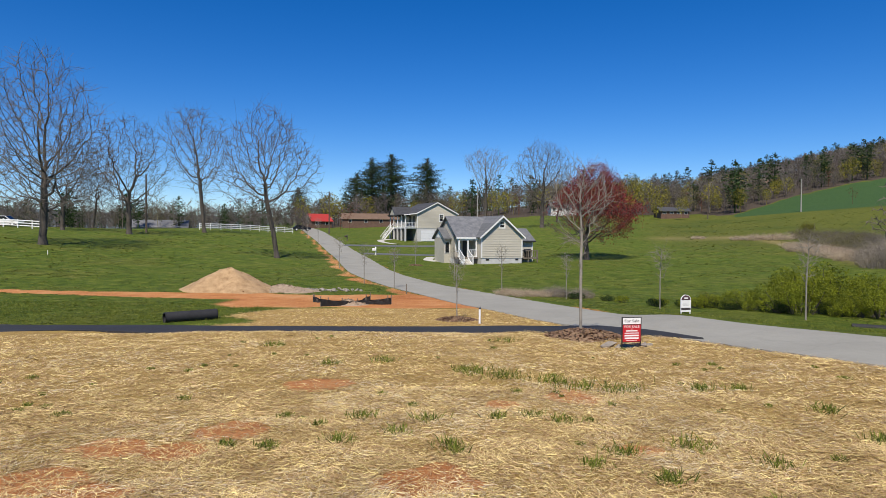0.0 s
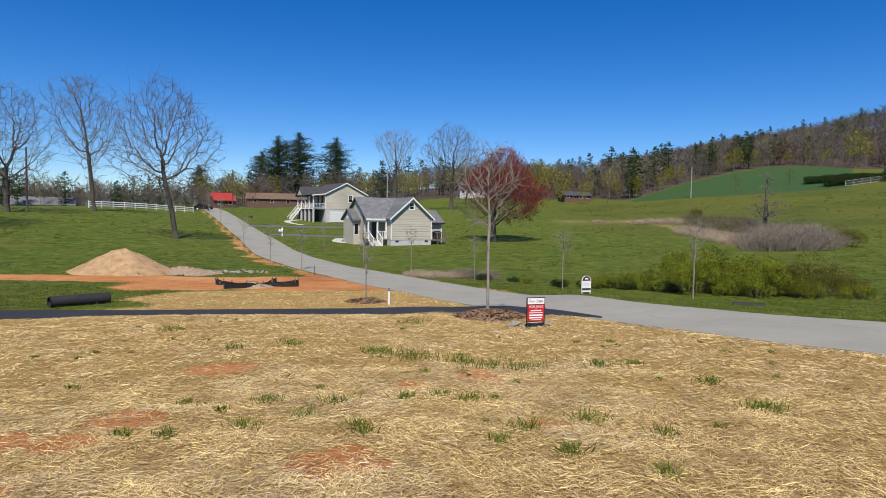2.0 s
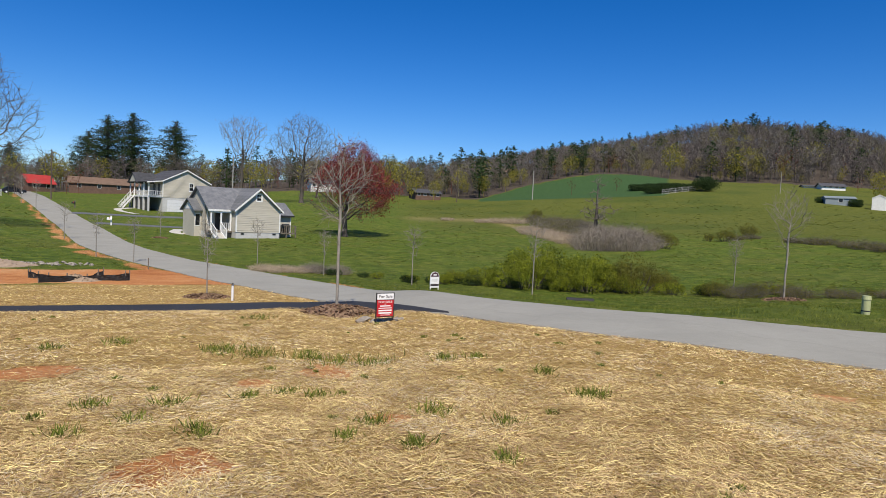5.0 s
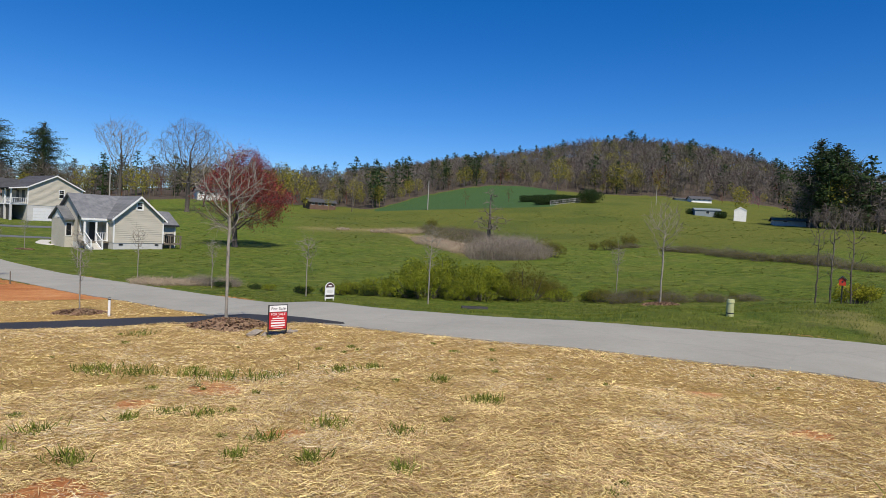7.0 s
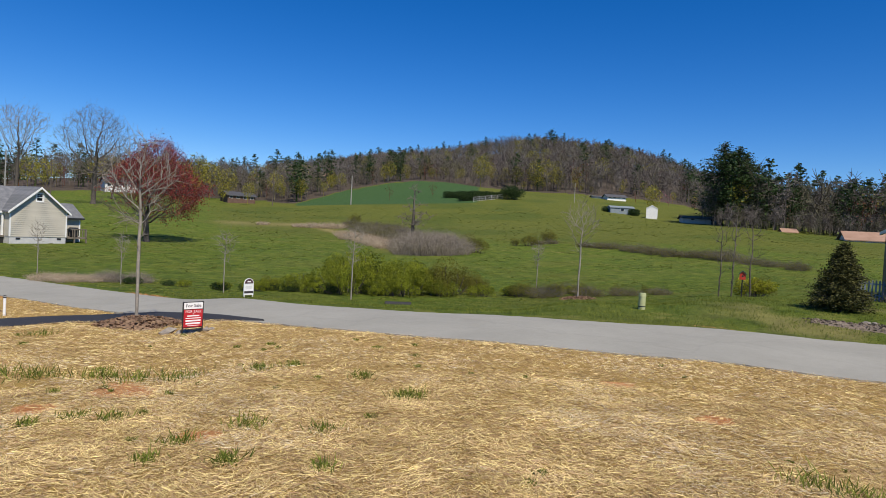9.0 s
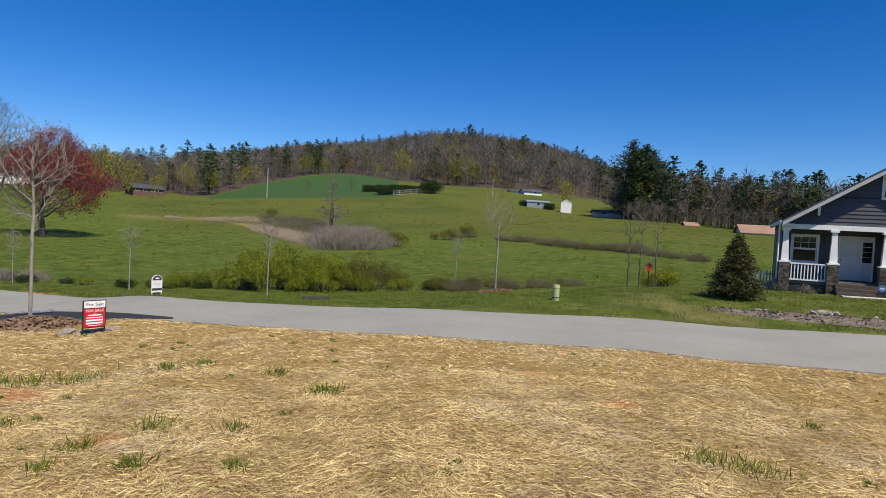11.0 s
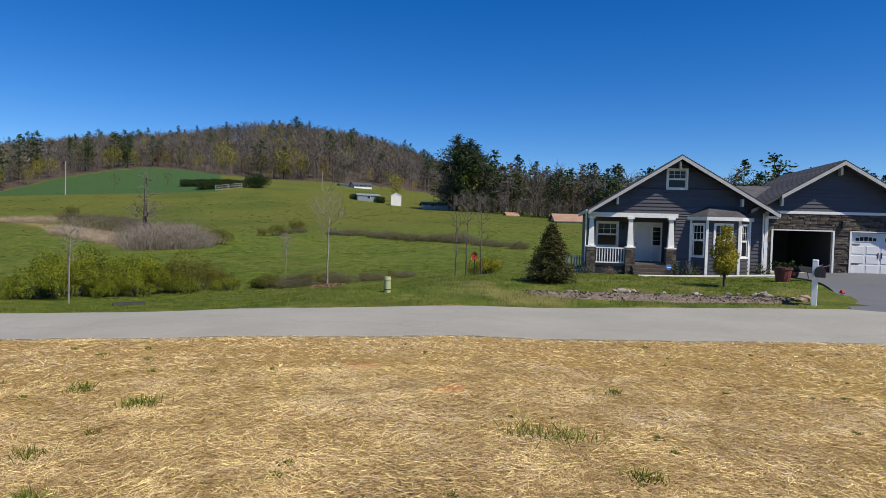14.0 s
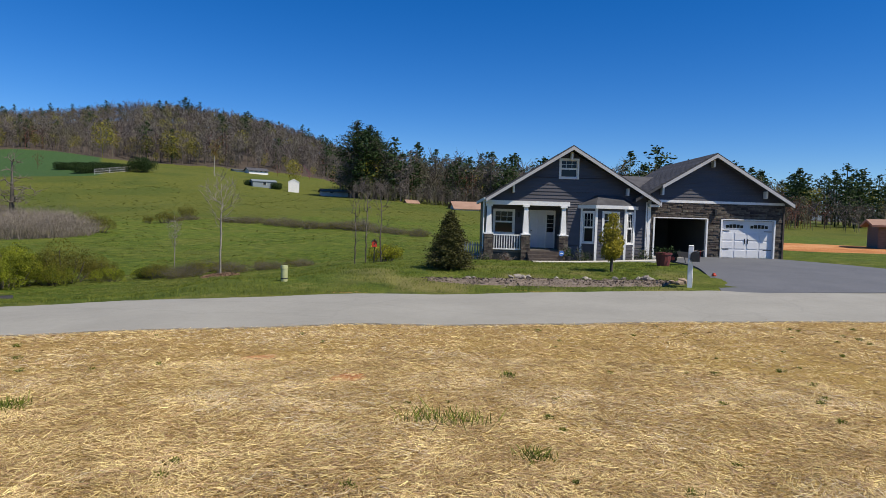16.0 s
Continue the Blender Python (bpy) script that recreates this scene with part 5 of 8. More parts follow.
def clumps(rng, centres, size, flat=1.0):
    """Leaf cards: for each centre a small bent quad of random turn. Returns vertices and quads."""
    c = np.asarray(centres, float)
    n = len(c)
    a = rng.normal(size=(n, 3))
    a /= np.linalg.norm(a, axis=1, keepdims=True)
    b = np.cross(a, rng.normal(size=(n, 3)))
    b /= np.linalg.norm(b, axis=1, keepdims=True) + 1e-9
    a[:, 2] *= flat
    s = (np.asarray(size) * rng.uniform(0.5, 1.3, n))[:, None]
    v = np.stack([c - a * s, c + b * s * 0.55, c + a * s, c - b * s * 0.55], 1).reshape(-1, 3)
    return v, np.arange(4 * n).reshape(-1, 4)


def ribbons(p0, p1, w0, w1, rng):
    """Thin flat strips from p0 to p1 (arrays) with random facing."""
    way = p1 - p0
    s = np.cross(way, rng.normal(size=way.shape))
    s /= np.linalg.norm(s, axis=1, keepdims=True) + 1e-9
    w0, w1 = np.broadcast_to(w0, len(p0))[:, None], np.broadcast_to(w1, len(p0))[:, None]
    v = np.stack([p0 - s * w0, p0 + s * w0, p1 + s * w1, p1 - s * w1], 1).reshape(-1, 3)
    return v, np.arange(4 * len(p0)).reshape(-1, 4)


# the four tall leafless trees on the hill lawn, and those behind the houses
VASE = [(0, 0.25), (0.25, 0.75), (0.6, 1.0), (0.85, 0.85), (1, 0.35)]
EGG = [(0, 0.6), (0.25, 1.0), (0.5, 0.92), (0.8, 0.6), (1, 0.15)]
DOME = [(0, 0.45), (0.3, 0.95), (0.6, 1.0), (0.85, 0.7), (1, 0.25)]
HILL = "bare trees on the hill lawn"
t1, _ = bare_tree("bare_tree", 11, 20.4, 0.36, 3.2, 14.0, EGG, "tall leafless tree with many upright limbs from a short trunk", 2400, 0.028, 0.45, 0.14, leader=0.25, group=HILL, holes=0.8)
stand(t1, -41.4, 65.5, 170)
t2, _ = bare_tree("bare_tree", 23, 17.0, 0.36, 4.2, 12.5, DOME, "leafless tree with spreading crooked limbs on the hill lawn", 1500, 0.032, 0.16, 0.26, leader=0.05, group=HILL)
stand(t2, -44.9, 90.5, 40)
t3, _ = bare_tree("bare_tree", 37, 20.4, 0.30, 5.5, 10.0, VASE, "tall narrow leafless tree on the hill crest", 1500, 0.030, 0.28, 0.20, lean=(-0.11, -0.03), shift=(-1.4, 0.0), leader=0.2, group=HILL)
stand(t3, -39.2, 104.0, 0)
t4, _ = bare_tree("bare_tree", 41, 17.0, 0.27, 4.2, 11.0, DOME, "leafless tree with a leaning dark trunk beside the lane", 1900, 0.030, 0.28, 0.18, lean=(-0.15, -0.04), shift=(-0.8, 0.0), leader=0.22, group=HILL)
stand(t4, -18.7, 71.4, 0)
again(t2, -54.4, 90.5, 200, 0.75)
again(t4, -62, 112, 150, 0.7)
vee, _ = bare_tree("bare_tree", 29, 21.0, 0.34, 8.0, 10.8, [(0, 0.15), (0.3, 0.6), (0.7, 1.0), (0.9, 0.9), (1, 0.5)], "pale leafless tree with a narrow fan of limbs", 1300, 0.030, 0.30, 0.12, leader=0.15, twig=BRAMBLE, group="bare trees behind the houses")
stand(vee, 11.06, 168.2, 10)
oak, _ = bare_tree("bare_tree", 31, 21.6, 0.50, 6.0, 17.5, DOME, "broad leafless tree with a rounded crown of dark limbs", 1900, 0.030, 0.24, 0.18, leader=0.1, group="bare trees behind the houses")
stand(oak, 25.0, 160.0, 140)
again(t4, 34, 190, 140, 0.9)
again(t3, -70, 95, 120, 0.8)

# red maple beyond the cream house
maple, tips = bare_tree("red_maple", 53, 13.0, 0.36, 2.2, 11.4, [(0, 0.55), (0.2, 0.95), (0.45, 1.0), (0.75, 0.7), (1, 0.2)], "spreading maple tree flushed with dark red spring buds", 2200, 0.032, 0.18, 0.20, shift=(1.2, 0.0), leader=0.12, twigs=3, tip=0.0009, holes=0.85)
r = np.random.RandomState(2)
pick = tips[r.randint(0, len(tips), 34000)] + r.normal(0, 0.20, (34000, 3))
keep = pick[(pick[:, 0] * 0.6 + pick[:, 2] * 0.9 + r.normal(0, 1.7, 34000)) > 5.2]
v, f = clumps(r, keep, 0.10)
part_mesh("foliage", fast_mesh("foliage", v, f, RED_BUD), maple, "dark red leaf buds")
stand(maple, 19.6, 86.2, 0)

# young street trees, leafless, some with a mulch ring
street, _ = bare_tree("young_tree", 61, 4.85, 0.040, 1.8, 1.75, [(0, 0.15), (0.35, 0.7), (0.65, 1.0), (0.85, 0.7), (1, 0.15)], "slender leafless young street tree with mottled pale bark", 230, 0.045, 0.75, 0.12, leader=0.45, bark=BARK_PALE, twig=BARK_PALE, twigs=3, twig_length=0.07, tip=0.0014, group="young street trees", holes=2.0)
stand(street, 3.68, 16.75)
sapling, _ = bare_tree("young_tree", 67, 3.0, 0.026, 1.2, 0.95, [(0, 0.2), (0.4, 0.8), (0.7, 1.0), (1, 0.25)], "thin leafless sapling planted beside the lane", 90, 0.055, 0.5, 0.14, leader=0.85, bark=BARK_PALE, twig=BARK_PALE, twigs=4, twig_length=0.09, tip=0.0021, group="young street trees", holes=2.0)
stand(sapling, 0.52, 22.9, 0, 0.8)
for k, (x, y, s) in enumerate(((-21.0, 106.4, 1.5), (-26.0, 121.2, 1.6), (-10.1, 61.8, 1.05), (-5.6, 45.1, 0.95), (-3.2, 41.8, 0.95), (-3.0, 69.8, 1.0), (0.9, 49.4, 0.9), (3.9, 41.7, 1.0), (6.6, 33.7, 0.85), (10.2, 29.6, 1.0), (15.1, 26.2, 1.2), (28.2, 26.7, 1.05))):
    again(sapling, x, y, 47 * k, s)
again(street, 24.4, 20.3, 100, 1.06)


def mulch_ring(x, y, r0, h, seed):
    """A low mound of bark chips round a trunk."""
    rr = np.random.RandomState(seed)
    n = 700
    a, d = rr.uniform(0, 2 * math.pi, n), r0 * np.sqrt(rr.uniform(0, 1, n))
    px, py = x + d * np.cos(a) * 1.0, y + d * np.sin(a)
    z0 = land_height(px, py)
    c = np.stack([px, py, z0 + h * (1 - (d / r0) ** 2) + 0.01], 1)
    v1, f1 = clumps(rr, c, 0.075, 0.5)
    rings, sides, verts, faces = 5, 28, [], []
    for i in range(rings + 1):
        for j in range(sides):
            q, t = 2 * math.pi * j / sides, i / rings
            dd = r0 * t * (1 + 0.12 * math.sin(3 * q + seed) + 0.06 * math.sin(7 * q))
            xx, yy = x + dd * math.cos(q), y + dd * math.sin(q)
            verts.append((xx, yy, float(land_height(np.array([xx]), np.array([yy]))[0]) + h * (1 - t * t) - 0.03 * t))
    for i in range(rings):
        for j in range(sides):
            faces.append((i * sides + j, i * sides + (j + 1) % sides, (i + 1) * sides + (j + 1) % sides, (i + 1) * sides + j))
    v = np.vstack([np.array(verts), v1])
    f = np.vstack([np.array(faces), f1 + len(verts)])
    ob = new("mulch_ring", fast_mesh("mulch_ring", v, f, MULCH))
    tagged(ob, "low ring of shredded brown bark mulch round a young tree", "mulch", "mulch rings", "stuff")


mulch_ring(3.7, 16.6, 1.0, 0.22, 1)
mulch_ring(0.52, 22.9, 0.75, 0.12, 2)
mulch_ring(24.4, 20.3, 0.9, 0.10, 3)
mulch_ring(-3.0, 69.8, 0.8, 0.10, 4)

# the gnarled dead tree in the pasture
dead, _ = bare_tree("dead_tree", 71, 8.8, 0.30, 2.0, 6.0, [(0, 0.8), (0.2, 1.0), (0.5, 0.55), (1, 0.2)], "gnarled half-dead tree with broken limbs in the pasture", 110, 0.045, 0.55, 0.30, leader=0.75, twigs=2, twig_length=0.06, tip=0.0040, holes=0.5)
stand(dead, 55.0, 78.2, 30)


# ---- conifers ----
def conifer_arrays(seed, height, width, clear, density=1.0, ragged=0.35, size=0.05, cone=1.0):
    """Trunk bars and needle clumps of a conifer; cone 1 is a pointed spire, 0 a broad top."""
    rr = np.random.RandomState(seed)
    bars = [((0, 0, -0.3), (0, 0, height * 0.55), width * 0.05, width * 0.03), ((0, 0, height * 0.55), (0, 0, height * 0.98), width * 0.03, width * 0.006)]
    cs = []
    n = int(46 * density)
    for i in range(n):
        t = clear + (1 - clear) * (i + rr.uniform(0, 1)) / n
        reach = (1 - (t - clear) / (1 - clear)) if cone else 1
        prof = cone * reach + (1 - cone) * math.sqrt(max(0.0, 1 - abs(2 * (t - clear) / (1 - clear) - 0.85) ** 2.2) + 0.02)
        for _ in range(3):
            a = rr.uniform(0, 2 * math.pi)
            ln = width * 0.5 * prof * rr.uniform(1 - ragged, 1 + ragged * 0.5) + 0.02 * height * 0.3
            rise = rr.uniform(-0.12, 0.30)
            p0 = np.array([0, 0, t * height])
            p1 = p0 + np.array([math.cos(a), math.sin(a), rise]) * ln
            bars.append((tuple(p0), tuple(p1), width * 0.008, width * 0.002))
            m = max(4, int(16 * ln / (width * 0.5) * density))
            u = rr.uniform(0.25, 1.05, m)[:, None]
            cs.append(p0 + (p1 - p0) * u + rr.normal(0, 0.045 * width, (m, 3)) * [1, 1, 0.55])
    cs = np.vstack(cs)
    v, f = clumps(rr, cs, size * width, 0.38)
    return bars, v, f


def conifer(name, label, category="tree", needles=None, group="", **kw):
    bars, v, f = conifer_arrays(**kw)
    ob = base(name, 0, 0, 0, 0, label, category, group)
    tv, tf = tubes(bars, 5)
    part_mesh("trunk", fast_mesh("trunk", tv, tf, BARK, True), ob)
    part_mesh("crown", fast_mesh("crown", v, f, needles or PINE), ob)
    return ob


white_pine = conifer("white_pine", "broad dark green white pine with layered ragged boughs", seed=3, height=21.5, width=13, clear=0.10, density=3.0, ragged=0.8, size=0.021, cone=0.3, group="white pines")
stand(white_pine, 156.5, 85.2, 0, 0.98)
again(white_pine, 157, 81.5, 130, 0.93)
again(white_pine, 166, 84, 70, 0.9)
tall_pine = conifer("white_pine", "tall dark green pine standing behind the houses", seed=8, height=27, width=14, clear=0.12, density=3.2, ragged=0.9, size=0.020, cone=0.12, group="white pines")
stand(tall_pine, -29.5, 262)
again(tall_pine, -21.5, 262, 80, 1.05)
again(tall_pine, -6.5, 255, 200, 0.95)
again(tall_pine, -37, 270, 140, 0.8)
again(tall_pine, -60, 262, 20, 0.6)
spruce = conifer("spruce", "small bushy spruce with bronze-green needles on the front lawn", needles=SPRUCE, seed=5, height=2.05, width=1.75, clear=0.03, density=5.5, ragged=0.38, size=0.021, cone=0.9)
stand(spruce, 22.4, 8.0, 0, 1.06)
dark_spruce = conifer("spruce", "dark cone-shaped spruce at the crest of the lawn", needles=PINE, seed=6, height=7.0, width=5.2, clear=0.02, density=2.5, ragged=0.3, size=0.035, cone=0.9)
stand(dark_spruce, -72, 98)


# ---- woodland: many trees of a few shapes, joined by kind ----
def scatter(shapes, places, rng):
    """Joins copies of shapes (vertices, quads) at rows of x, y, height."""
    vs, fs, at = [], [], 0
    for x, y, h in places:
        v, f = shapes[rng.randint(len(shapes))]
        a, s = rng.uniform(0, 2 * math.pi), h
        c, d = math.cos(a) * s, math.sin(a) * s
        w = np.stack([v[:, 0] * c - v[:, 1] * d + x, v[:, 0] * d + v[:, 1] * c + y, v[:, 2] * s], 1)
        w[:, 2] += float(ground(x, y)) - 0.2
        vs.append(w)
        fs.append(f + at)
        at += len(v)
    return np.vstack(vs), np.vstack(fs)


def far_bare(seed, twigs=60, width=0.36):
    """A leafless woodland tree, one unit tall: trunk, limbs and a rounded haze of twigs, of thin strips."""
    rr = np.random.RandomState(seed)
    low = rr.uniform(0.10, 0.26)
    top = [rr.normal(0, 0.02), rr.normal(0, 0.02), 0.8]
    p0, p1, w0, w1 = [[0, 0, 0]], [top], [0.008], [0.003]
    limbs = []
    for i in range(9):
        z, a = low + (0.72 - low) * i / 9, rr.uniform(0, 2 * math.pi)
        r = width * 0.5 * math.sqrt(max(0.05, 1 - ((z + 0.12 - 0.62) / 0.42) ** 2)) * rr.uniform(0.7, 1.05)
        e = [math.cos(a) * r, math.sin(a) * r, z + rr.uniform(0.12, 0.26)]
        p0.append([0, 0, z]), p1.append(e), w0.append(0.005), w1.append(0.002)
        limbs.append((np.array([0, 0, z]), np.array(e)))
    for i in range(twigs):
        q, e = limbs[rr.randint(9)]
        q = q + (e - q) * rr.uniform(0.3, 1.0)
        d = rr.normal(0, 1, 3) + [q[0] * 5, q[1] * 5, 0.55]
        e = q + d / np.linalg.norm(d) * rr.uniform(0.06, 0.17)
        e[2] = min(e[2], 1.0)
        p0.append(q), p1.append(e), w0.append(0.0048), w1.append(0.0016)
    return ribbons(np.array(p0), np.array(p1), np.array(w0), np.array(w1), rr)


def far_leafy(seed, n=420, width=0.33, low=0.25, size=0.026):
    """A woodland tree in young leaf, one unit tall."""
    rr = np.random.RandomState(seed)
    a, b = far_bare(seed + 50, 24, width)
    u = rr.normal(size=(n, 3))
    u /= np.linalg.norm(u, axis=1, keepdims=True)
    c = u * (rr.uniform(0.3, 1, (n, 1)) ** 0.5) * [width * 0.9, width * 0.9, (1 - low) / 2] + [0, 0, (1 + low) / 2]
    v, f = clumps(rr, c, size)
    return (np.vstack([a, v]), np.vstack([b, f + len(a)]))


def far_pine(seed, cone=0.6, width=0.42, clear=0.25):
    bars, v, f = conifer_arrays(seed, 1.0, width, clear, 0.68, 0.45, 0.058, cone)
    tv, tf = tubes([bars[0], bars[1]], 3)
    return (np.vstack([tv, v]), np.vstack([tf, f + len(tv)]))


rw = np.random.RandomState(77)
bare, leaf, pines = [], [], []
rust, pinks = [], []


def wood_at(b, d, h, pine=0.12, green=0.1, red=0.03):
    x, y = d * math.sin(radians(b)), d * math.cos(radians(b))
    k = rw.rand()
    h *= rw.uniform(0.75, 1.15)
    if k < pine:
        pines.append((x, y, h * 1.12))
    elif k < pine + green:
        leaf.append((x, y, h * 0.8))
    elif k < pine + green + red:
        rust.append((x, y, h * 0.8))
    else:
        bare.append((x, y, h))


for _ in range(850):  # behind the houses on the far hill
    b = rw.uniform(-13, 24)
    wood_at(b, rw.uniform(236, 330), rw.uniform(9, 15), 0.05, 0.09, 0.09)
for _ in range(130):  # the top of the ridge
    wood_at(rw.uniform(8, 25), rw.uniform(330, 480), 11.5, 0.09, 0.12)
for _ in range(3300):  # the wooded hill
    b = rw.uniform(22, 68)
    d = rw.uniform(float(np.interp(b, [22, 24.5, 29, 38, 42, 60], WOOD_EDGE)) + 6, 620)
    crown = rw.rand() < 0.2
    wood_at(b, 560 + rw.uniform(0, 60) if crown else d, float(np.interp(b, [22, 38, 44, 52, 60], [12, 13, 17, 19, 15])), 0.04 if crown else (0.035 if 24 < b < 38 and d < 380 else 0.02), 0.05, 0.03)
for _ in range(700):  # undergrowth along the wood's edge
    b = rw.uniform(14, 66)
    d = float(np.interp(b, [22, 24.5, 29, 38, 42, 60], WOOD_EDGE)) + rw.uniform(3, 45)
    (bare if rw.rand() < 0.85 else leaf).append((d * math.sin(radians(b)), d * math.cos(radians(b)), rw.uniform(4, 8)))
for _ in range(22):  # dark pines at the foot of the hill
    b = rw.uniform(24, 39)
    wood_at(b, float(np.interp(b, [22, 24.5, 29, 38, 42, 60], WOOD_EDGE)) + rw.uniform(5, 40), 13, 0.5, 0.1)
for _ in range(820):  # bare wood right of the big pines
    wood_at(rw.uniform(60, 92), rw.uniform(172, 260), rw.uniform(12, 17), 0.09, 0.02, 0.03)
for b, d, h in ((65.4, 205, 15), (66.2, 205, 16), (66.9, 210, 15), (69.5, 190, 15), (71, 195, 13)):
    pines.append((d * math.sin(radians(b)), d * math.cos(radians(b)), h))
for _ in range(420):  # undergrowth at the foot of the bare wood
    b, d = rw.uniform(61, 92), rw.uniform(164, 184)
    bare.append((d * math.sin(radians(b)), d * math.cos(radians(b)), rw.uniform(3.5, 7)))
for _ in range(240):  # pines behind the garage
    wood_at(rw.uniform(86, 112), rw.uniform(170, 225), rw.uniform(10.5, 14), 0.5, 0.06, 0.06)
for _ in range(110):  # low leafless thicket at their foot
    b, d = rw.uniform(93, 112), rw.uniform(135, 160)
    (bare if rw.rand() < 0.75 else rust).append((d * math.sin(radians(b)), d * math.cos(radians(b)), rw.uniform(5, 8)))
for _ in range(800):  # scrub beyond the hill crest
    b, d = rw.uniform(-48, -12), rw.uniform(150, 260)
    (bare if rw.rand() < 0.9 else pines).append((d * math.sin(radians(b)), d * math.cos(radians(b)), rw.uniform(5, 9)))
for b, d, h in ((-9.2, 205, 7), (-8.4, 208, 8), (-4.6, 205, 6), (-3.4, 212, 8), (-13.5, 205, 10), (-24, 190, 10), (-16.5, 200, 12), (-15, 205, 12), (-18, 190, 11)):
    rust.append((d * math.sin(radians(b)), d * math.cos(radians(b)), h))
for b, d, h in ((15.5, 215, 12), (17.5, 222, 13), (19, 230, 11), (4.5, 230, 12), (5.5, 220, 10), (-10.2, 240, 13), (-12.6, 236, 12), (41, 300, 16), (56, 215, 10), (12.5, 235, 12), (16.5, 240, 15), (18.6, 206, 6), (20.6, 205, 7), (14.2, 238, 14), (13.4, 226, 11)):
    leaf.append((d * math.sin(radians(b)), d * math.cos(radians(b)), h))
rust += [(117.6, 182, 5.5), (135.3, 181.5, 6.0)]
pinks += [(238, 157, 7.5), (240, 154, 6)]
rust.append((232, 165, 7))
rust.append((206, 122, 7))
leaf.append((236, 159.5, 9))
for name, rows, shapes, material, label in (
        ("woodland_bare", bare[0::3], [far_bare(s, 96) for s in range(8)], TWIGS_FAR, "dense leafless brown-grey woodland in early spring"),
        ("woodland_pale", bare[1::3], [far_bare(s + 30, 96, 0.42) for s in range(6)], TWIGS_PALE, "leafless pale grey trees in the wood"),
        ("woodland_olive", bare[2::3], [far_bare(s + 40, 96, 0.40) for s in range(6)], TWIGS_OLIVE, "leafless trees with a first olive flush in the wood"),
        ("woodland_budding", leaf, [far_leafy(s) for s in range(5)], BUD, "woodland trees in fresh yellow-green leaf"),
        ("woodland_rust", rust, [far_leafy(s + 9, 50) for s in range(4)], RUST_BUD, "woodland trees with rust-red spring buds"),
        ("woodland_pines", pines, [far_pine(s, c, w, k) for s, c, w, k in ((1, 0.2, 0.50, 0.14), (2, 0.4, 0.46, 0.10), (3, 0.1, 0.56, 0.22), (4, 0.3, 0.46, 0.14))], PINE, "dark green pines among the woodland"),
        ("blossom_trees", pinks, [far_leafy(s + 20, 90, 0.45, 0.15) for s in range(2)], PINK_BUD, "small trees in pink blossom by the farm sheds")):
    v, f = scatter(shapes, rows, rw)
    tagged(new(name, fast_mesh(name, v, f, material)), label, "trees", kind="stuff")


# ---- bushes, brambles and hedges ----
def bush(name, seed, w, d, h, leaves, size, material, label, stems=60, category="bush", group="", wood=None, thick=1.0):
    """A loose bush: arching stems rising all over its footprint, side twigs, and leaf cards in an uneven mass."""
    rr = np.random.RandomState(seed)
    ob = base(name, 0, 0, 0, 0, label, category, group)
    a, k = rr.uniform(0, 2 * math.pi, stems), np.sqrt(rr.uniform(0, 1, stems))
    foot = np.stack([np.cos(a) * k * w * 0.42, np.sin(a) * k * d * 0.42, np.full(stems, -0.1)], 1)
    lump = 0.65 + 0.5 * rr.rand(7)
    tall = h * (1.05 - 0.5 * k ** 2) * lump[(a / (2 * math.pi) * 7).astype(int) % 7] * rr.uniform(0.55, 1.05, stems)
    lean = rr.normal(0, 0.22, (stems, 2)) * h + foot[:, :2] * 0.12
    p1 = foot + np.concatenate([lean * 0.35, tall[:, None] * 0.55], 1)
    p2 = foot + np.concatenate([lean * 0.8, tall[:, None] * 0.9], 1)
    p3 = foot + np.concatenate([lean * 1.5 + rr.normal(0, 0.08, (stems, 2)) * h, tall[:, None] * rr.uniform(0.85, 1.08, (stems, 1))], 1)
    t0, t1 = (0.006 + 0.003 * h) * thick, 0.0028 * thick
    arcs = [ribbons(foot, p1, t0, t0 * 0.8, rr), ribbons(p1, p2, t0 * 0.8, t0 * 0.55, rr), ribbons(p2, p3, t0 * 0.55, t1, rr)]
    i = rr.randint(0, stems, stems * 3)
    q = p1[i] + (p3[i] - p1[i]) * rr.uniform(0, 0.95, (len(i), 1))
    arcs.append(ribbons(q, q + rr.normal(0, 0.16, (len(i), 3)) * h + [0, 0, 0.07 * h], t0 * 0.4, t1 * 0.7, rr))
    v = np.vstack([x[0] for x in arcs])
    f, at = [], 0
    for x in arcs:
        f.append(x[1] + at)
        at += len(x[0])
    tagged(part_mesh("brushwood", fast_mesh("brushwood", v, np.vstack(f), wood or BRAMBLE), ob), kind="stuff")
    i = rr.randint(0, stems, leaves)
    c = p1[i] + (p3[i] - p1[i]) * rr.uniform(-0.5, 1.08, (leaves, 1)) + rr.normal(0, 0.07, (leaves, 3)) * h
    c[:, 2] = np.maximum(c[:, 2], 0.02)
    v, f = clumps(rr, c, size)
    part_mesh("foliage", fast_mesh("foliage", v, f, material), ob)
    return ob


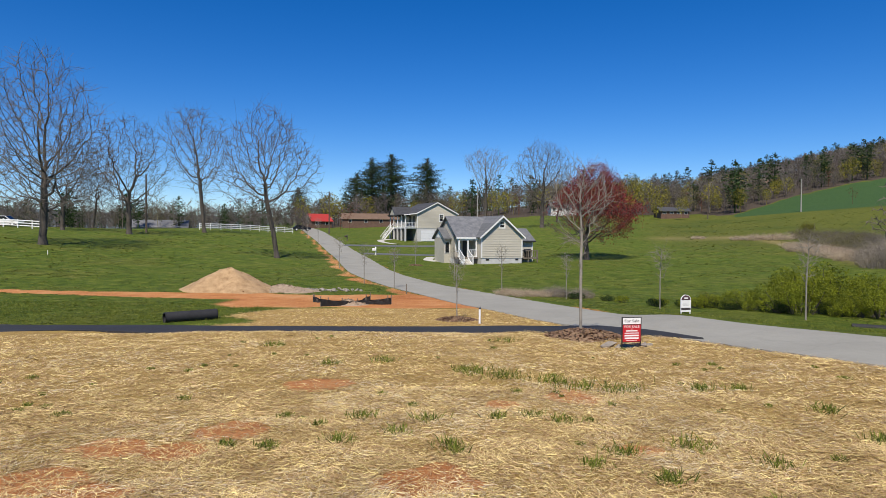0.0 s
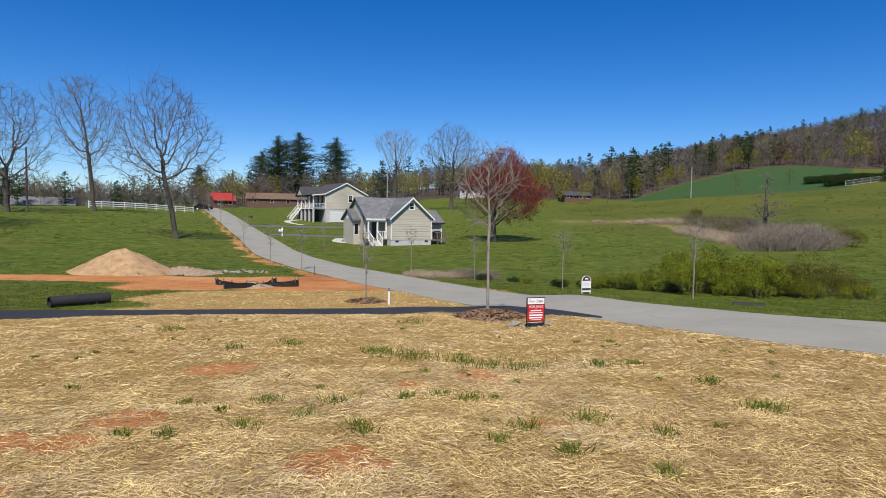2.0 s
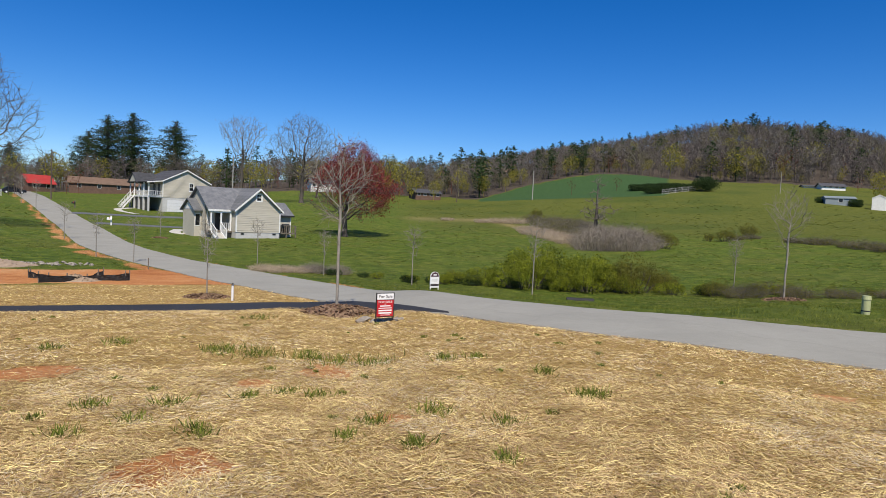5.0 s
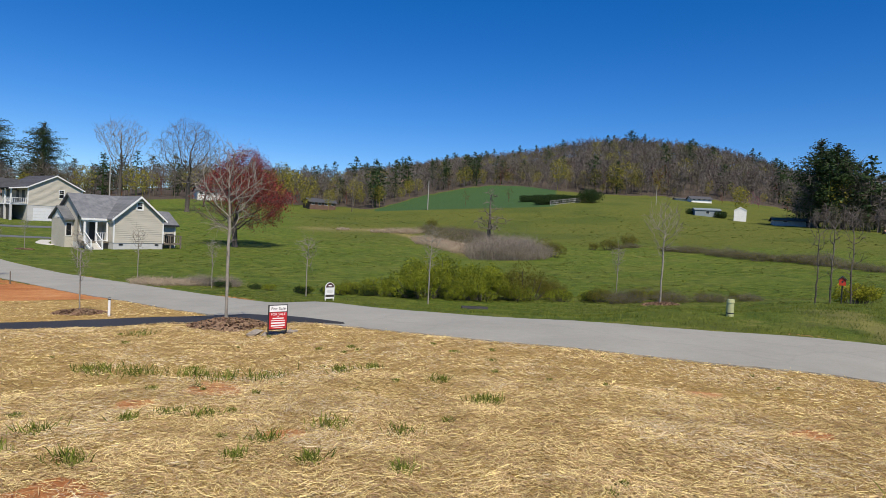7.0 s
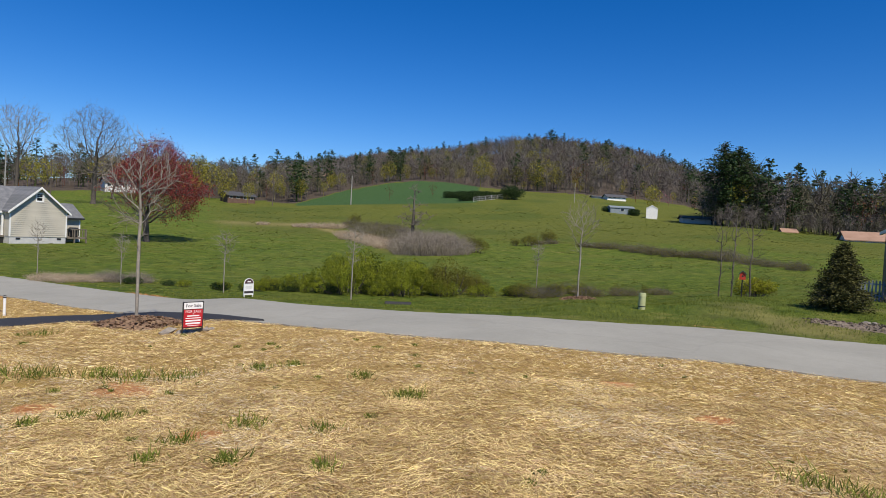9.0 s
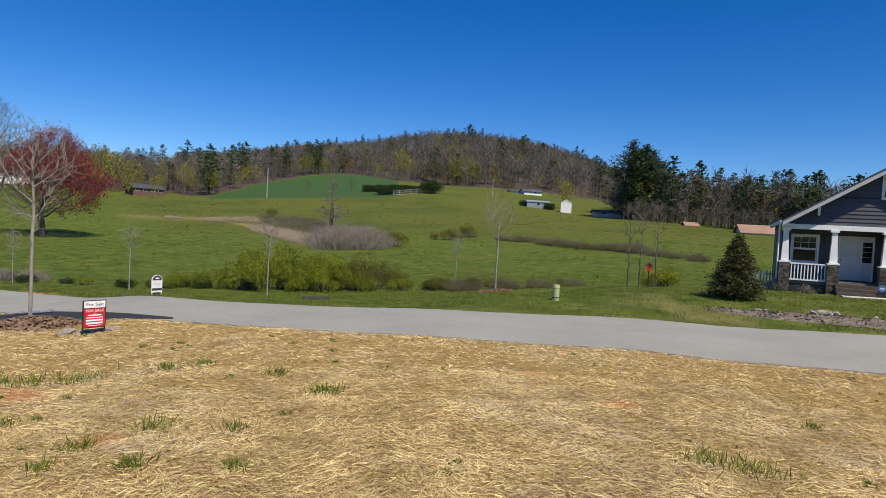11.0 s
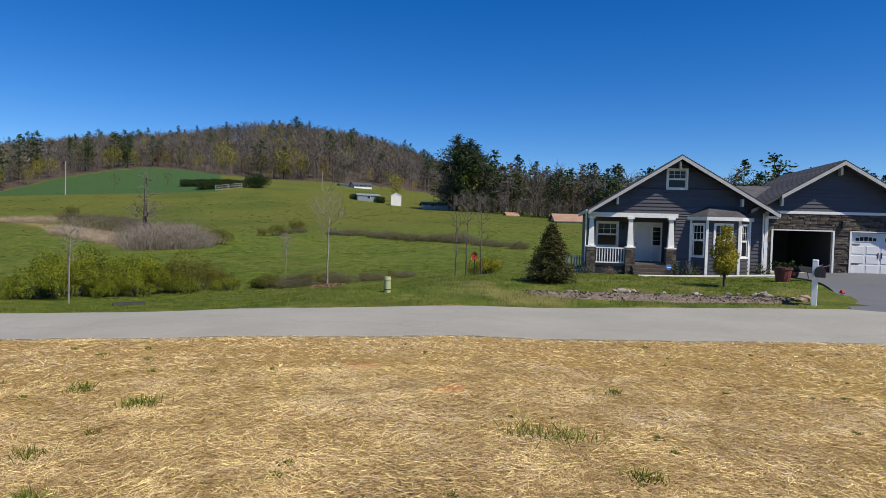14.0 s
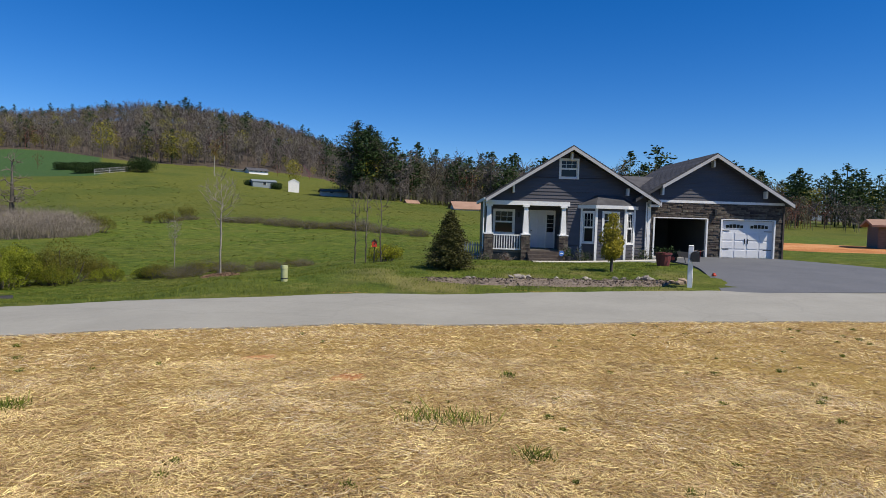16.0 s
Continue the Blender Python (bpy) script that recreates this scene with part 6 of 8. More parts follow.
def lump_bush(name, seed, lumps, leaves, size, material, label, category="bush", group="", trunk=0.0, squash=0.85):
    """A dense leafy bush: a mass of overlapping leaf lumps (x, y, z, radius) over a few stems."""
    rr = np.random.RandomState(seed)
    ob = base(name, 0, 0, 0, 0, label, category, group)
    q = np.array(lumps, float)
    foot = q[:, :3] * [0.5, 0.5, 0] + [0, 0, -0.1] if not trunk else q[:, :3] * 0 + [0, 0, trunk]
    bars = [(tuple(a), tuple(b), 0.03 + 0.02 * trunk, 0.012) for a, b in zip(foot, q[:, :3])]
    if trunk:
        bars.append(((0, 0, -0.1), (0, 0, trunk + 0.05), 0.06, 0.05))
    v, f = tubes(bars, 5)
    tagged(part_mesh("brushwood", fast_mesh("brushwood", v, f, BARK), ob), kind="stuff")
    i = rr.choice(len(q), leaves, p=q[:, 3] ** 2 / (q[:, 3] ** 2).sum())
    d = rr.normal(size=(leaves, 3))
    d /= np.linalg.norm(d, axis=1, keepdims=True)
    r = q[i, 3] * (1.08 - 0.42 * rr.uniform(0, 1, leaves) ** 1.6 + 0.12 * np.sin(d[:, 0] * 7 + i) * np.sin(d[:, 1] * 6 + 2 * i))
    c = q[i, :3] + d * r[:, None] * [1, 1, squash]
    c[:, 2] = np.maximum(c[:, 2], 0.03)
    v, f = clumps(rr, c, size)
    part_mesh("foliage", fast_mesh("foliage", v, f, material), ob)
    return ob


def thicket(seed, n, w, d, h, r):
    """Lumps of a rounded thicket."""
    rr = np.random.RandomState(seed)
    rows = []
    for _ in range(n):
        a, k = rr.uniform(0, 2 * math.pi), math.sqrt(rr.uniform(0, 1))
        rows.append((math.cos(a) * k * w / 2, math.sin(a) * k * d / 2, h * rr.uniform(0.25, 0.75) * (1.1 - 0.5 * k), r * rr.uniform(0.6, 1.15)))
    return rows


green_bush = lump_bush("bush", 1, thicket(5, 26, 3.6, 2.8, 2.1, 0.44), 15000, 0.032, BUSH, "thick green bramble bush along the ditch", group="ditch bushes")
dark_bush = lump_bush("bush", 2, thicket(6, 14, 2.2, 1.9, 1.1, 0.4), 6000, 0.034, HEDGE, "low dark green shrub along the ditch", group="ditch shrubs")
olive_bush = lump_bush("bush", 3, thicket(7, 18, 2.4, 2.4, 2.3, 0.5), 9000, 0.03, OLIVE, "olive-green budding shrub along the ditch", group="ditch bushes")
grey_bramble = bush("bramble_thicket", 4, 6.0, 5.0, 2.1, 500, 0.04, OLIVE, "leafless grey-brown bramble thicket in the pasture", 800, "bramble", "pasture brambles")
reeds = bush("dry_reeds", 5, 5.5, 4.0, 1.2, 700, 0.05, REED, "patch of pale dry reeds and weeds in the pasture", 800, "reeds", "dry reed patches", REED)
field_shrub = bush("shrub", 6, 5.5, 4.0, 1.9, 3600, 0.055, OLIVE, "half-leafless brown and olive shrub along the field edge", 420, "shrub", "field-edge shrubs", TWIGS)

stand(green_bush, 16.6, 29.4, 0, 1.1)
for k, (x, y, s) in enumerate(((19.4, 27.8, 1.0), (20.9, 26.8, 0.6), (18.2, 30.4, 1.4), (14.6, 30.6, 0.62), (20.6, 29.0, 1.15), (22.6, 25.4, 0.42), (13.2, 31.4, 0.42), (24.4, 25.0, 0.36), (17.9, 28.0, 0.55), (10.8, 31.4, 0.26), (27.6, 23.6, 0.3), (12.2, 31.0, 0.34), (9.2, 32.4, 0.22))):
    again(green_bush, x, y, 61 * k, s)
stand(dark_bush, 10.6, 31.2, 0, 0.42)
for k, (x, y, s) in enumerate(((12.2, 31.8, 0.4), (7.2, 34.0, 0.4), (14.0, 30.6, 0.5), (15.6, 29.6, 0.6), (17.9, 28.4, 0.7), (24.6, 24.9, 0.6), (8.6, 32.9, 0.3), (13.2, 31.4, 0.45))):
    again(dark_bush, x, y, 83 * k, s)
stand(olive_bush, 21.6, 27.0, 0, 1.12)
for k, (x, y, s) in enumerate(((23.4, 26.6, 0.62), (24.4, 28.5, 0.7), (29.1, 13.8, 0.5), (66.2, 64.6, 1.0), (73.0, 67.4, 1.15), (64.6, 66.0, 0.6), (51.8, 60.0, 1.25), (53.0, 62.5, 1.1), (69.5, 120.5, 1.1), (25.6, 22.8, 0.42), (26.9, 22.4, 0.36), (24.2, 24.0, 0.5), (28.6, 21.2, 0.3), (30.2, 20.4, 0.26), (13.4, 31.9, 0.4), (21.0, 30.5, 0.8))):
    again(olive_bush, x, y, 45 * k, s)
stand(grey_bramble, 42.4, 59.4, 0, 1.15)
for k, (x, y, s) in enumerate(((44.8, 58.6, 1.1), (47.6, 59.6, 1.2), (46.0, 63.0, 1.3), (49.6, 63.6, 1.25), (48.0, 67.5, 1.2), (52.0, 68.0, 1.1), (43.6, 63.4, 0.9), (57.0, 82.0, 0.9), (6.4, 35.4, 0.3), (7.6, 34.8, 0.28))):
    again(grey_bramble, x, y, 37 * k, s)
stand(reeds, 55.0, 110, 0, 1.0)
for k, (x, y, s) in enumerate(((57.5, 107.5, 1.1), (52.6, 112.5, 0.7), (47.5, 84, 1.0), (47.8, 80, 1.1), (46.6, 76, 1.1), (46.0, 72, 1.1), (45.2, 69, 1.0), (48, 119, 0.6), (4.7, 35.6, 0.4), (5.7, 35.4, 0.36), (6.6, 36.4, 0.3), (3.9, 36.4, 0.4), (50.5, 90, 0.9))):
    again(reeds, x, y, 29 * k, s)
stand(field_shrub, 69.4, 66.0, 0, 0.5)
for k, (x, y, s) in enumerate(((72.4, 66, 0.5), (72, 59.3, 0.55), (72.6, 57, 0.6), (72.8, 55.4, 0.7), (72, 52, 0.6), (71.2, 49.2, 0.8), (70, 46, 0.7), (68.6, 43.1, 0.7), (68.4, 40.5, 0.6), (68.3, 38.4, 0.7), (67.5, 36.5, 0.8), (66.4, 35, 0.8), (64.5, 31.5, 0.6), (63.5, 29, 0.5), (62, 26, 0.6), (26.6, 21.4, 0.40), (28.4, 20.4, 0.34), (24.6, 22.6, 0.42), (30, 19.4, 0.28), (28.0, 24.0, 0.42), (25.4, 23.4, 0.40), (62, 108, 1.1), (64, 103, 1.0), (59, 99, 1.2), (56.6, 94, 1.25), (61, 94, 1.2), (54.5, 88, 1.2), (58.6, 88, 1.2), (56, 83, 1.1), (52.8, 83.5, 1.1), (52.0, 78, 1.0), (65.5, 98, 0.9))):
    again(field_shrub, x, y, 53 * k, s)

# clipped hedge round the hilltop garden
hedge_plant = lump_bush("clipped_hedge", 7, [(x * 1.1 - 3.3, y * 1.3 - 1.3, z * 1.0 + 0.7, 1.05) for x in range(7) for y in range(3) for z in range(2)], 7000, 0.14, HEDGE, "clipped dark evergreen hedge on the hilltop", "hedge", "hilltop hedges")
stand(hedge_plant, 140.5, 176, -30, 0.85)
for k, (x, y, s, a) in enumerate(((144.5, 173.5, 0.85, -30), (148.5, 171, 0.85, -30), (137.0, 163.5, 0.95, -12), (142.5, 163.2, 0.95, -8), (147.5, 163.4, 0.9, -5), (160.5, 114.5, 0.7, 40), (158, 122.5, 0.4, 10), (164, 126, 0.6, 80))):
    again(hedge_plant, x, y, a, s)
round_shrub = lump_bush("shrub", 17, thicket(18, 30, 6.0, 6.0, 5.0, 1.5), 9000, 0.13, HEDGE, "large round dark evergreen shrub beside the hedge", "shrub")
stand(round_shrub, 151.0, 157.5, 0, 1.15)


def wire_fence(x0, y0, x1, y1, hgt, label):
    """A grey wire fence: posts, rails and many thin uprights."""
    s = base("wire_fence", 0, 0, 0, 0, label, "fence")
    n = max(2, int(math.hypot(x1 - x0, y1 - y0) / 2.5))
    spot = lambda t: (x0 + (x1 - x0) * t, y0 + (y1 - y0) * t, float(land_height(np.array([x0 + (x1 - x0) * t]), np.array([y0 + (y1 - y0) * t]))[0]))
    bars = []
    for i in range(n + 1):
        x, y, z = spot(i / n)
        part("post", cyl(0.05, 0.05, (x, y, z - 0.3), (x, y, z + hgt), 6), FOUNDATION, s)
        if i:
            px, py, pz = spot((i - 1) / n)
            for h in (0.08, hgt * 0.5, hgt - 0.04):
                bars.append(((px, py, pz + h), (x, y, z + h), 0.03, 0.03))
            for k in range(1, 10):
                q = spot((i - 1 + k / 10) / n)
                bars.append(((q[0], q[1], q[2]), (q[0], q[1], q[2] + hgt), 0.012, 0.012))
    v, f = tubes(bars, 4)
    tagged(part_mesh("mesh", fast_mesh("mesh", v, f, FOUNDATION), s), kind="stuff")


wire_fence(135.6, 159.0, 150.0, 160.5, 1.5, "grey wire fence round the hilltop garden")

# shrubs round the grey house
yellow_shrub = lump_bush("shrub", 8, [(0.0, 0.0, 0.75, 0.34), (0.22, 0.1, 0.62, 0.3), (-0.24, -0.05, 0.8, 0.3), (0.05, 0.1, 1.15, 0.36), (0.2, -0.1, 1.05, 0.28), (-0.12, 0.0, 1.5, 0.28), (0.06, 0.0, 1.85, 0.2), (0.42, 0.0, 0.6, 0.24)], 6500, 0.034, leafy("yellow_green_shrub_leaves", (0.085, 0.095, 0.010), (0.480, 0.400, 0.040)), "upright yellow-green shrub on the front lawn", "shrub", trunk=0.3)
stand(yellow_shrub, 25.1, 2.35, 0, 1.12)
forsythia = lump_bush("shrub", 9, thicket(8, 9, 1.5, 1.2, 1.2, 0.36), 3000, 0.042, leafy("forsythia", (0.120, 0.135, 0.012), (0.400, 0.400, 0.034), 0.4), "yellow flowering shrub at the lawn's edge", "shrub")
stand(forsythia, 28.6, 13.7)
clump, _ = bare_tree("multi_stem_tree", 91, 3.7, 0.035, 0.3, 1.0, [(0, 0.3), (0.5, 0.8), (1, 1.0)], "clump of thin leafless stems at the lawn's edge", 80, 0.06, 0.6, 0.12, leader=0.1, twigs=2, twig_length=0.08, tip=0.0026, holes=2.0)
stand(clump, 26.9, 13.9)
again(clump, 27.3, 13.3, 90, 1.0)
again(clump, 26.6, 14.3, 200, 0.9)

# distant ridges; the blue of the hazy air is painted into their colour
RIDGE = surface("hazed_hills", (0.070, 0.095, 0.110), (0.100, 0.128, 0.140), 0.002, 1.0, bump=0)


def ridge(b0, b1, d, height, seed):
    rr = np.random.RandomState(seed)
    bs = np.linspace(b0, b1, 90)
    h = sum(np.sin(np.radians(bs) * k + rr.uniform(0, 6)) / k for k in (7, 13, 29, 61)) * 0.35 + 0.8
    h = np.maximum(h, 0.1) * height * np.sin(np.linspace(0.05, math.pi - 0.05, 90)) ** 0.4
    vs, fs = [], []
    for b, z in zip(bs, h):
        s, c = math.sin(radians(b)), math.cos(radians(b))
        vs += [(s * (d - 300), c * (d - 300), -40), (s * d, c * d, z), (s * (d + 300), c * (d + 300), -40)]
    for i in range(89):
        fs += [(3 * i, 3 * i + 3, 3 * i + 4, 3 * i + 1), (3 * i + 1, 3 * i + 4, 3 * i + 5, 3 * i + 2)]
    tagged(new("backdrop", mesh_of("backdrop", vs, fs, RIDGE, True)), "far mountain ridge on the horizon, tinted blue-grey for haze", "mountains", kind="structure")


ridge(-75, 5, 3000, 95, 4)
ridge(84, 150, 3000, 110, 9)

# ---- straw, weeds and lawn blades ----
STRAW = surface("loose_straw", (0.260, 0.165, 0.062), (0.850, 0.640, 0.315), 1.5, 0.75, bump=0, spread=0.95, island=True)
STRAW_PALE = surface("bleached_straw", (0.420, 0.335, 0.210), (0.800, 0.690, 0.500), 1.5, 0.7, bump=0, spread=0.5, island=True)
rs = np.random.RandomState(31)


def lying(n, d0, d1, b0, b1, length, width, tilt, power=1.0, patch=0.0):
    """Strips strewn on the yard between two ranges and bearings, lying roughly one way from patch to patch."""
    d = d0 + (d1 - d0) * rs.uniform(0, 1, n) ** power
    b = np.radians(rs.uniform(b0, b1, n))
    x, y = d * np.sin(b), d * np.cos(b)
    c = cover(x, y)
    ok = c[:, 0] - c[:, 1] * 0.72 > rs.uniform(0.1, 0.75, n)
    if patch:
        ok &= smooth_noise(x, y, 1.1, 61) * 0.6 + smooth_noise(x, y, 0.4, 62) * 0.4 > rs.uniform(patch, patch + 0.25, n)
    x, y = x[ok], y[ok]
    n = len(x)
    a = smooth_noise(x, y, 0.45, 63) * 7.0 + rs.normal(0, 1.25, n)
    ln = length * rs.uniform(0.3, 1.25, n)
    e = rs.normal(0, tilt, n)
    c = np.stack([x, y, land_height(x, y) + rs.uniform(0.003, 0.03, n)], 1)
    h = np.stack([np.cos(a) * ln / 2, np.sin(a) * ln / 2, np.abs(e) * ln / 2], 1)
    s = np.stack([-np.sin(a), np.cos(a), rs.normal(0, 0.5, n)], 1) * (width * rs.uniform(0.5, 1.4, n))[:, None]
    v = np.stack([c - h * [1, 1, 0.2] - s, c - h * [1, 1, 0.2] + s, c + h + s, c + h - s], 1).reshape(-1, 3)
    return v, np.arange(4 * n).reshape(-1, 4)


def strewn(name, pieces, material, label):
    v, f, at = np.vstack([p[0] for p in pieces]), [], 0
    for p in pieces:
        f.append(p[1] + at)
        at += len(p[0])
    tagged(new(name, fast_mesh(name, v, np.vstack(f), material)), label, "straw", kind="stuff")


strewn("straw", [lying(16000, 0.3, 3.6, -180, 180, 0.10, 0.0016, 0.2, 0.6), lying(270000, 3.4, 9.0, -37, 107, 0.080, 0.0015, 0.3), lying(200000, 8.5, 19, -37, 107, 0.090, 0.0024, 0.3, 0.8), lying(26000, 18.5, 27.5, -22, 14, 0.10, 0.0035, 0.2)], STRAW, "loose golden straw mulch strewn over clay")
strewn("straw_bleached", [lying(80000, 3.4, 9.5, -37, 107, 0.085, 0.0015, 0.25, 1.0, 0.42), lying(50000, 9.0, 17, -37, 107, 0.085, 0.0022, 0.25, 0.8, 0.42)], STRAW_PALE, "bleached pale straw lying in matted patches")


def blades(centres, per, spread, height, width, material, name, label):
    """Upright grass blades round centres, joined."""
    c = np.repeat(np.asarray(centres, float), per, 0)
    n = len(c)
    k = np.repeat(np.asarray(centres, float)[:, 2], per)
    x, y = c[:, 0] + rs.normal(0, spread, n) * k, c[:, 1] + rs.normal(0, spread, n) * k
    z = land_height(x, y)
    p0 = np.stack([x, y, z - 0.01], 1)
    h = height * rs.uniform(0.4, 1.2, n) * np.sqrt(k)
    p1 = p0 + np.stack([rs.normal(0, 0.45, n) * h, rs.normal(0, 0.45, n) * h, h], 1)
    v, f = ribbons(p0, p1, width, width * 0.25, rs)
    tagged(new(name, fast_mesh(name, v, f, material)), label, "grass", kind="stuff")


tufts = [(0.72, 10.2, 2.6), (1.0, 9.8, 2.0), (0.4, 10.6, 1.8), (2.29, 5.8, 1.2), (2.06, 9.2, 2.4), (2.5, 8.9, 2.0), (1.7, 9.6, 1.6), (-0.89, 7.0, 1.1), (-0.16, 6.86, 1.2), (-0.47, 6.38, 0.9), (-1.64, 5.87, 0.7)]
tufts += [(-0.99, 6.06, 0.9), (-2.03, 5.91, 0.6), (1.65, 5.73, 1.0), (1.03, 7.23, 0.9), (0.63, 7.07, 0.8), (1.35, 7.03, 1.0), (2.83, 5.25, 0.9), (1.76, 4.81, 0.6), (4.09, 8.62, 1.0), (0.12, 5.71, 0.6), (-1.97, 11.13, 1.3), (-1.06, 11.52, 1.4)]
tufts += [(1.48, 15.3, 2.0), (-3.78, 13.93, 1.5), (1.3, 5.34, 0.7), (3.59, 8.71, 1.2), (4.47, 7.33, 1.1), (0.09, 5.88, 0.9), (1.78, 4.86, 0.8), (2.31, 4.25, 0.6), (4.4, 6.02, 1.2), (5.51, 2.05, 1.6), (5.53, 1.7, 1.5), (4.79, 0.85, 0.8), (7.58, 1.79, 0.6), (4.36, 6.15, 1.0)]
for _ in range(170):
    b, d = rs.uniform(-36, 106), rs.uniform(3.8, 16)
    x, y = d * math.sin(radians(b)), d * math.cos(radians(b))
    if cover(np.array([x]), np.array([y]))[0, 0] > 0.6 and (smooth_noise(x, y, 4.5, 21) > 0.5 or rs.rand() < 0.25):
        tufts.append((x, y, rs.uniform(0.12, 0.48) * (1.0 if b < 45 else 0.6)))
blades(tufts, 96, 0.080, 0.095, 0.0070, WEED, "weed_tufts", "small green weed tufts pushing through the straw")
TURF = leafy("pasture_tufts", (0.070, 0.096, 0.012), (0.190, 0.205, 0.034), 0.3)


def turf(name, n, d0, d1, b0, b1, label, per=5):
    """Low grass cushions of uneven size strewn over a stretch of pasture."""
    d, b = d0 * (d1 / d0) ** rs.uniform(0, 1, n), np.radians(rs.uniform(b0, b1, n))
    x, y = d * np.sin(b), d * np.cos(b)
    o, hw = road_offset(x, y)
    k = cover(x, y)
    ok = (np.abs(o) > hw + 0.5) & (k[:, [0, 1, 3, 4]].max(1) < 0.3) & (smooth_noise(x, y, 7, 31) + 0.5 * smooth_noise(x, y, 1.7, 32) > rs.uniform(0.3, 1.1, n))
    x, y, d = np.repeat(x[ok], per), np.repeat(y[ok], per), np.repeat(d[ok], per)
    x, y = x + rs.normal(0, 0.12, len(x)), y + rs.normal(0, 0.12, len(y))
    s = 0.05 + 0.0016 * d
    z = land_height(x, y) + 0.03
    v, f = clumps(rs, np.stack([x, y, z], 1), s)
    v[:, 2] = np.repeat(z, 4) + (v[:, 2] - np.repeat(z, 4)) * 0.12  # trodden nearly flat
    tagged(new(name, fast_mesh(name, v, f, TURF)), label, "grass", kind="stuff")


turf("pasture_grass", 20000, 22, 190, 10, 88, "uneven tufts of spring grass in the pasture")
turf("hillside_grass", 9000, 24, 120, -40, 10, "uneven tufts of spring grass on the hillside lawns")
lawn = []
for _ in range(5200):
    b, d = rs.uniform(14, 104), rs.uniform(17.5, 31)
    x, y = d * math.sin(radians(b)), d * math.cos(radians(b))
    o, hw = road_offset([x], [y])
    if o[0] > hw[0] + 0.15 and not (b > 90.5 and d > 20):
        lawn.append((x, y, 1.0))
for _ in range(2200):
    lawn.append((rs.uniform(-22, -7), rs.uniform(21.1, 29), 1.0))
lawn = [q for q in lawn if cover(np.array([q[0]]), np.array([q[1]]))[0, :2].max() < 0.4]
blades(lawn, 9, 0.14, 0.09, 0.006, LAWN, "lawn_grass", "short spring lawn grass along the verge")

# ---- things by the lane ----
def on_land(x, y):
    return float(land_height(np.array([x]), np.array([y]))[0])


RED_SIGN = surface("red_sign_face", (0.430, 0.012, 0.020), (0.500, 0.020, 0.028), 3, 0.45, bump=0)
SIGN_WHITE = surface("white_sign_face", (0.74, 0.74, 0.74), (0.82, 0.82, 0.82), 3, 0.45, bump=0)
SIGN_DARK = surface("dark_sign_print", (0.03, 0.025, 0.03), (0.06, 0.05, 0.055), 3, 0.5, bump=0)
MAROON = surface("maroon_sign_print", (0.05, 0.022, 0.03), (0.09, 0.04, 0.05), 3, 0.5, bump=0)
ROCK = surface("fieldstone", (0.130, 0.112, 0.095), (0.400, 0.360, 0.310), 6, 0.9, bump=0.4, spread=0.5)
SAND = surface("sandy_soil", (0.230, 0.140, 0.068), (0.480, 0.330, 0.180), 2.5, 0.95, bump=0.6, grain=18)
GRAVEL = surface("grey_gravel", (0.210, 0.150, 0.100), (0.400, 0.310, 0.225), 5, 0.95, bump=0.6, grain=25)
PLASTIC = surface("black_plastic", (0.010, 0.010, 0.012), (0.028, 0.028, 0.032), 4, 0.8, bump=0.05)
FABRIC = surface("black_silt_fabric", (0.008, 0.008, 0.009), (0.022, 0.020, 0.019), 6, 0.75, bump=0.2)
PEDESTAL = surface("pale_olive_plastic", (0.330, 0.350, 0.170), (0.430, 0.450, 0.240), 6, 0.6, bump=0.02)
TERRACOTTA = surface("dark_red_pot", (0.110, 0.022, 0.024), (0.180, 0.040, 0.040), 6, 0.6, bump=0.05)
BLUE_SIGN = surface("blue_sign_face", (0.05, 0.14, 0.42), (0.07, 0.18, 0.50), 4, 0.5, bump=0)
RED_PAINT = surface("red_paint", (0.42, 0.03, 0.015), (0.55, 0.05, 0.02), 4, 0.5, bump=0)
CAR_DARK = surface("dark_car_paint", (0.012, 0.013, 0.018), (0.02, 0.02, 0.028), 2, 0.25, bump=0)
CAR_WHITE = surface("white_car_paint", (0.68, 0.68, 0.68), (0.76, 0.76, 0.76), 2, 0.25, bump=0)
RUBBER = surface("tyre_rubber", (0.012, 0.012, 0.012), (0.025, 0.025, 0.025), 6, 0.8, bump=0)
POLE_WOOD = surface("weathered_pole", (0.060, 0.045, 0.034), (0.150, 0.120, 0.095), 3, 0.9, bump=0.2, stretch=(1, 1, 0.1))
POLE_PALE = surface("pale_pole", (0.230, 0.220, 0.200), (0.340, 0.330, 0.310), 3, 0.8, bump=0.1)


def lettering(name, words, size, x, z, y, material, parent, width):
    """Raised letters centred at x, z on a face that looks along -y, fitted to a width."""
    cu = bpy.data.curves.new(name, "FONT")
    cu.body, cu.size, cu.align_x, cu.align_y, cu.extrude = words, size, "CENTER", "CENTER", 0.0015
    tmp = bpy.data.objects.new(name, cu)
    scene.collection.objects.link(tmp)
    dg = bpy.context.evaluated_depsgraph_get()
    me = bpy.data.meshes.new_from_object(tmp.evaluated_get(dg))
    bpy.data.objects.remove(tmp)
    me.materials.clear()
    me.materials.append(material)
    xs = [v.co.x for v in me.vertices]
    k = width / (max(xs) - min(xs))
    me.transform(Matrix.Translation((x, y, z)) @ Matrix.Rotation(math.pi / 2, 4, "X") @ Matrix.Diagonal((k, 1, 1, 1)))
    return part_mesh(name, me, parent)


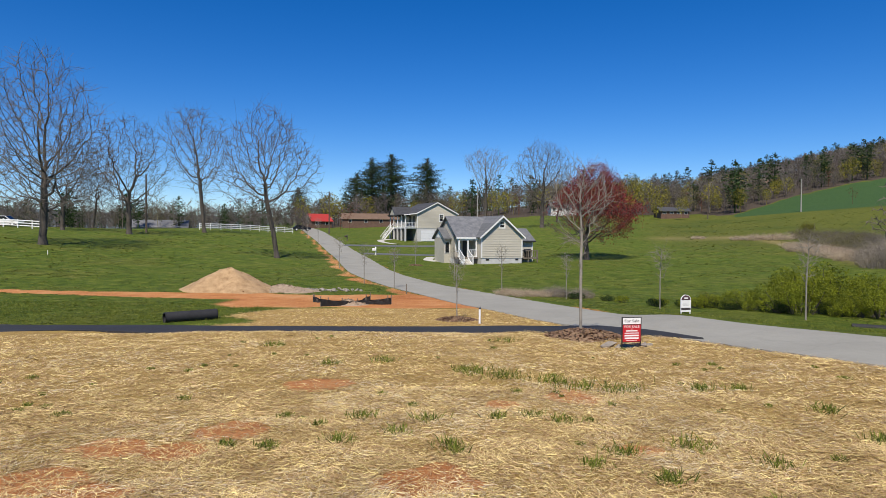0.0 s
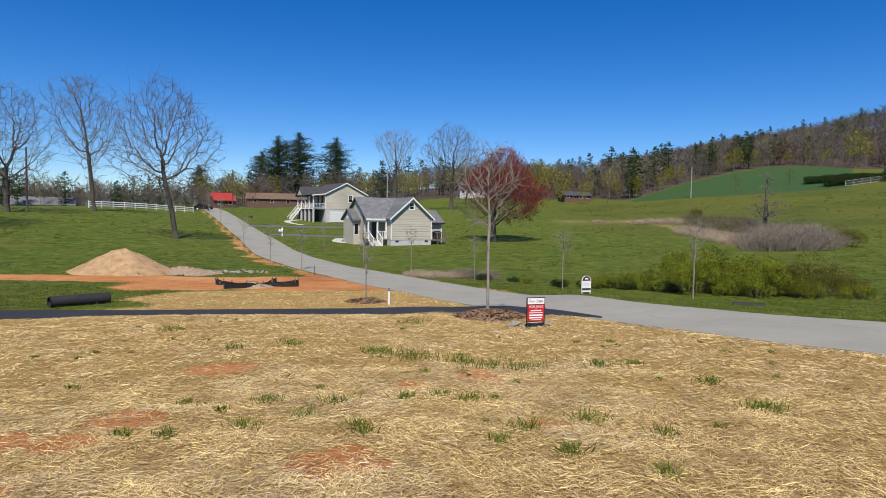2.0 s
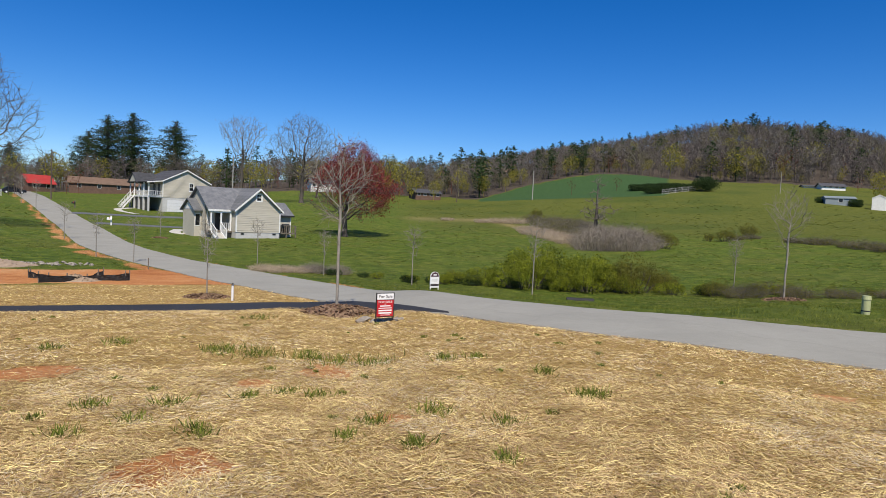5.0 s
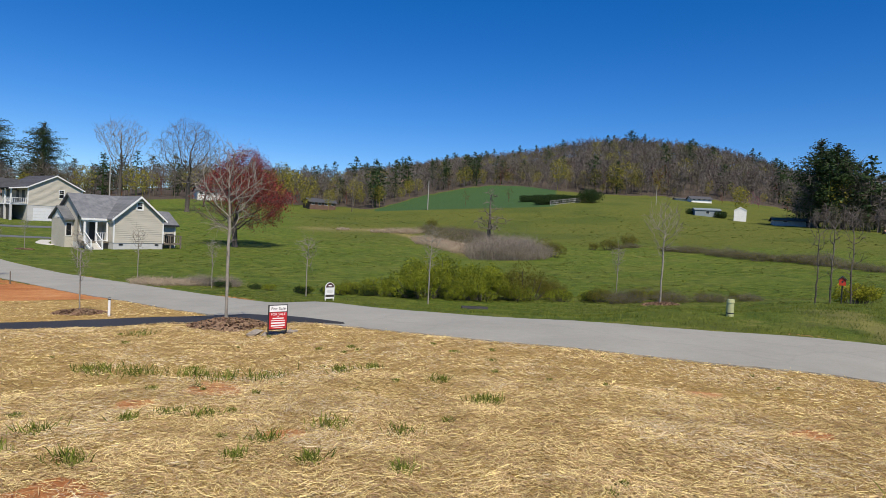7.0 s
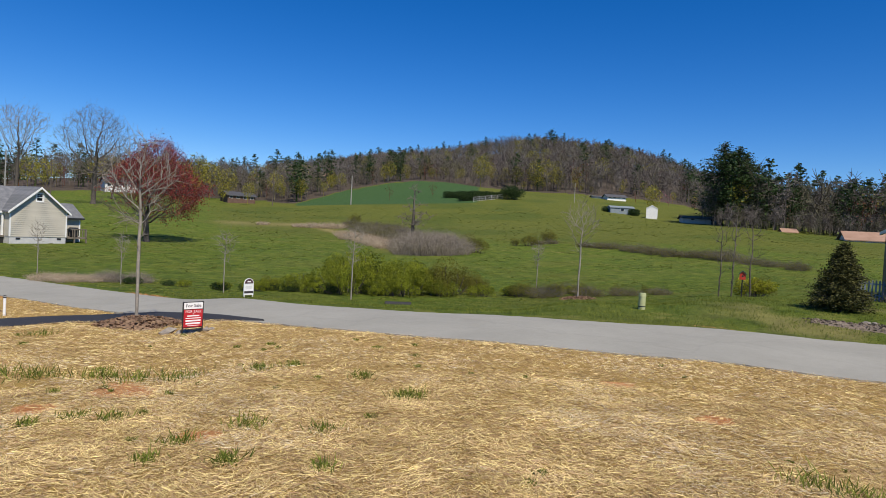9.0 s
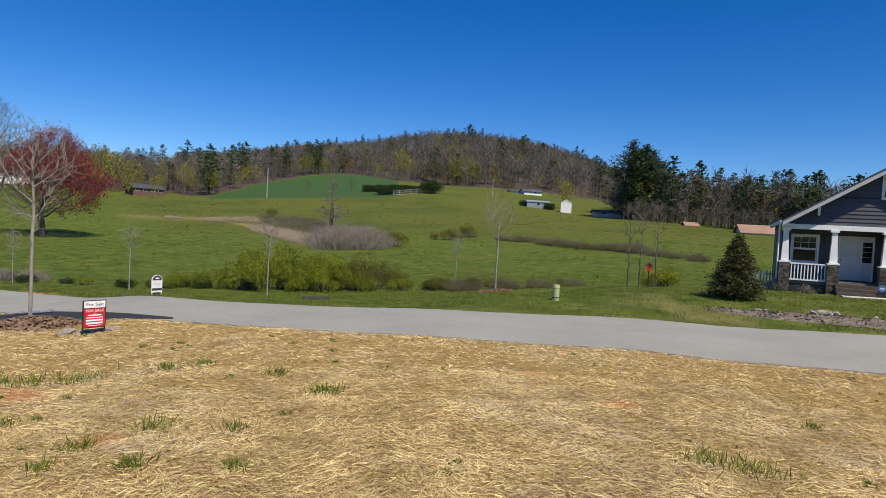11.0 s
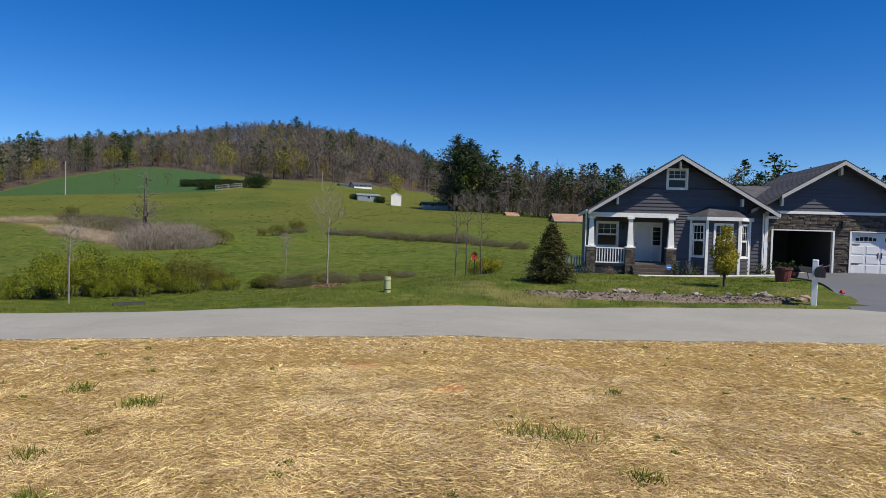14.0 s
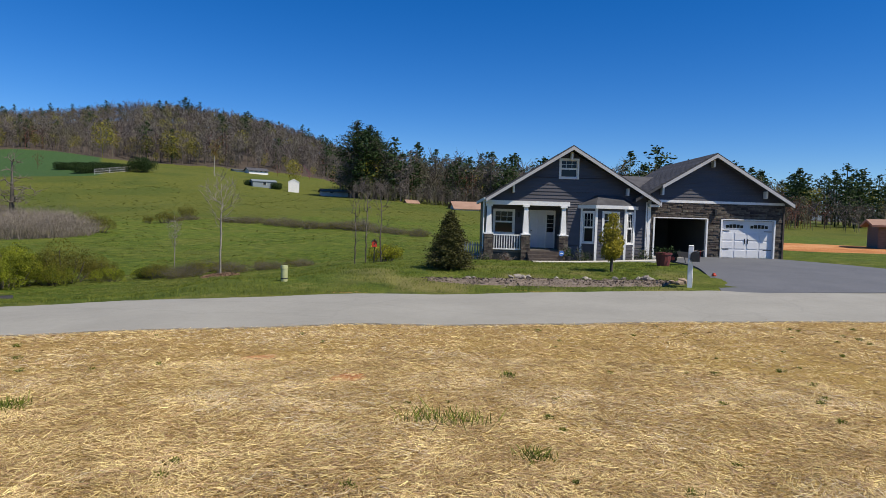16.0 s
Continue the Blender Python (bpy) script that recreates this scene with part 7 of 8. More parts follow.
def sale_sign():
    x, y = 4.2, 14.0
    s = base("for_sale_sign", x, y, on_land(x, y), 10, "red and white for-sale sign in a black metal frame", "sign")
    for xx in (-0.222, 0.222):
        part("frame_leg", box(xx - 0.011, xx + 0.011, -0.011, 0.011, -0.15, 0.70), BLACK, s)
    for z in (0.10, 0.145, 0.535, 0.69):
        part("frame_bar", box(-0.211, 0.211, -0.009, 0.009, z - 0.009, z + 0.009), BLACK, s)
    red = part("panel", box(-0.21, 0.21, -0.018, -0.010, 0.155, 0.53), RED_SIGN, s, "red sign panel")
    rider = part("rider", box(-0.21, 0.21, -0.018, -0.010, 0.545, 0.682), SIGN_WHITE, s, "white rider panel")
    lettering("words", "For Sale", 0.09, 0, 0.613, -0.0195, SIGN_DARK, rider, 0.34)
    lettering("words", "FOR SALE", 0.075, 0, 0.485, -0.0195, SIGN_WHITE, red, 0.35)
    for z, w, hgt in ((0.435, 0.03, 0.014), (0.395, 0.27, 0.026), (0.345, 0.34, 0.018), (0.290, 0.34, 0.034), (0.232, 0.33, 0.034), (0.185, 0.26, 0.012)):
        part("print_bar", box(-w / 2, w / 2, -0.0195, -0.0181, z - hgt / 2, z + hgt / 2), SIGN_WHITE, red)
    rr = random.Random(3)
    for k, (dx, dy, r) in enumerate(((-0.35, 0.55, 0.17), (-0.05, 0.35, 0.11), (0.2, 0.2, 0.09), (0.33, 0.05, 0.12), (0.05, 0.15, 0.08), (0.45, 0.15, 0.07), (-0.2, 0.3, 0.09))):
        rock(x + dx, y + dy, r, k + 30, "loose fieldstone lying beside the mulch ring", "stones by the sign")


def rock(x, y, r, seed, label, group, squash=0.6, material=None):
    """An angular field stone."""
    rr = random.Random(seed)
    bm = bmesh.new()
    bmesh.ops.create_icosphere(bm, subdivisions=1, radius=r)
    for v in bm.verts:
        n = noise.noise(v.co / r * 1.1 + Vector((seed * 3.1, 0, 0)))
        v.co *= 1 + 0.75 * n + rr.uniform(-0.12, 0.12)
        v.co.z *= squash
    me = bpy.data.meshes.new("rock")
    bm.to_mesh(me)
    bm.free()
    me.materials.append(material or ROCK)
    ob = new("rock", me)
    ob.matrix_basis = pose(x, y, on_land(x, y) + r * squash * 0.35, rr.uniform(-12, 12), rr.uniform(-12, 12), rr.uniform(0, 360))
    return tagged(ob, label, "rock", group)


sale_sign()


def arched_sign():
    x, y = 10.77, 27.95
    s = base("arched_sign", x, y, on_land(x, y) - 0.02, 12, "white arched community notice sign on the verge", "sign")
    w, hgt = 0.25, 0.88
    arch = [(-w, 0.12), (w, 0.12), (w, hgt - w)] + [(w * math.cos(a), hgt - w + w * math.sin(a)) for a in np.linspace(0.2, math.pi - 0.2, 9)] + [(-w, hgt - w)]
    part("board", prism(arch, "y", -0.02, 0.02), SIGN_WHITE, s)
    small = [(px * 0.88, hgt - w * 0.95 + (pz - hgt + w) * 0.86) for px, pz in arch[2:]]
    part("print_arch", prism(small, "y", -0.026, -0.0205), MAROON, s, "dark maroon arch print")
    part("print_band", box(-0.23, 0.23, -0.026, -0.0205, 0.2, 0.30), SIGN_DARK, s)
    for z, ww in ((0.5, 0.3), (0.45, 0.36), (0.4, 0.28)):
        part("print_bar", box(-ww / 2, ww / 2, -0.024, -0.0205, z, z + 0.012), FOUNDATION, s)
    part("print_bar", box(-0.09, 0.09, -0.03, -0.0262, 0.70, 0.76), SIGN_WHITE, s)
    for xx in (-w + 0.03, w - 0.03):
        part("leg", box(xx - 0.02, xx + 0.02, -0.02, 0.02, -0.3, 0.12), SIGN_WHITE, s)


arched_sign()


def marker_post(x, y, hgt, r, material, label, cap=None):
    s = base("marker_post", x, y, on_land(x, y), 0, label, "post")
    part("post", cyl(r, r, (0, 0, -0.2), (0, 0, hgt), 10), material, s)
    part("cap", cyl(r * 1.15, r * 0.9, (0, 0, hgt - 0.05), (0, 0, hgt + 0.02), 10), cap or material, s)


marker_post(1.29, 21.76, 0.55, 0.038, SIGN_WHITE, "white plastic marker post with a dark cap", PLASTIC)
marker_post(-2.13, 37.15, 0.6, 0.025, WOOD_GREY, "thin grey survey stake beside the lane")
marker_post(-35, 56, 0.4, 0.03, SIGN_WHITE, "small white survey stake in the lawn")


def pedestal():
    s = base("utility_pedestal", 16.78, 11.43, on_land(16.78, 11.43), 0, "pale olive round utility pedestal on the verge", "pedestal")
    part("body", cyl(0.105, 0.105, (0, 0, -0.1), (0, 0, 0.44), 18), PEDESTAL, s)
    part("cap", cyl(0.118, 0.10, (0, 0, 0.40), (0, 0, 0.50), 18), PEDESTAL, s)
    part("band", cyl(0.11, 0.11, (0, 0, 0.08), (0, 0, 0.11), 18), PLASTIC, s)


pedestal()


def corrugated_pipe(x, y, z, turn, length, r, label):
    """A ribbed black drain pipe, open at both ends, with wall thickness."""
    s = base("drain_pipe", x, y, z, turn, label, "pipe")
    n, sides = int(length / 0.035), 22
    vs, fs = [], []
    for shell, inner in ((0, 1.0), (1, 0.86)):
        for i in range(n + 1):
            rr = r * inner * (1.0 + (0.045 if i % 2 and not shell else 0))
            for k in range(sides):
                a = 2 * math.pi * k / sides
                vs.append((length * (i / n - 0.5), rr * math.cos(a), r + rr * math.sin(a)))
    half = (n + 1) * sides
    for sh in (0, half):
        for i in range(n):
            for k in range(sides):
                q = (i * sides + k, i * sides + (k + 1) % sides, (i + 1) * sides + (k + 1) % sides, (i + 1) * sides + k)
                fs.append(tuple(c + sh for c in (q if not sh else q[::-1])))
    for e in (0, n * sides):
        for k in range(sides):
            fs.append((e + k, e + (k + 1) % sides, half + e + (k + 1) % sides, half + e + k))
    part_mesh("pipe_wall", mesh_of("pipe_wall", vs, fs, PLASTIC, True), s)


corrugated_pipe(-8.85, 22.2, on_land(-8.85, 22.2) - 0.03, 40, 1.8, 0.19, "black corrugated plastic drain pipe lying on the grass")
corrugated_pipe(16.1, 23.7, on_land(16.1, 23.7) - 0.16, -28, 1.2, 0.14, "black culvert pipe end in the verge")


def heap(name, x, y, rx, ry, hgt, seed, material, label, category, lumps=120, skew=0.0):
    """A dumped heap with a slumped uneven surface and loose clods."""
    rr = np.random.RandomState(seed)
    n, m = 22, 44
    vs, fs = [], []
    for i in range(n + 1):
        t = i / n
        for k in range(m):
            a = 2 * math.pi * k / m
            q = 1 + 0.10 * math.sin(2 * a + seed) + 0.07 * math.sin(5 * a)
            px, py = x + rx * t * q * math.cos(a), y + ry * t * q * math.sin(a)
            z = hgt * (1 - t) ** 1.05 * (1 - 0.12 * math.sin(3 * a) * t) + (noise.noise(Vector((px * 1.6, py * 1.6, seed))) * 0.10 + noise.noise(Vector((px * 5, py * 5, seed))) * 0.035) * hgt * (1 - t * 0.5)
            z = z if t < 0.97 else -0.1
            z -= max(0.0, (0.12 - t)) * hgt * 0.8
            vs.append((px + skew * z, py, on_land(px, py) + z))
    for i in range(n):
        for k in range(m):
            fs.append((i * m + k, (i + 1) * m + k, (i + 1) * m + (k + 1) % m, i * m + (k + 1) % m))
    ob = base(name, 0, 0, 0, 0, label, category)
    part_mesh("mound", mesh_of("mound", vs, fs, material, True), ob)
    idx = rr.randint(m, len(vs), lumps)
    c = np.array([vs[i] for i in idx]) + rr.normal(0, 0.05, (lumps, 3)) * [1, 1, 0.2]
    v, f = clumps(rr, c, 0.06)
    tagged(part_mesh("loose_clods", fast_mesh("loose_clods", v, f, material), ob), kind="stuff")


heap("sand_heap", -12.7, 37.5, 2.8, 2.5, 1.50, 2, SAND, "tall heap of tan sandy soil on the graded strip", "heap")
heap("soil_heap", -9.6, 38.0, 2.4, 1.4, 0.45, 5, GRAVEL, "low spread heap of stony soil", "heap", 300)
heap("gravel_heap", -4.4, 29.4, 0.9, 0.6, 0.26, 7, GRAVEL, "small heap of grey gravel at the silt fence", "heap", 160)
rr = random.Random(12)
for k in range(60):
    rock(rr.uniform(-8.6, -5.0), rr.gauss(39.3, 0.5), rr.uniform(0.06, 0.15), 100 + k, "angular tan-grey rubble stone of the rock apron", "rubble stones", 0.6)


def silt_fence(points, hgt, label, sag=0.3):
    """A strip of black fabric stapled to wooden stakes along a line."""
    s = base("silt_fence", 0, 0, 0, 0, label, "fence")
    rr = random.Random(len(points))
    fine = spline(points, 8)
    vs, fs = [], []
    rows = 5
    for i, (x, y, k) in enumerate(fine):
        z0 = on_land(x, y) - 0.05
        for j in range(rows):
            t = j / (rows - 1)
            h = hgt * k * (1 - sag * abs(math.sin(i * math.pi / 8)) * 0.35)
            w = 0.05 * math.sin(i * 1.7 + j * 1.3) * t
            vs.append((x + w * 0.4, y + w, z0 + t * h))
    n = len(fine)
    off = len(vs)
    vs += [(a, b + 0.012, c) for a, b, c in vs]
    for i in range(n - 1):
        for j in range(rows - 1):
            q = (i * rows + j, (i + 1) * rows + j, (i + 1) * rows + j + 1, i * rows + j + 1)
            fs += [q, tuple(off + c for c in q[::-1])]
    for i in range(n - 1):
        fs.append((i * rows + rows - 1, (i + 1) * rows + rows - 1, off + (i + 1) * rows + rows - 1, off + i * rows + rows - 1))
    part_mesh("fabric", mesh_of("fabric", vs, fs, FABRIC), s)
    for x, y, k in points:
        z = on_land(x, y)
        part("stake", box(x - 0.02, x + 0.02, y + 0.015, y + 0.055, z - 0.2, z + hgt * k + 0.06), WOOD_GREY, s)


silt_fence([(-5.45, 28.2, 1.0), (-4.6, 28.9, 0.75), (-3.6, 29.6, 0.7), (-2.6, 30.0, 0.95), (-2.45, 30.1, 1.0)], 0.40, "sagging black silt fence on wooden stakes")
silt_fence([(-6.2, 30.6, 0.8), (-5.6, 30.9, 0.4), (-4.9, 31.4, 0.15), (-4.3, 31.9, 0.2), (-3.9, 32.2, 0.7), (-3.7, 32.3, 0.9)], 0.40, "collapsed black silt fence lying on bare clay", 0.6)
silt_fence([(-6.25, 30.5, 0.95), (-6.05, 30.4, 0.3), (-5.4, 30.2, 0.12)], 0.36, "torn end of a black silt fence on bare clay", 0.6)


# ---- the grey house's front ----
def house_point(u, v):
    """World x, y of a point u along the grey house's front and v in front of it."""
    return 0.936 * (33.4 - v) + 0.352 * u, 0.352 * (33.4 - v) - 0.936 * u


rows = []
left = spline([(35.0, 1.3), (30.5, -0.5), (26, -1.1), (20.9, -1.4)], 8)
right = spline([(37.4, -4.8), (34.5, -7.4), (31, -10), (27.8, -12.6)], 8)
ribbon("driveway_grey", [((a[0], a[1]), (b[0], b[1])) for a, b in zip(right, left)], ASPHALT_MID, "grey asphalt driveway up to the garage", "driveway", 0.0)
rows = []
for u in np.linspace(4.6, 10.9, 22):
    x, y = house_point(u, 1.25 + 0.25 * math.sin(u * 0.7))
    x2, y2 = house_point(u, 2.35 + 0.25 * math.sin(u * 0.7))
    rows.append(((x2, y2), (x, y)))
ribbon("walkway", rows, CONCRETE, "pale concrete walkway along the house front", "path", 0.03)


def mailbox(x, y, turn, label, post_h=1.3, post=None, body=None):
    s = base("mailbox", x, y, on_land(x, y), turn, label, "mailbox")
    p = post or SIGN_WHITE
    part("post", box(-0.08, 0.08, -0.08, 0.08, -0.3, post_h, 0.01), p, s)
    part("post_cap", box(-0.085, 0.085, -0.085, 0.085, post_h, post_h + 0.05, 0.02), p, s)
    part("arm", box(-0.04, 0.04, -0.5, 0.1, post_h - 0.48, post_h - 0.40), p, s)
    prof = [(0.0, 0.0), (0.28, 0.0), (0.28, 0.18)] + [(0.14 + 0.14 * math.cos(a), 0.18 + 0.14 * math.sin(a)) for a in np.linspace(0.3, math.pi - 0.3, 7)] + [(0.0, 0.18)]
    bx = part("box", prism([(q - 0.02, r + post_h - 0.46) for q, r in prof], "y", -0.5, 0.02), body or BLACK, s)
    part("flag", box(0.262, 0.272, -0.3, -0.26, post_h - 0.35, post_h - 0.1), RED_PAINT, bx)


mailbox(22.1, -0.43, -90, "black mailbox on a white square post by the driveway", 1.32)
mailbox(-9.3, 87.4, -70, "white mailbox on a white post beside the lane", 1.1, SIGN_WHITE, SIGN_WHITE)
mailbox(-18.3, 120.8, -70, "dark mailbox on a wooden post beside the lane", 1.2, WOOD_GREY, BLACK)


def planting_bed():
    """A gravelly planting bed along the verge with loose chips."""
    rr = np.random.RandomState(15)
    line = [(19.3, 7.6, 0.5), (19.9, 6.0, 1.5), (20.7, 4.2, 2.1), (21.5, 2.4, 2.2), (22.3, 1.0, 1.8), (22.7, 0.3, 0.8)]
    fine = spline(line, 10)
    vs, fs, n = [], [], 7
    for x, y, w in fine:
        for j in range(n):
            t = j / (n - 1) - 0.5
            px, py = x + 0.87 * t * w, y + 0.35 * t * w
            vs.append((px, py, on_land(px, py) + 0.05 * (1 - (2 * t) ** 2) + rr.uniform(0, 0.025) - (0.04 if j in (0, n - 1) else 0)))
    for i in range(len(fine) - 1):
        for j in range(n - 1):
            fs.append((i * n + j, i * n + j + 1, (i + 1) * n + j + 1, (i + 1) * n + j))
    k = rr.randint(0, len(vs), 2600)
    c = np.array(vs)[k] + rr.normal(0, 0.12, (2600, 3)) * [1, 1, 0.05] + [0, 0, 0.01]
    v, f = clumps(rr, c, 0.05, 0.4)
    v = np.vstack([np.array(vs), v])
    f = np.vstack([np.array(fs), f + len(vs)])
    bed = surface("gravelly_mulch", (0.085, 0.064, 0.048), (0.240, 0.190, 0.150), 4, 0.95, bump=0.5, grain=30, spread=0.5, island=True)
    tagged(new("planting_bed", fast_mesh("planting_bed", v, f, bed)), "bare planting bed of grey-brown mulch along the verge", "flower bed", kind="stuff")
    rq = random.Random(8)
    for i, (u, r) in enumerate(((8, 0.13), (9, 0.1), (16, 0.12), (17.5, 0.15), (18.6, 0.13), (19.6, 0.14), (29, 0.1), (30, 0.09), (35, 0.12), (37, 0.1), (41, 0.14), (42.2, 0.12), (43.5, 0.15), (44.6, 0.17), (45.6, 0.14), (46.4, 0.12), (24, 0.1))):
        a = fine[min(int(u), len(fine) - 1)]
        rock(a[0] + 0.87 * a[2] * 0.52 + rq.uniform(-0.1, 0.1), a[1] + 0.35 * a[2] * 0.52, r, 300 + i, "pale fieldstone edging the planting bed", "edging stones", 0.7)
    for i, (x, y, r) in enumerate(((22.6, -0.1, 0.16), (22.9, -0.25, 0.2), (22.75, 0.1, 0.14))):
        rock(x, y, r, 350 + i, "dark rough stone near the mailbox", "stones by the mailbox", 0.7, GRAVEL)


planting_bed()


def pot_plant(u, v, r, hgt, seed, material, label):
    x, y = house_point(u, v)
    s = base("potted_plant", x, y, on_land(x, y), 0, label, "plant")
    part("pot", cyl(r * 0.75, r, (0, 0, 0), (0, 0, r * 1.6), 14), material, s)
    part("pot_rim", cyl(r * 1.08, r * 1.08, (0, 0, r * 1.5), (0, 0, r * 1.72), 14), material, s)
    rr = np.random.RandomState(seed)
    c = rr.normal(0, 1, (110, 3)) * [r * 0.7, r * 0.7, hgt * 0.25] + [0, 0, r * 1.7 + hgt * 0.4]
    v2, f2 = clumps(rr, c, 0.06)
    part_mesh("foliage", fast_mesh("foliage", v2, f2, HEDGE), s)


pot_plant(9.75, 5.8, 0.34, 0.3, 3, TERRACOTTA, "large dark red planter with small green plants")
pot_plant(6.55, 0.9, 0.16, 0.5, 4, PLASTIC, "small dark pot with green plant by the steps")


def garden_cart():
    x, y = house_point(10.98, 4.4)
    s = base("wheelbarrow", x, y, float(ground(x, y)) + 0.03, -60, "black wheelbarrow with an orange wheel on the drive", "wheelbarrow")
    bm = prism([(-0.35, 0.55), (0.45, 0.5), (0.3, 0.25), (-0.2, 0.3)], "y", -0.3, 0.3)
    part("tray", bm, PLASTIC, s)
    part("wheel", cyl(0.2, 0.2, (-0.35, -0.05, 0.2), (-0.35, 0.05, 0.2), 18), RUBBER, s)
    part("hub", cyl(0.09, 0.09, (-0.35, -0.06, 0.2), (-0.35, 0.06, 0.2), 12), RED_PAINT, s, "orange-red wheel hub")
    for q in (-0.25, 0.25):
        part("handle", cyl(0.018, 0.018, (-0.3, q * 0.4, 0.25), (1.05, q, 0.6), 8), WOOD_GREY, s)
        part("leg", cyl(0.018, 0.018, (0.35, q, 0.4), (0.45, q, 0.0), 8), BLACK, s)


garden_cart()


def yard_disc():
    x, y = house_point(6.2, 1.0)
    s = base("yard_sign", x, y, on_land(x, y), -72, "small round blue yard sign on a thin stake", "sign")
    part("stake", box(-0.012, 0.012, -0.006, 0.006, -0.1, 0.32), BLACK, s)
    part("disc", cyl(0.14, 0.14, (0, -0.015, 0.42), (0, 0.0, 0.42), 22), BLUE_SIGN, s)
    part("print_bar", box(-0.08, 0.08, -0.02, -0.0152, 0.40, 0.44), SIGN_WHITE, s)


yard_disc()
x, y = 25.45, -1.3
s = base("toy_car", x, y, float(ground(x, y)) + 0.01, 20, "small red toy lying on the driveway", "toy")
part("body", box(-0.10, 0.10, -0.06, 0.06, 0.02, 0.09, 0.02), RED_PAINT, s)
part("cabin", box(-0.04, 0.05, -0.045, 0.045, 0.09, 0.14, 0.015), RED_PAINT, s)

low_shrub = bush("shrub", 12, 0.9, 0.8, 0.75, 260, 0.05, HEDGE, "small evergreen shrub against the house wall", 40, group="foundation shrubs")
stand(low_shrub, *house_point(7.35, 0.7))
again(low_shrub, *house_point(10.5, 0.8), 60, 1.0)
again(low_shrub, *house_point(2.3, 0.8), 120, 0.7)
rust_shrub = bush("shrub", 13, 0.7, 0.6, 0.6, 90, 0.035, RUST_BUD, "small twiggy reddish shrub in front of the porch", 70)
stand(rust_shrub, *house_point(3.4, 0.55))


def picket_fence():
    blue = surface("blue_grey_pickets", (0.16, 0.19, 0.24), (0.22, 0.25, 0.31), 3, 0.7, bump=0.05)
    x, y = house_point(0.9, -0.3)
    s = base("picket_fence", x, y, on_land(x, y), -69.4, "low blue-grey picket fence beside the house", "fence")
    for z in (0.25, 0.75):
        part("rail", box(-0.1, 1.45, -0.01, 0.02, z, z + 0.06), blue, s)
    for k in range(11):
        q = -0.05 + k * 0.135
        part("picket", prism([(q, -0.2), (q + 0.07, -0.2), (q + 0.07, 0.9), (q + 0.035, 0.97), (q, 0.9)], "y", -0.035, -0.012), blue, s)


picket_fence()


def bird_house():
    x, y = 27.0, 13.5
    s = base("bird_house", x, y, on_land(x, y), -63, "bright red bird house on a thin post", "bird house")
    part("post", cyl(0.025, 0.025, (0, 0, -0.2), (0, 0, 0.75), 8), BLACK, s)
    bx = part("box", prism([(-0.12, 0.75), (0.12, 0.75), (0.12, 0.98), (0, 1.08), (-0.12, 0.98)], "y", -0.12, 0.12), RED_PAINT, s)
    part("entrance", cyl(0.04, 0.04, (0, -0.128, 0.9), (0, -0.119, 0.9), 12), BLACK, bx)
    part("roof", prism([(-0.17, 0.95), (0, 1.1), (0.17, 0.95), (0.17, 0.98), (0, 1.13), (-0.17, 0.98)], "y", -0.16, 0.16), BLACK, s)


bird_house()

# ---- up the lane and on the hills ----
rows = [((x, 88.6 + 0.10 * (x + 9)), (x, 91.6 + 0.10 * (x + 9))) for x in np.linspace(-11.2, 3.0, 30)]
ribbon("driveway_lower", rows, ASPHALT_MID, "grey driveway to the cream house", "driveway", 0.05)
rows = [((x, 106.5 + 0.55 * (x + 15)), (x, 110.5 + 0.55 * (x + 15))) for x in np.linspace(-16.6, 4.0, 30)]
ribbon("driveway_upper", rows, ASPHALT_MID, "grey driveway to the tall cream house", "driveway", 0.05)
for pts in ([(-1.6, 86, 1.2), (-1.9, 81, 1.2), (-1.0, 78.5, 1.2), (1.6, 77.0, 1.2), (2.6, 75.8, 1.2)], [(-8.5, 117, 1.3), (-11.5, 122, 1.3), (-12.5, 128, 1.3), (-11.0, 134, 1.3)]):
    line = spline(pts, 8)
    ribbon("walkway", [((a - w / 2, b), (a + w / 2, b)) for a, b, w in line], CONCRETE, "pale curved concrete walkway", "path", 0.05)


def rail_fence(x0, y0, x1, y1, label):
    """A white three-rail fence following the ground."""
    ln = math.hypot(x1 - x0, y1 - y0)
    n = max(2, int(ln / 2.4))
    s = base("rail_fence", 0, 0, 0, 0, label, "fence", "white rail fences")
    pts = [(x0 + (x1 - x0) * i / n, y0 + (y1 - y0) * i / n) for i in range(n + 1)]
    for i, (x, y) in enumerate(pts):
        z = on_land(x, y)
        part("post", box(x - 0.06, x + 0.06, y - 0.06, y + 0.06, z - 0.3, z + 1.25), SIGN_WHITE, s)
        if i:
            px, py = pts[i - 1]
            pz = on_land(px, py)
            for hgt in (0.35, 0.72, 1.08):
                v, f = tubes([((px, py, pz + hgt), (x, y, z + hgt), 0.075, 0.075)], 4)
                part_mesh("rail", fast_mesh("rail", v, f, SIGN_WHITE), s)


rail_fence(-45, 117, -33, 139, "white three-rail fence along the hill crest")
rail_fence(-68, 92, -56, 89.5, "white three-rail fence beside the far drive")


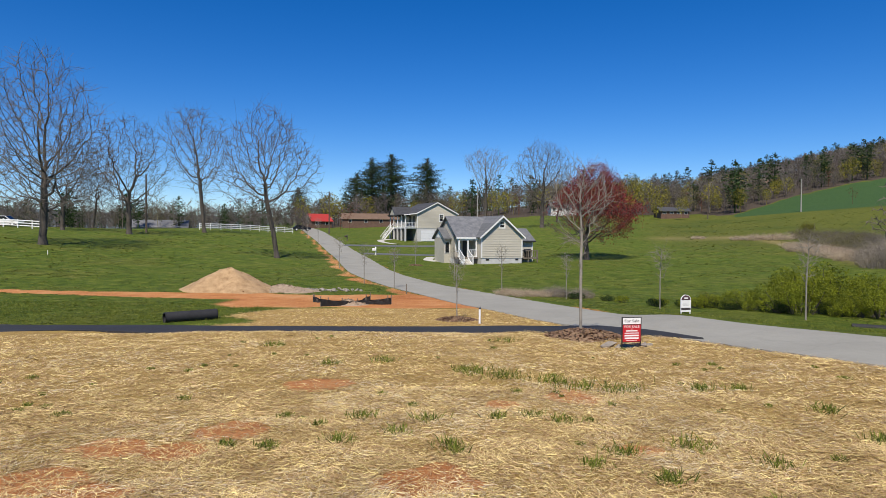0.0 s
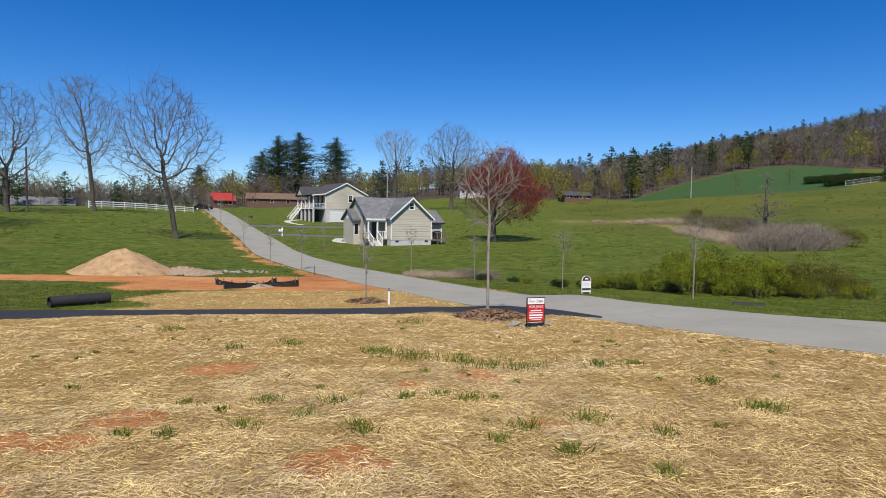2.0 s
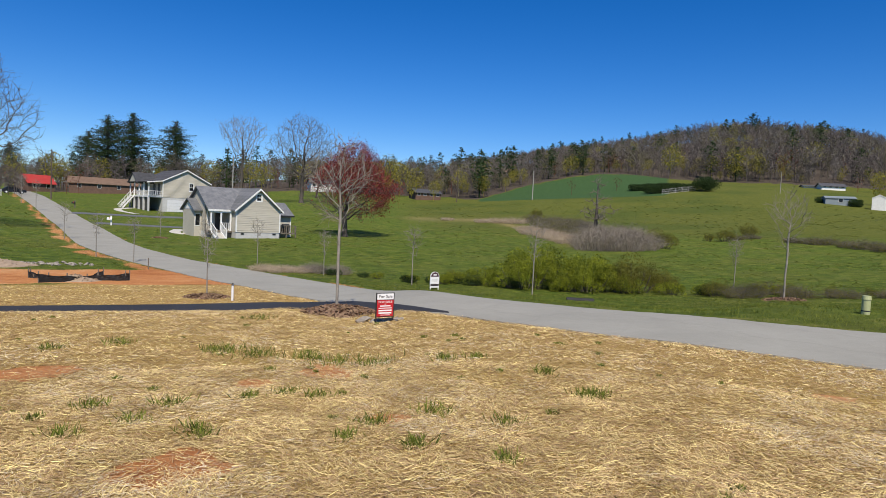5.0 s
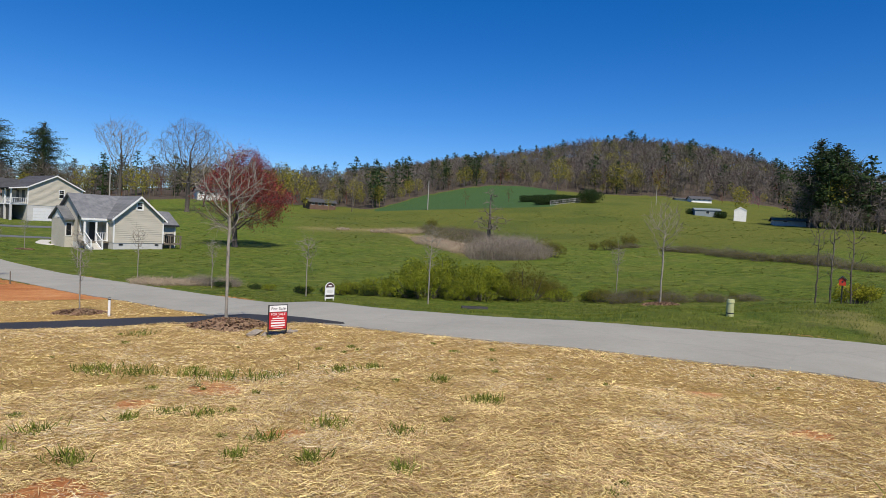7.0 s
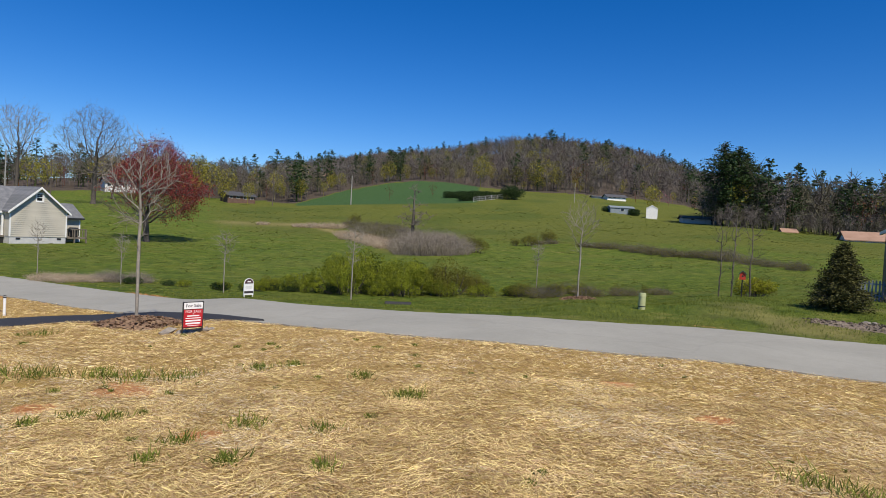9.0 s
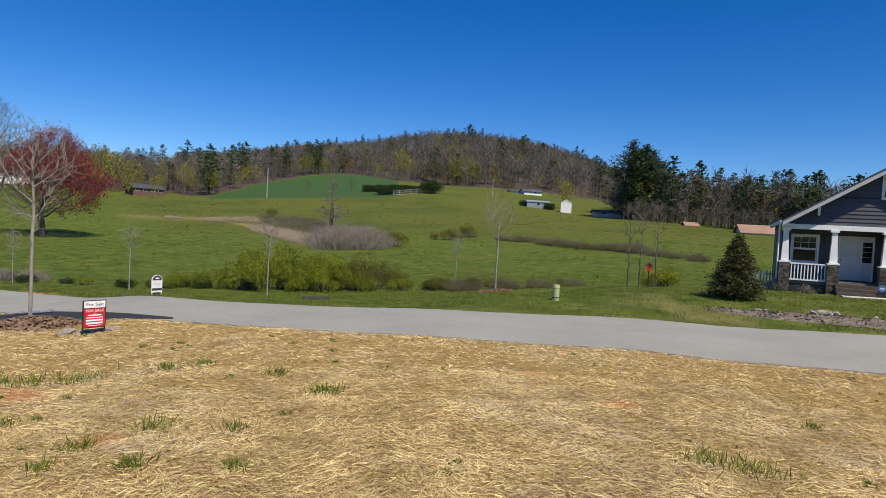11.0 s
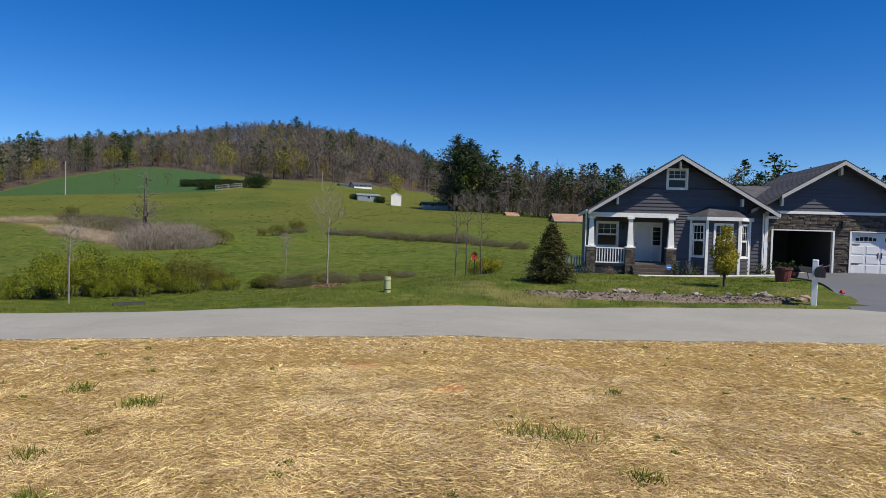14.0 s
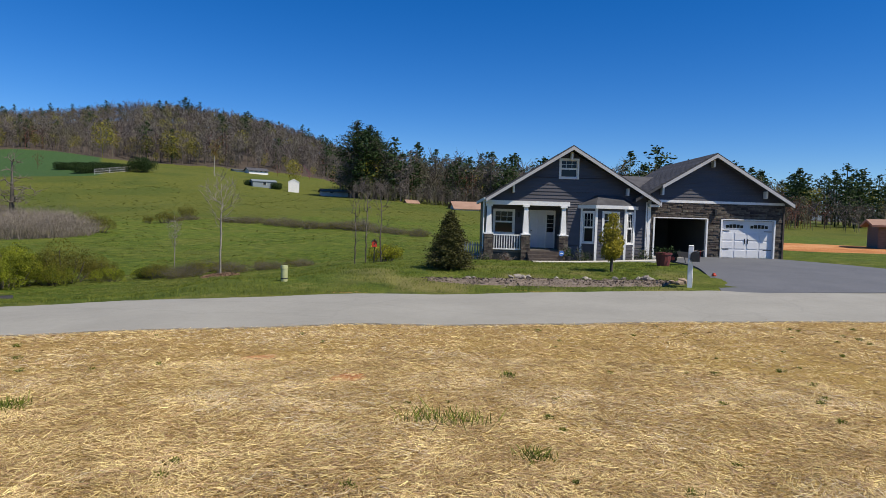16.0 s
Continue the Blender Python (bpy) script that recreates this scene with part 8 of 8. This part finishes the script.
def pole(x, y, hgt, r, material, label, arm=True):
    s = base("utility_pole", x, y, on_land(x, y), 0, label, "pole", "utility poles")
    part("shaft", cyl(r, r * 0.7, (0, 0, -0.5), (0, 0, hgt), 10), material, s)
    if arm:
        part("crossarm", box(-0.9, 0.9, -0.06, 0.06, hgt - 0.8, hgt - 0.68), material, s)
        for q in (-0.8, 0.8, 0.0):
            part("insulator", cyl(0.05, 0.03, (q, 0, hgt - 0.68), (q, 0, hgt - 0.5), 8), SIGN_WHITE, s)


pole(-45.0, 96.0, 8.8, 0.16, POLE_WOOD, "dark wooden utility pole on the hill lawn", False)
pole(-27.0, 150.0, 10.0, 0.15, POLE_WOOD, "wooden utility pole beside the lane", False)
pole(11.1, 205.0, 12.0, 0.2, POLE_PALE, "pale lamp pole behind the houses", False)
pole(20.5, 195.0, 10.5, 0.15, POLE_WOOD, "wooden utility pole behind the houses", False)
pole(79.0, 189.0, 9.5, 0.15, POLE_WOOD, "wooden utility pole at the wood's edge", False)
pole(100.2, 177.4, 9.2, 0.19, POLE_PALE, "tall pale utility pole in the green field", False)
pole(175.0, 150.0, 7.0, 0.12, POLE_PALE, "thin pale pole on the hill pasture", False)
for (xa, ya, ha), (xb, yb, hb) in (((-45, 96, 8.6), (-27, 150, 9.8)), ((-45, 96, 7.6), (-27, 150, 8.8)), ((-45, 96, 8.6), (-120, 60, 11.0))):
    za, zb = on_land(xa, ya) + ha, on_land(xb, yb) + hb
    pts = [(xa + (xb - xa) * t, ya + (yb - ya) * t, za + (zb - za) * t - 4 * 0.8 * t * (1 - t)) for t in np.linspace(0, 1, 17)]
    v, f = tubes([(a, b, 0.014, 0.014) for a, b in zip(pts, pts[1:])], 4)
    tagged(new("overhead_wire", fast_mesh("overhead_wire", v, f, BLACK)), "thin black overhead wire between poles", "wire", "overhead wires")


def car(x, y, turn, paint, label):
    s = base("parked_car", x, y, on_land(x, y) + 0.02, turn, label, "car")
    prof = [(-2.3, 0.35), (2.3, 0.35), (2.35, 0.75), (2.1, 0.95), (1.1, 1.02), (0.5, 1.55), (-1.2, 1.58), (-1.9, 1.05), (-2.3, 0.95)]
    part("body", prism(prof, "y", -0.88, 0.88), paint, s)
    for q in (-0.885, 0.875):
        part("side_glass", prism([(0.95, 1.05), (0.45, 1.48), (-1.15, 1.5), (-1.7, 1.06)], "y", q, q + 0.01), GLASS, s)
    part("windscreen", prism([(1.12, 1.03), (0.52, 1.53), (0.55, 1.55), (1.17, 1.04)], "y", -0.75, 0.75), GLASS, s)
    for a in (-1.45, 1.45):
        for q in (-0.9, 0.72):
            w = part("wheel", cyl(0.34, 0.34, (a, q, 0.34), (a, q + 0.18, 0.34), 18), RUBBER, s)
            part("rim", cyl(0.2, 0.2, (a, q - 0.005, 0.34), (a, q + 0.185, 0.34), 14), CAR_WHITE, w)


car(-37.5, 168, 20, CAR_DARK, "dark pickup parked at the top of the lane")
car(-65.5, 94.5, 10, CAR_WHITE, "white car parked beyond the hill crest")
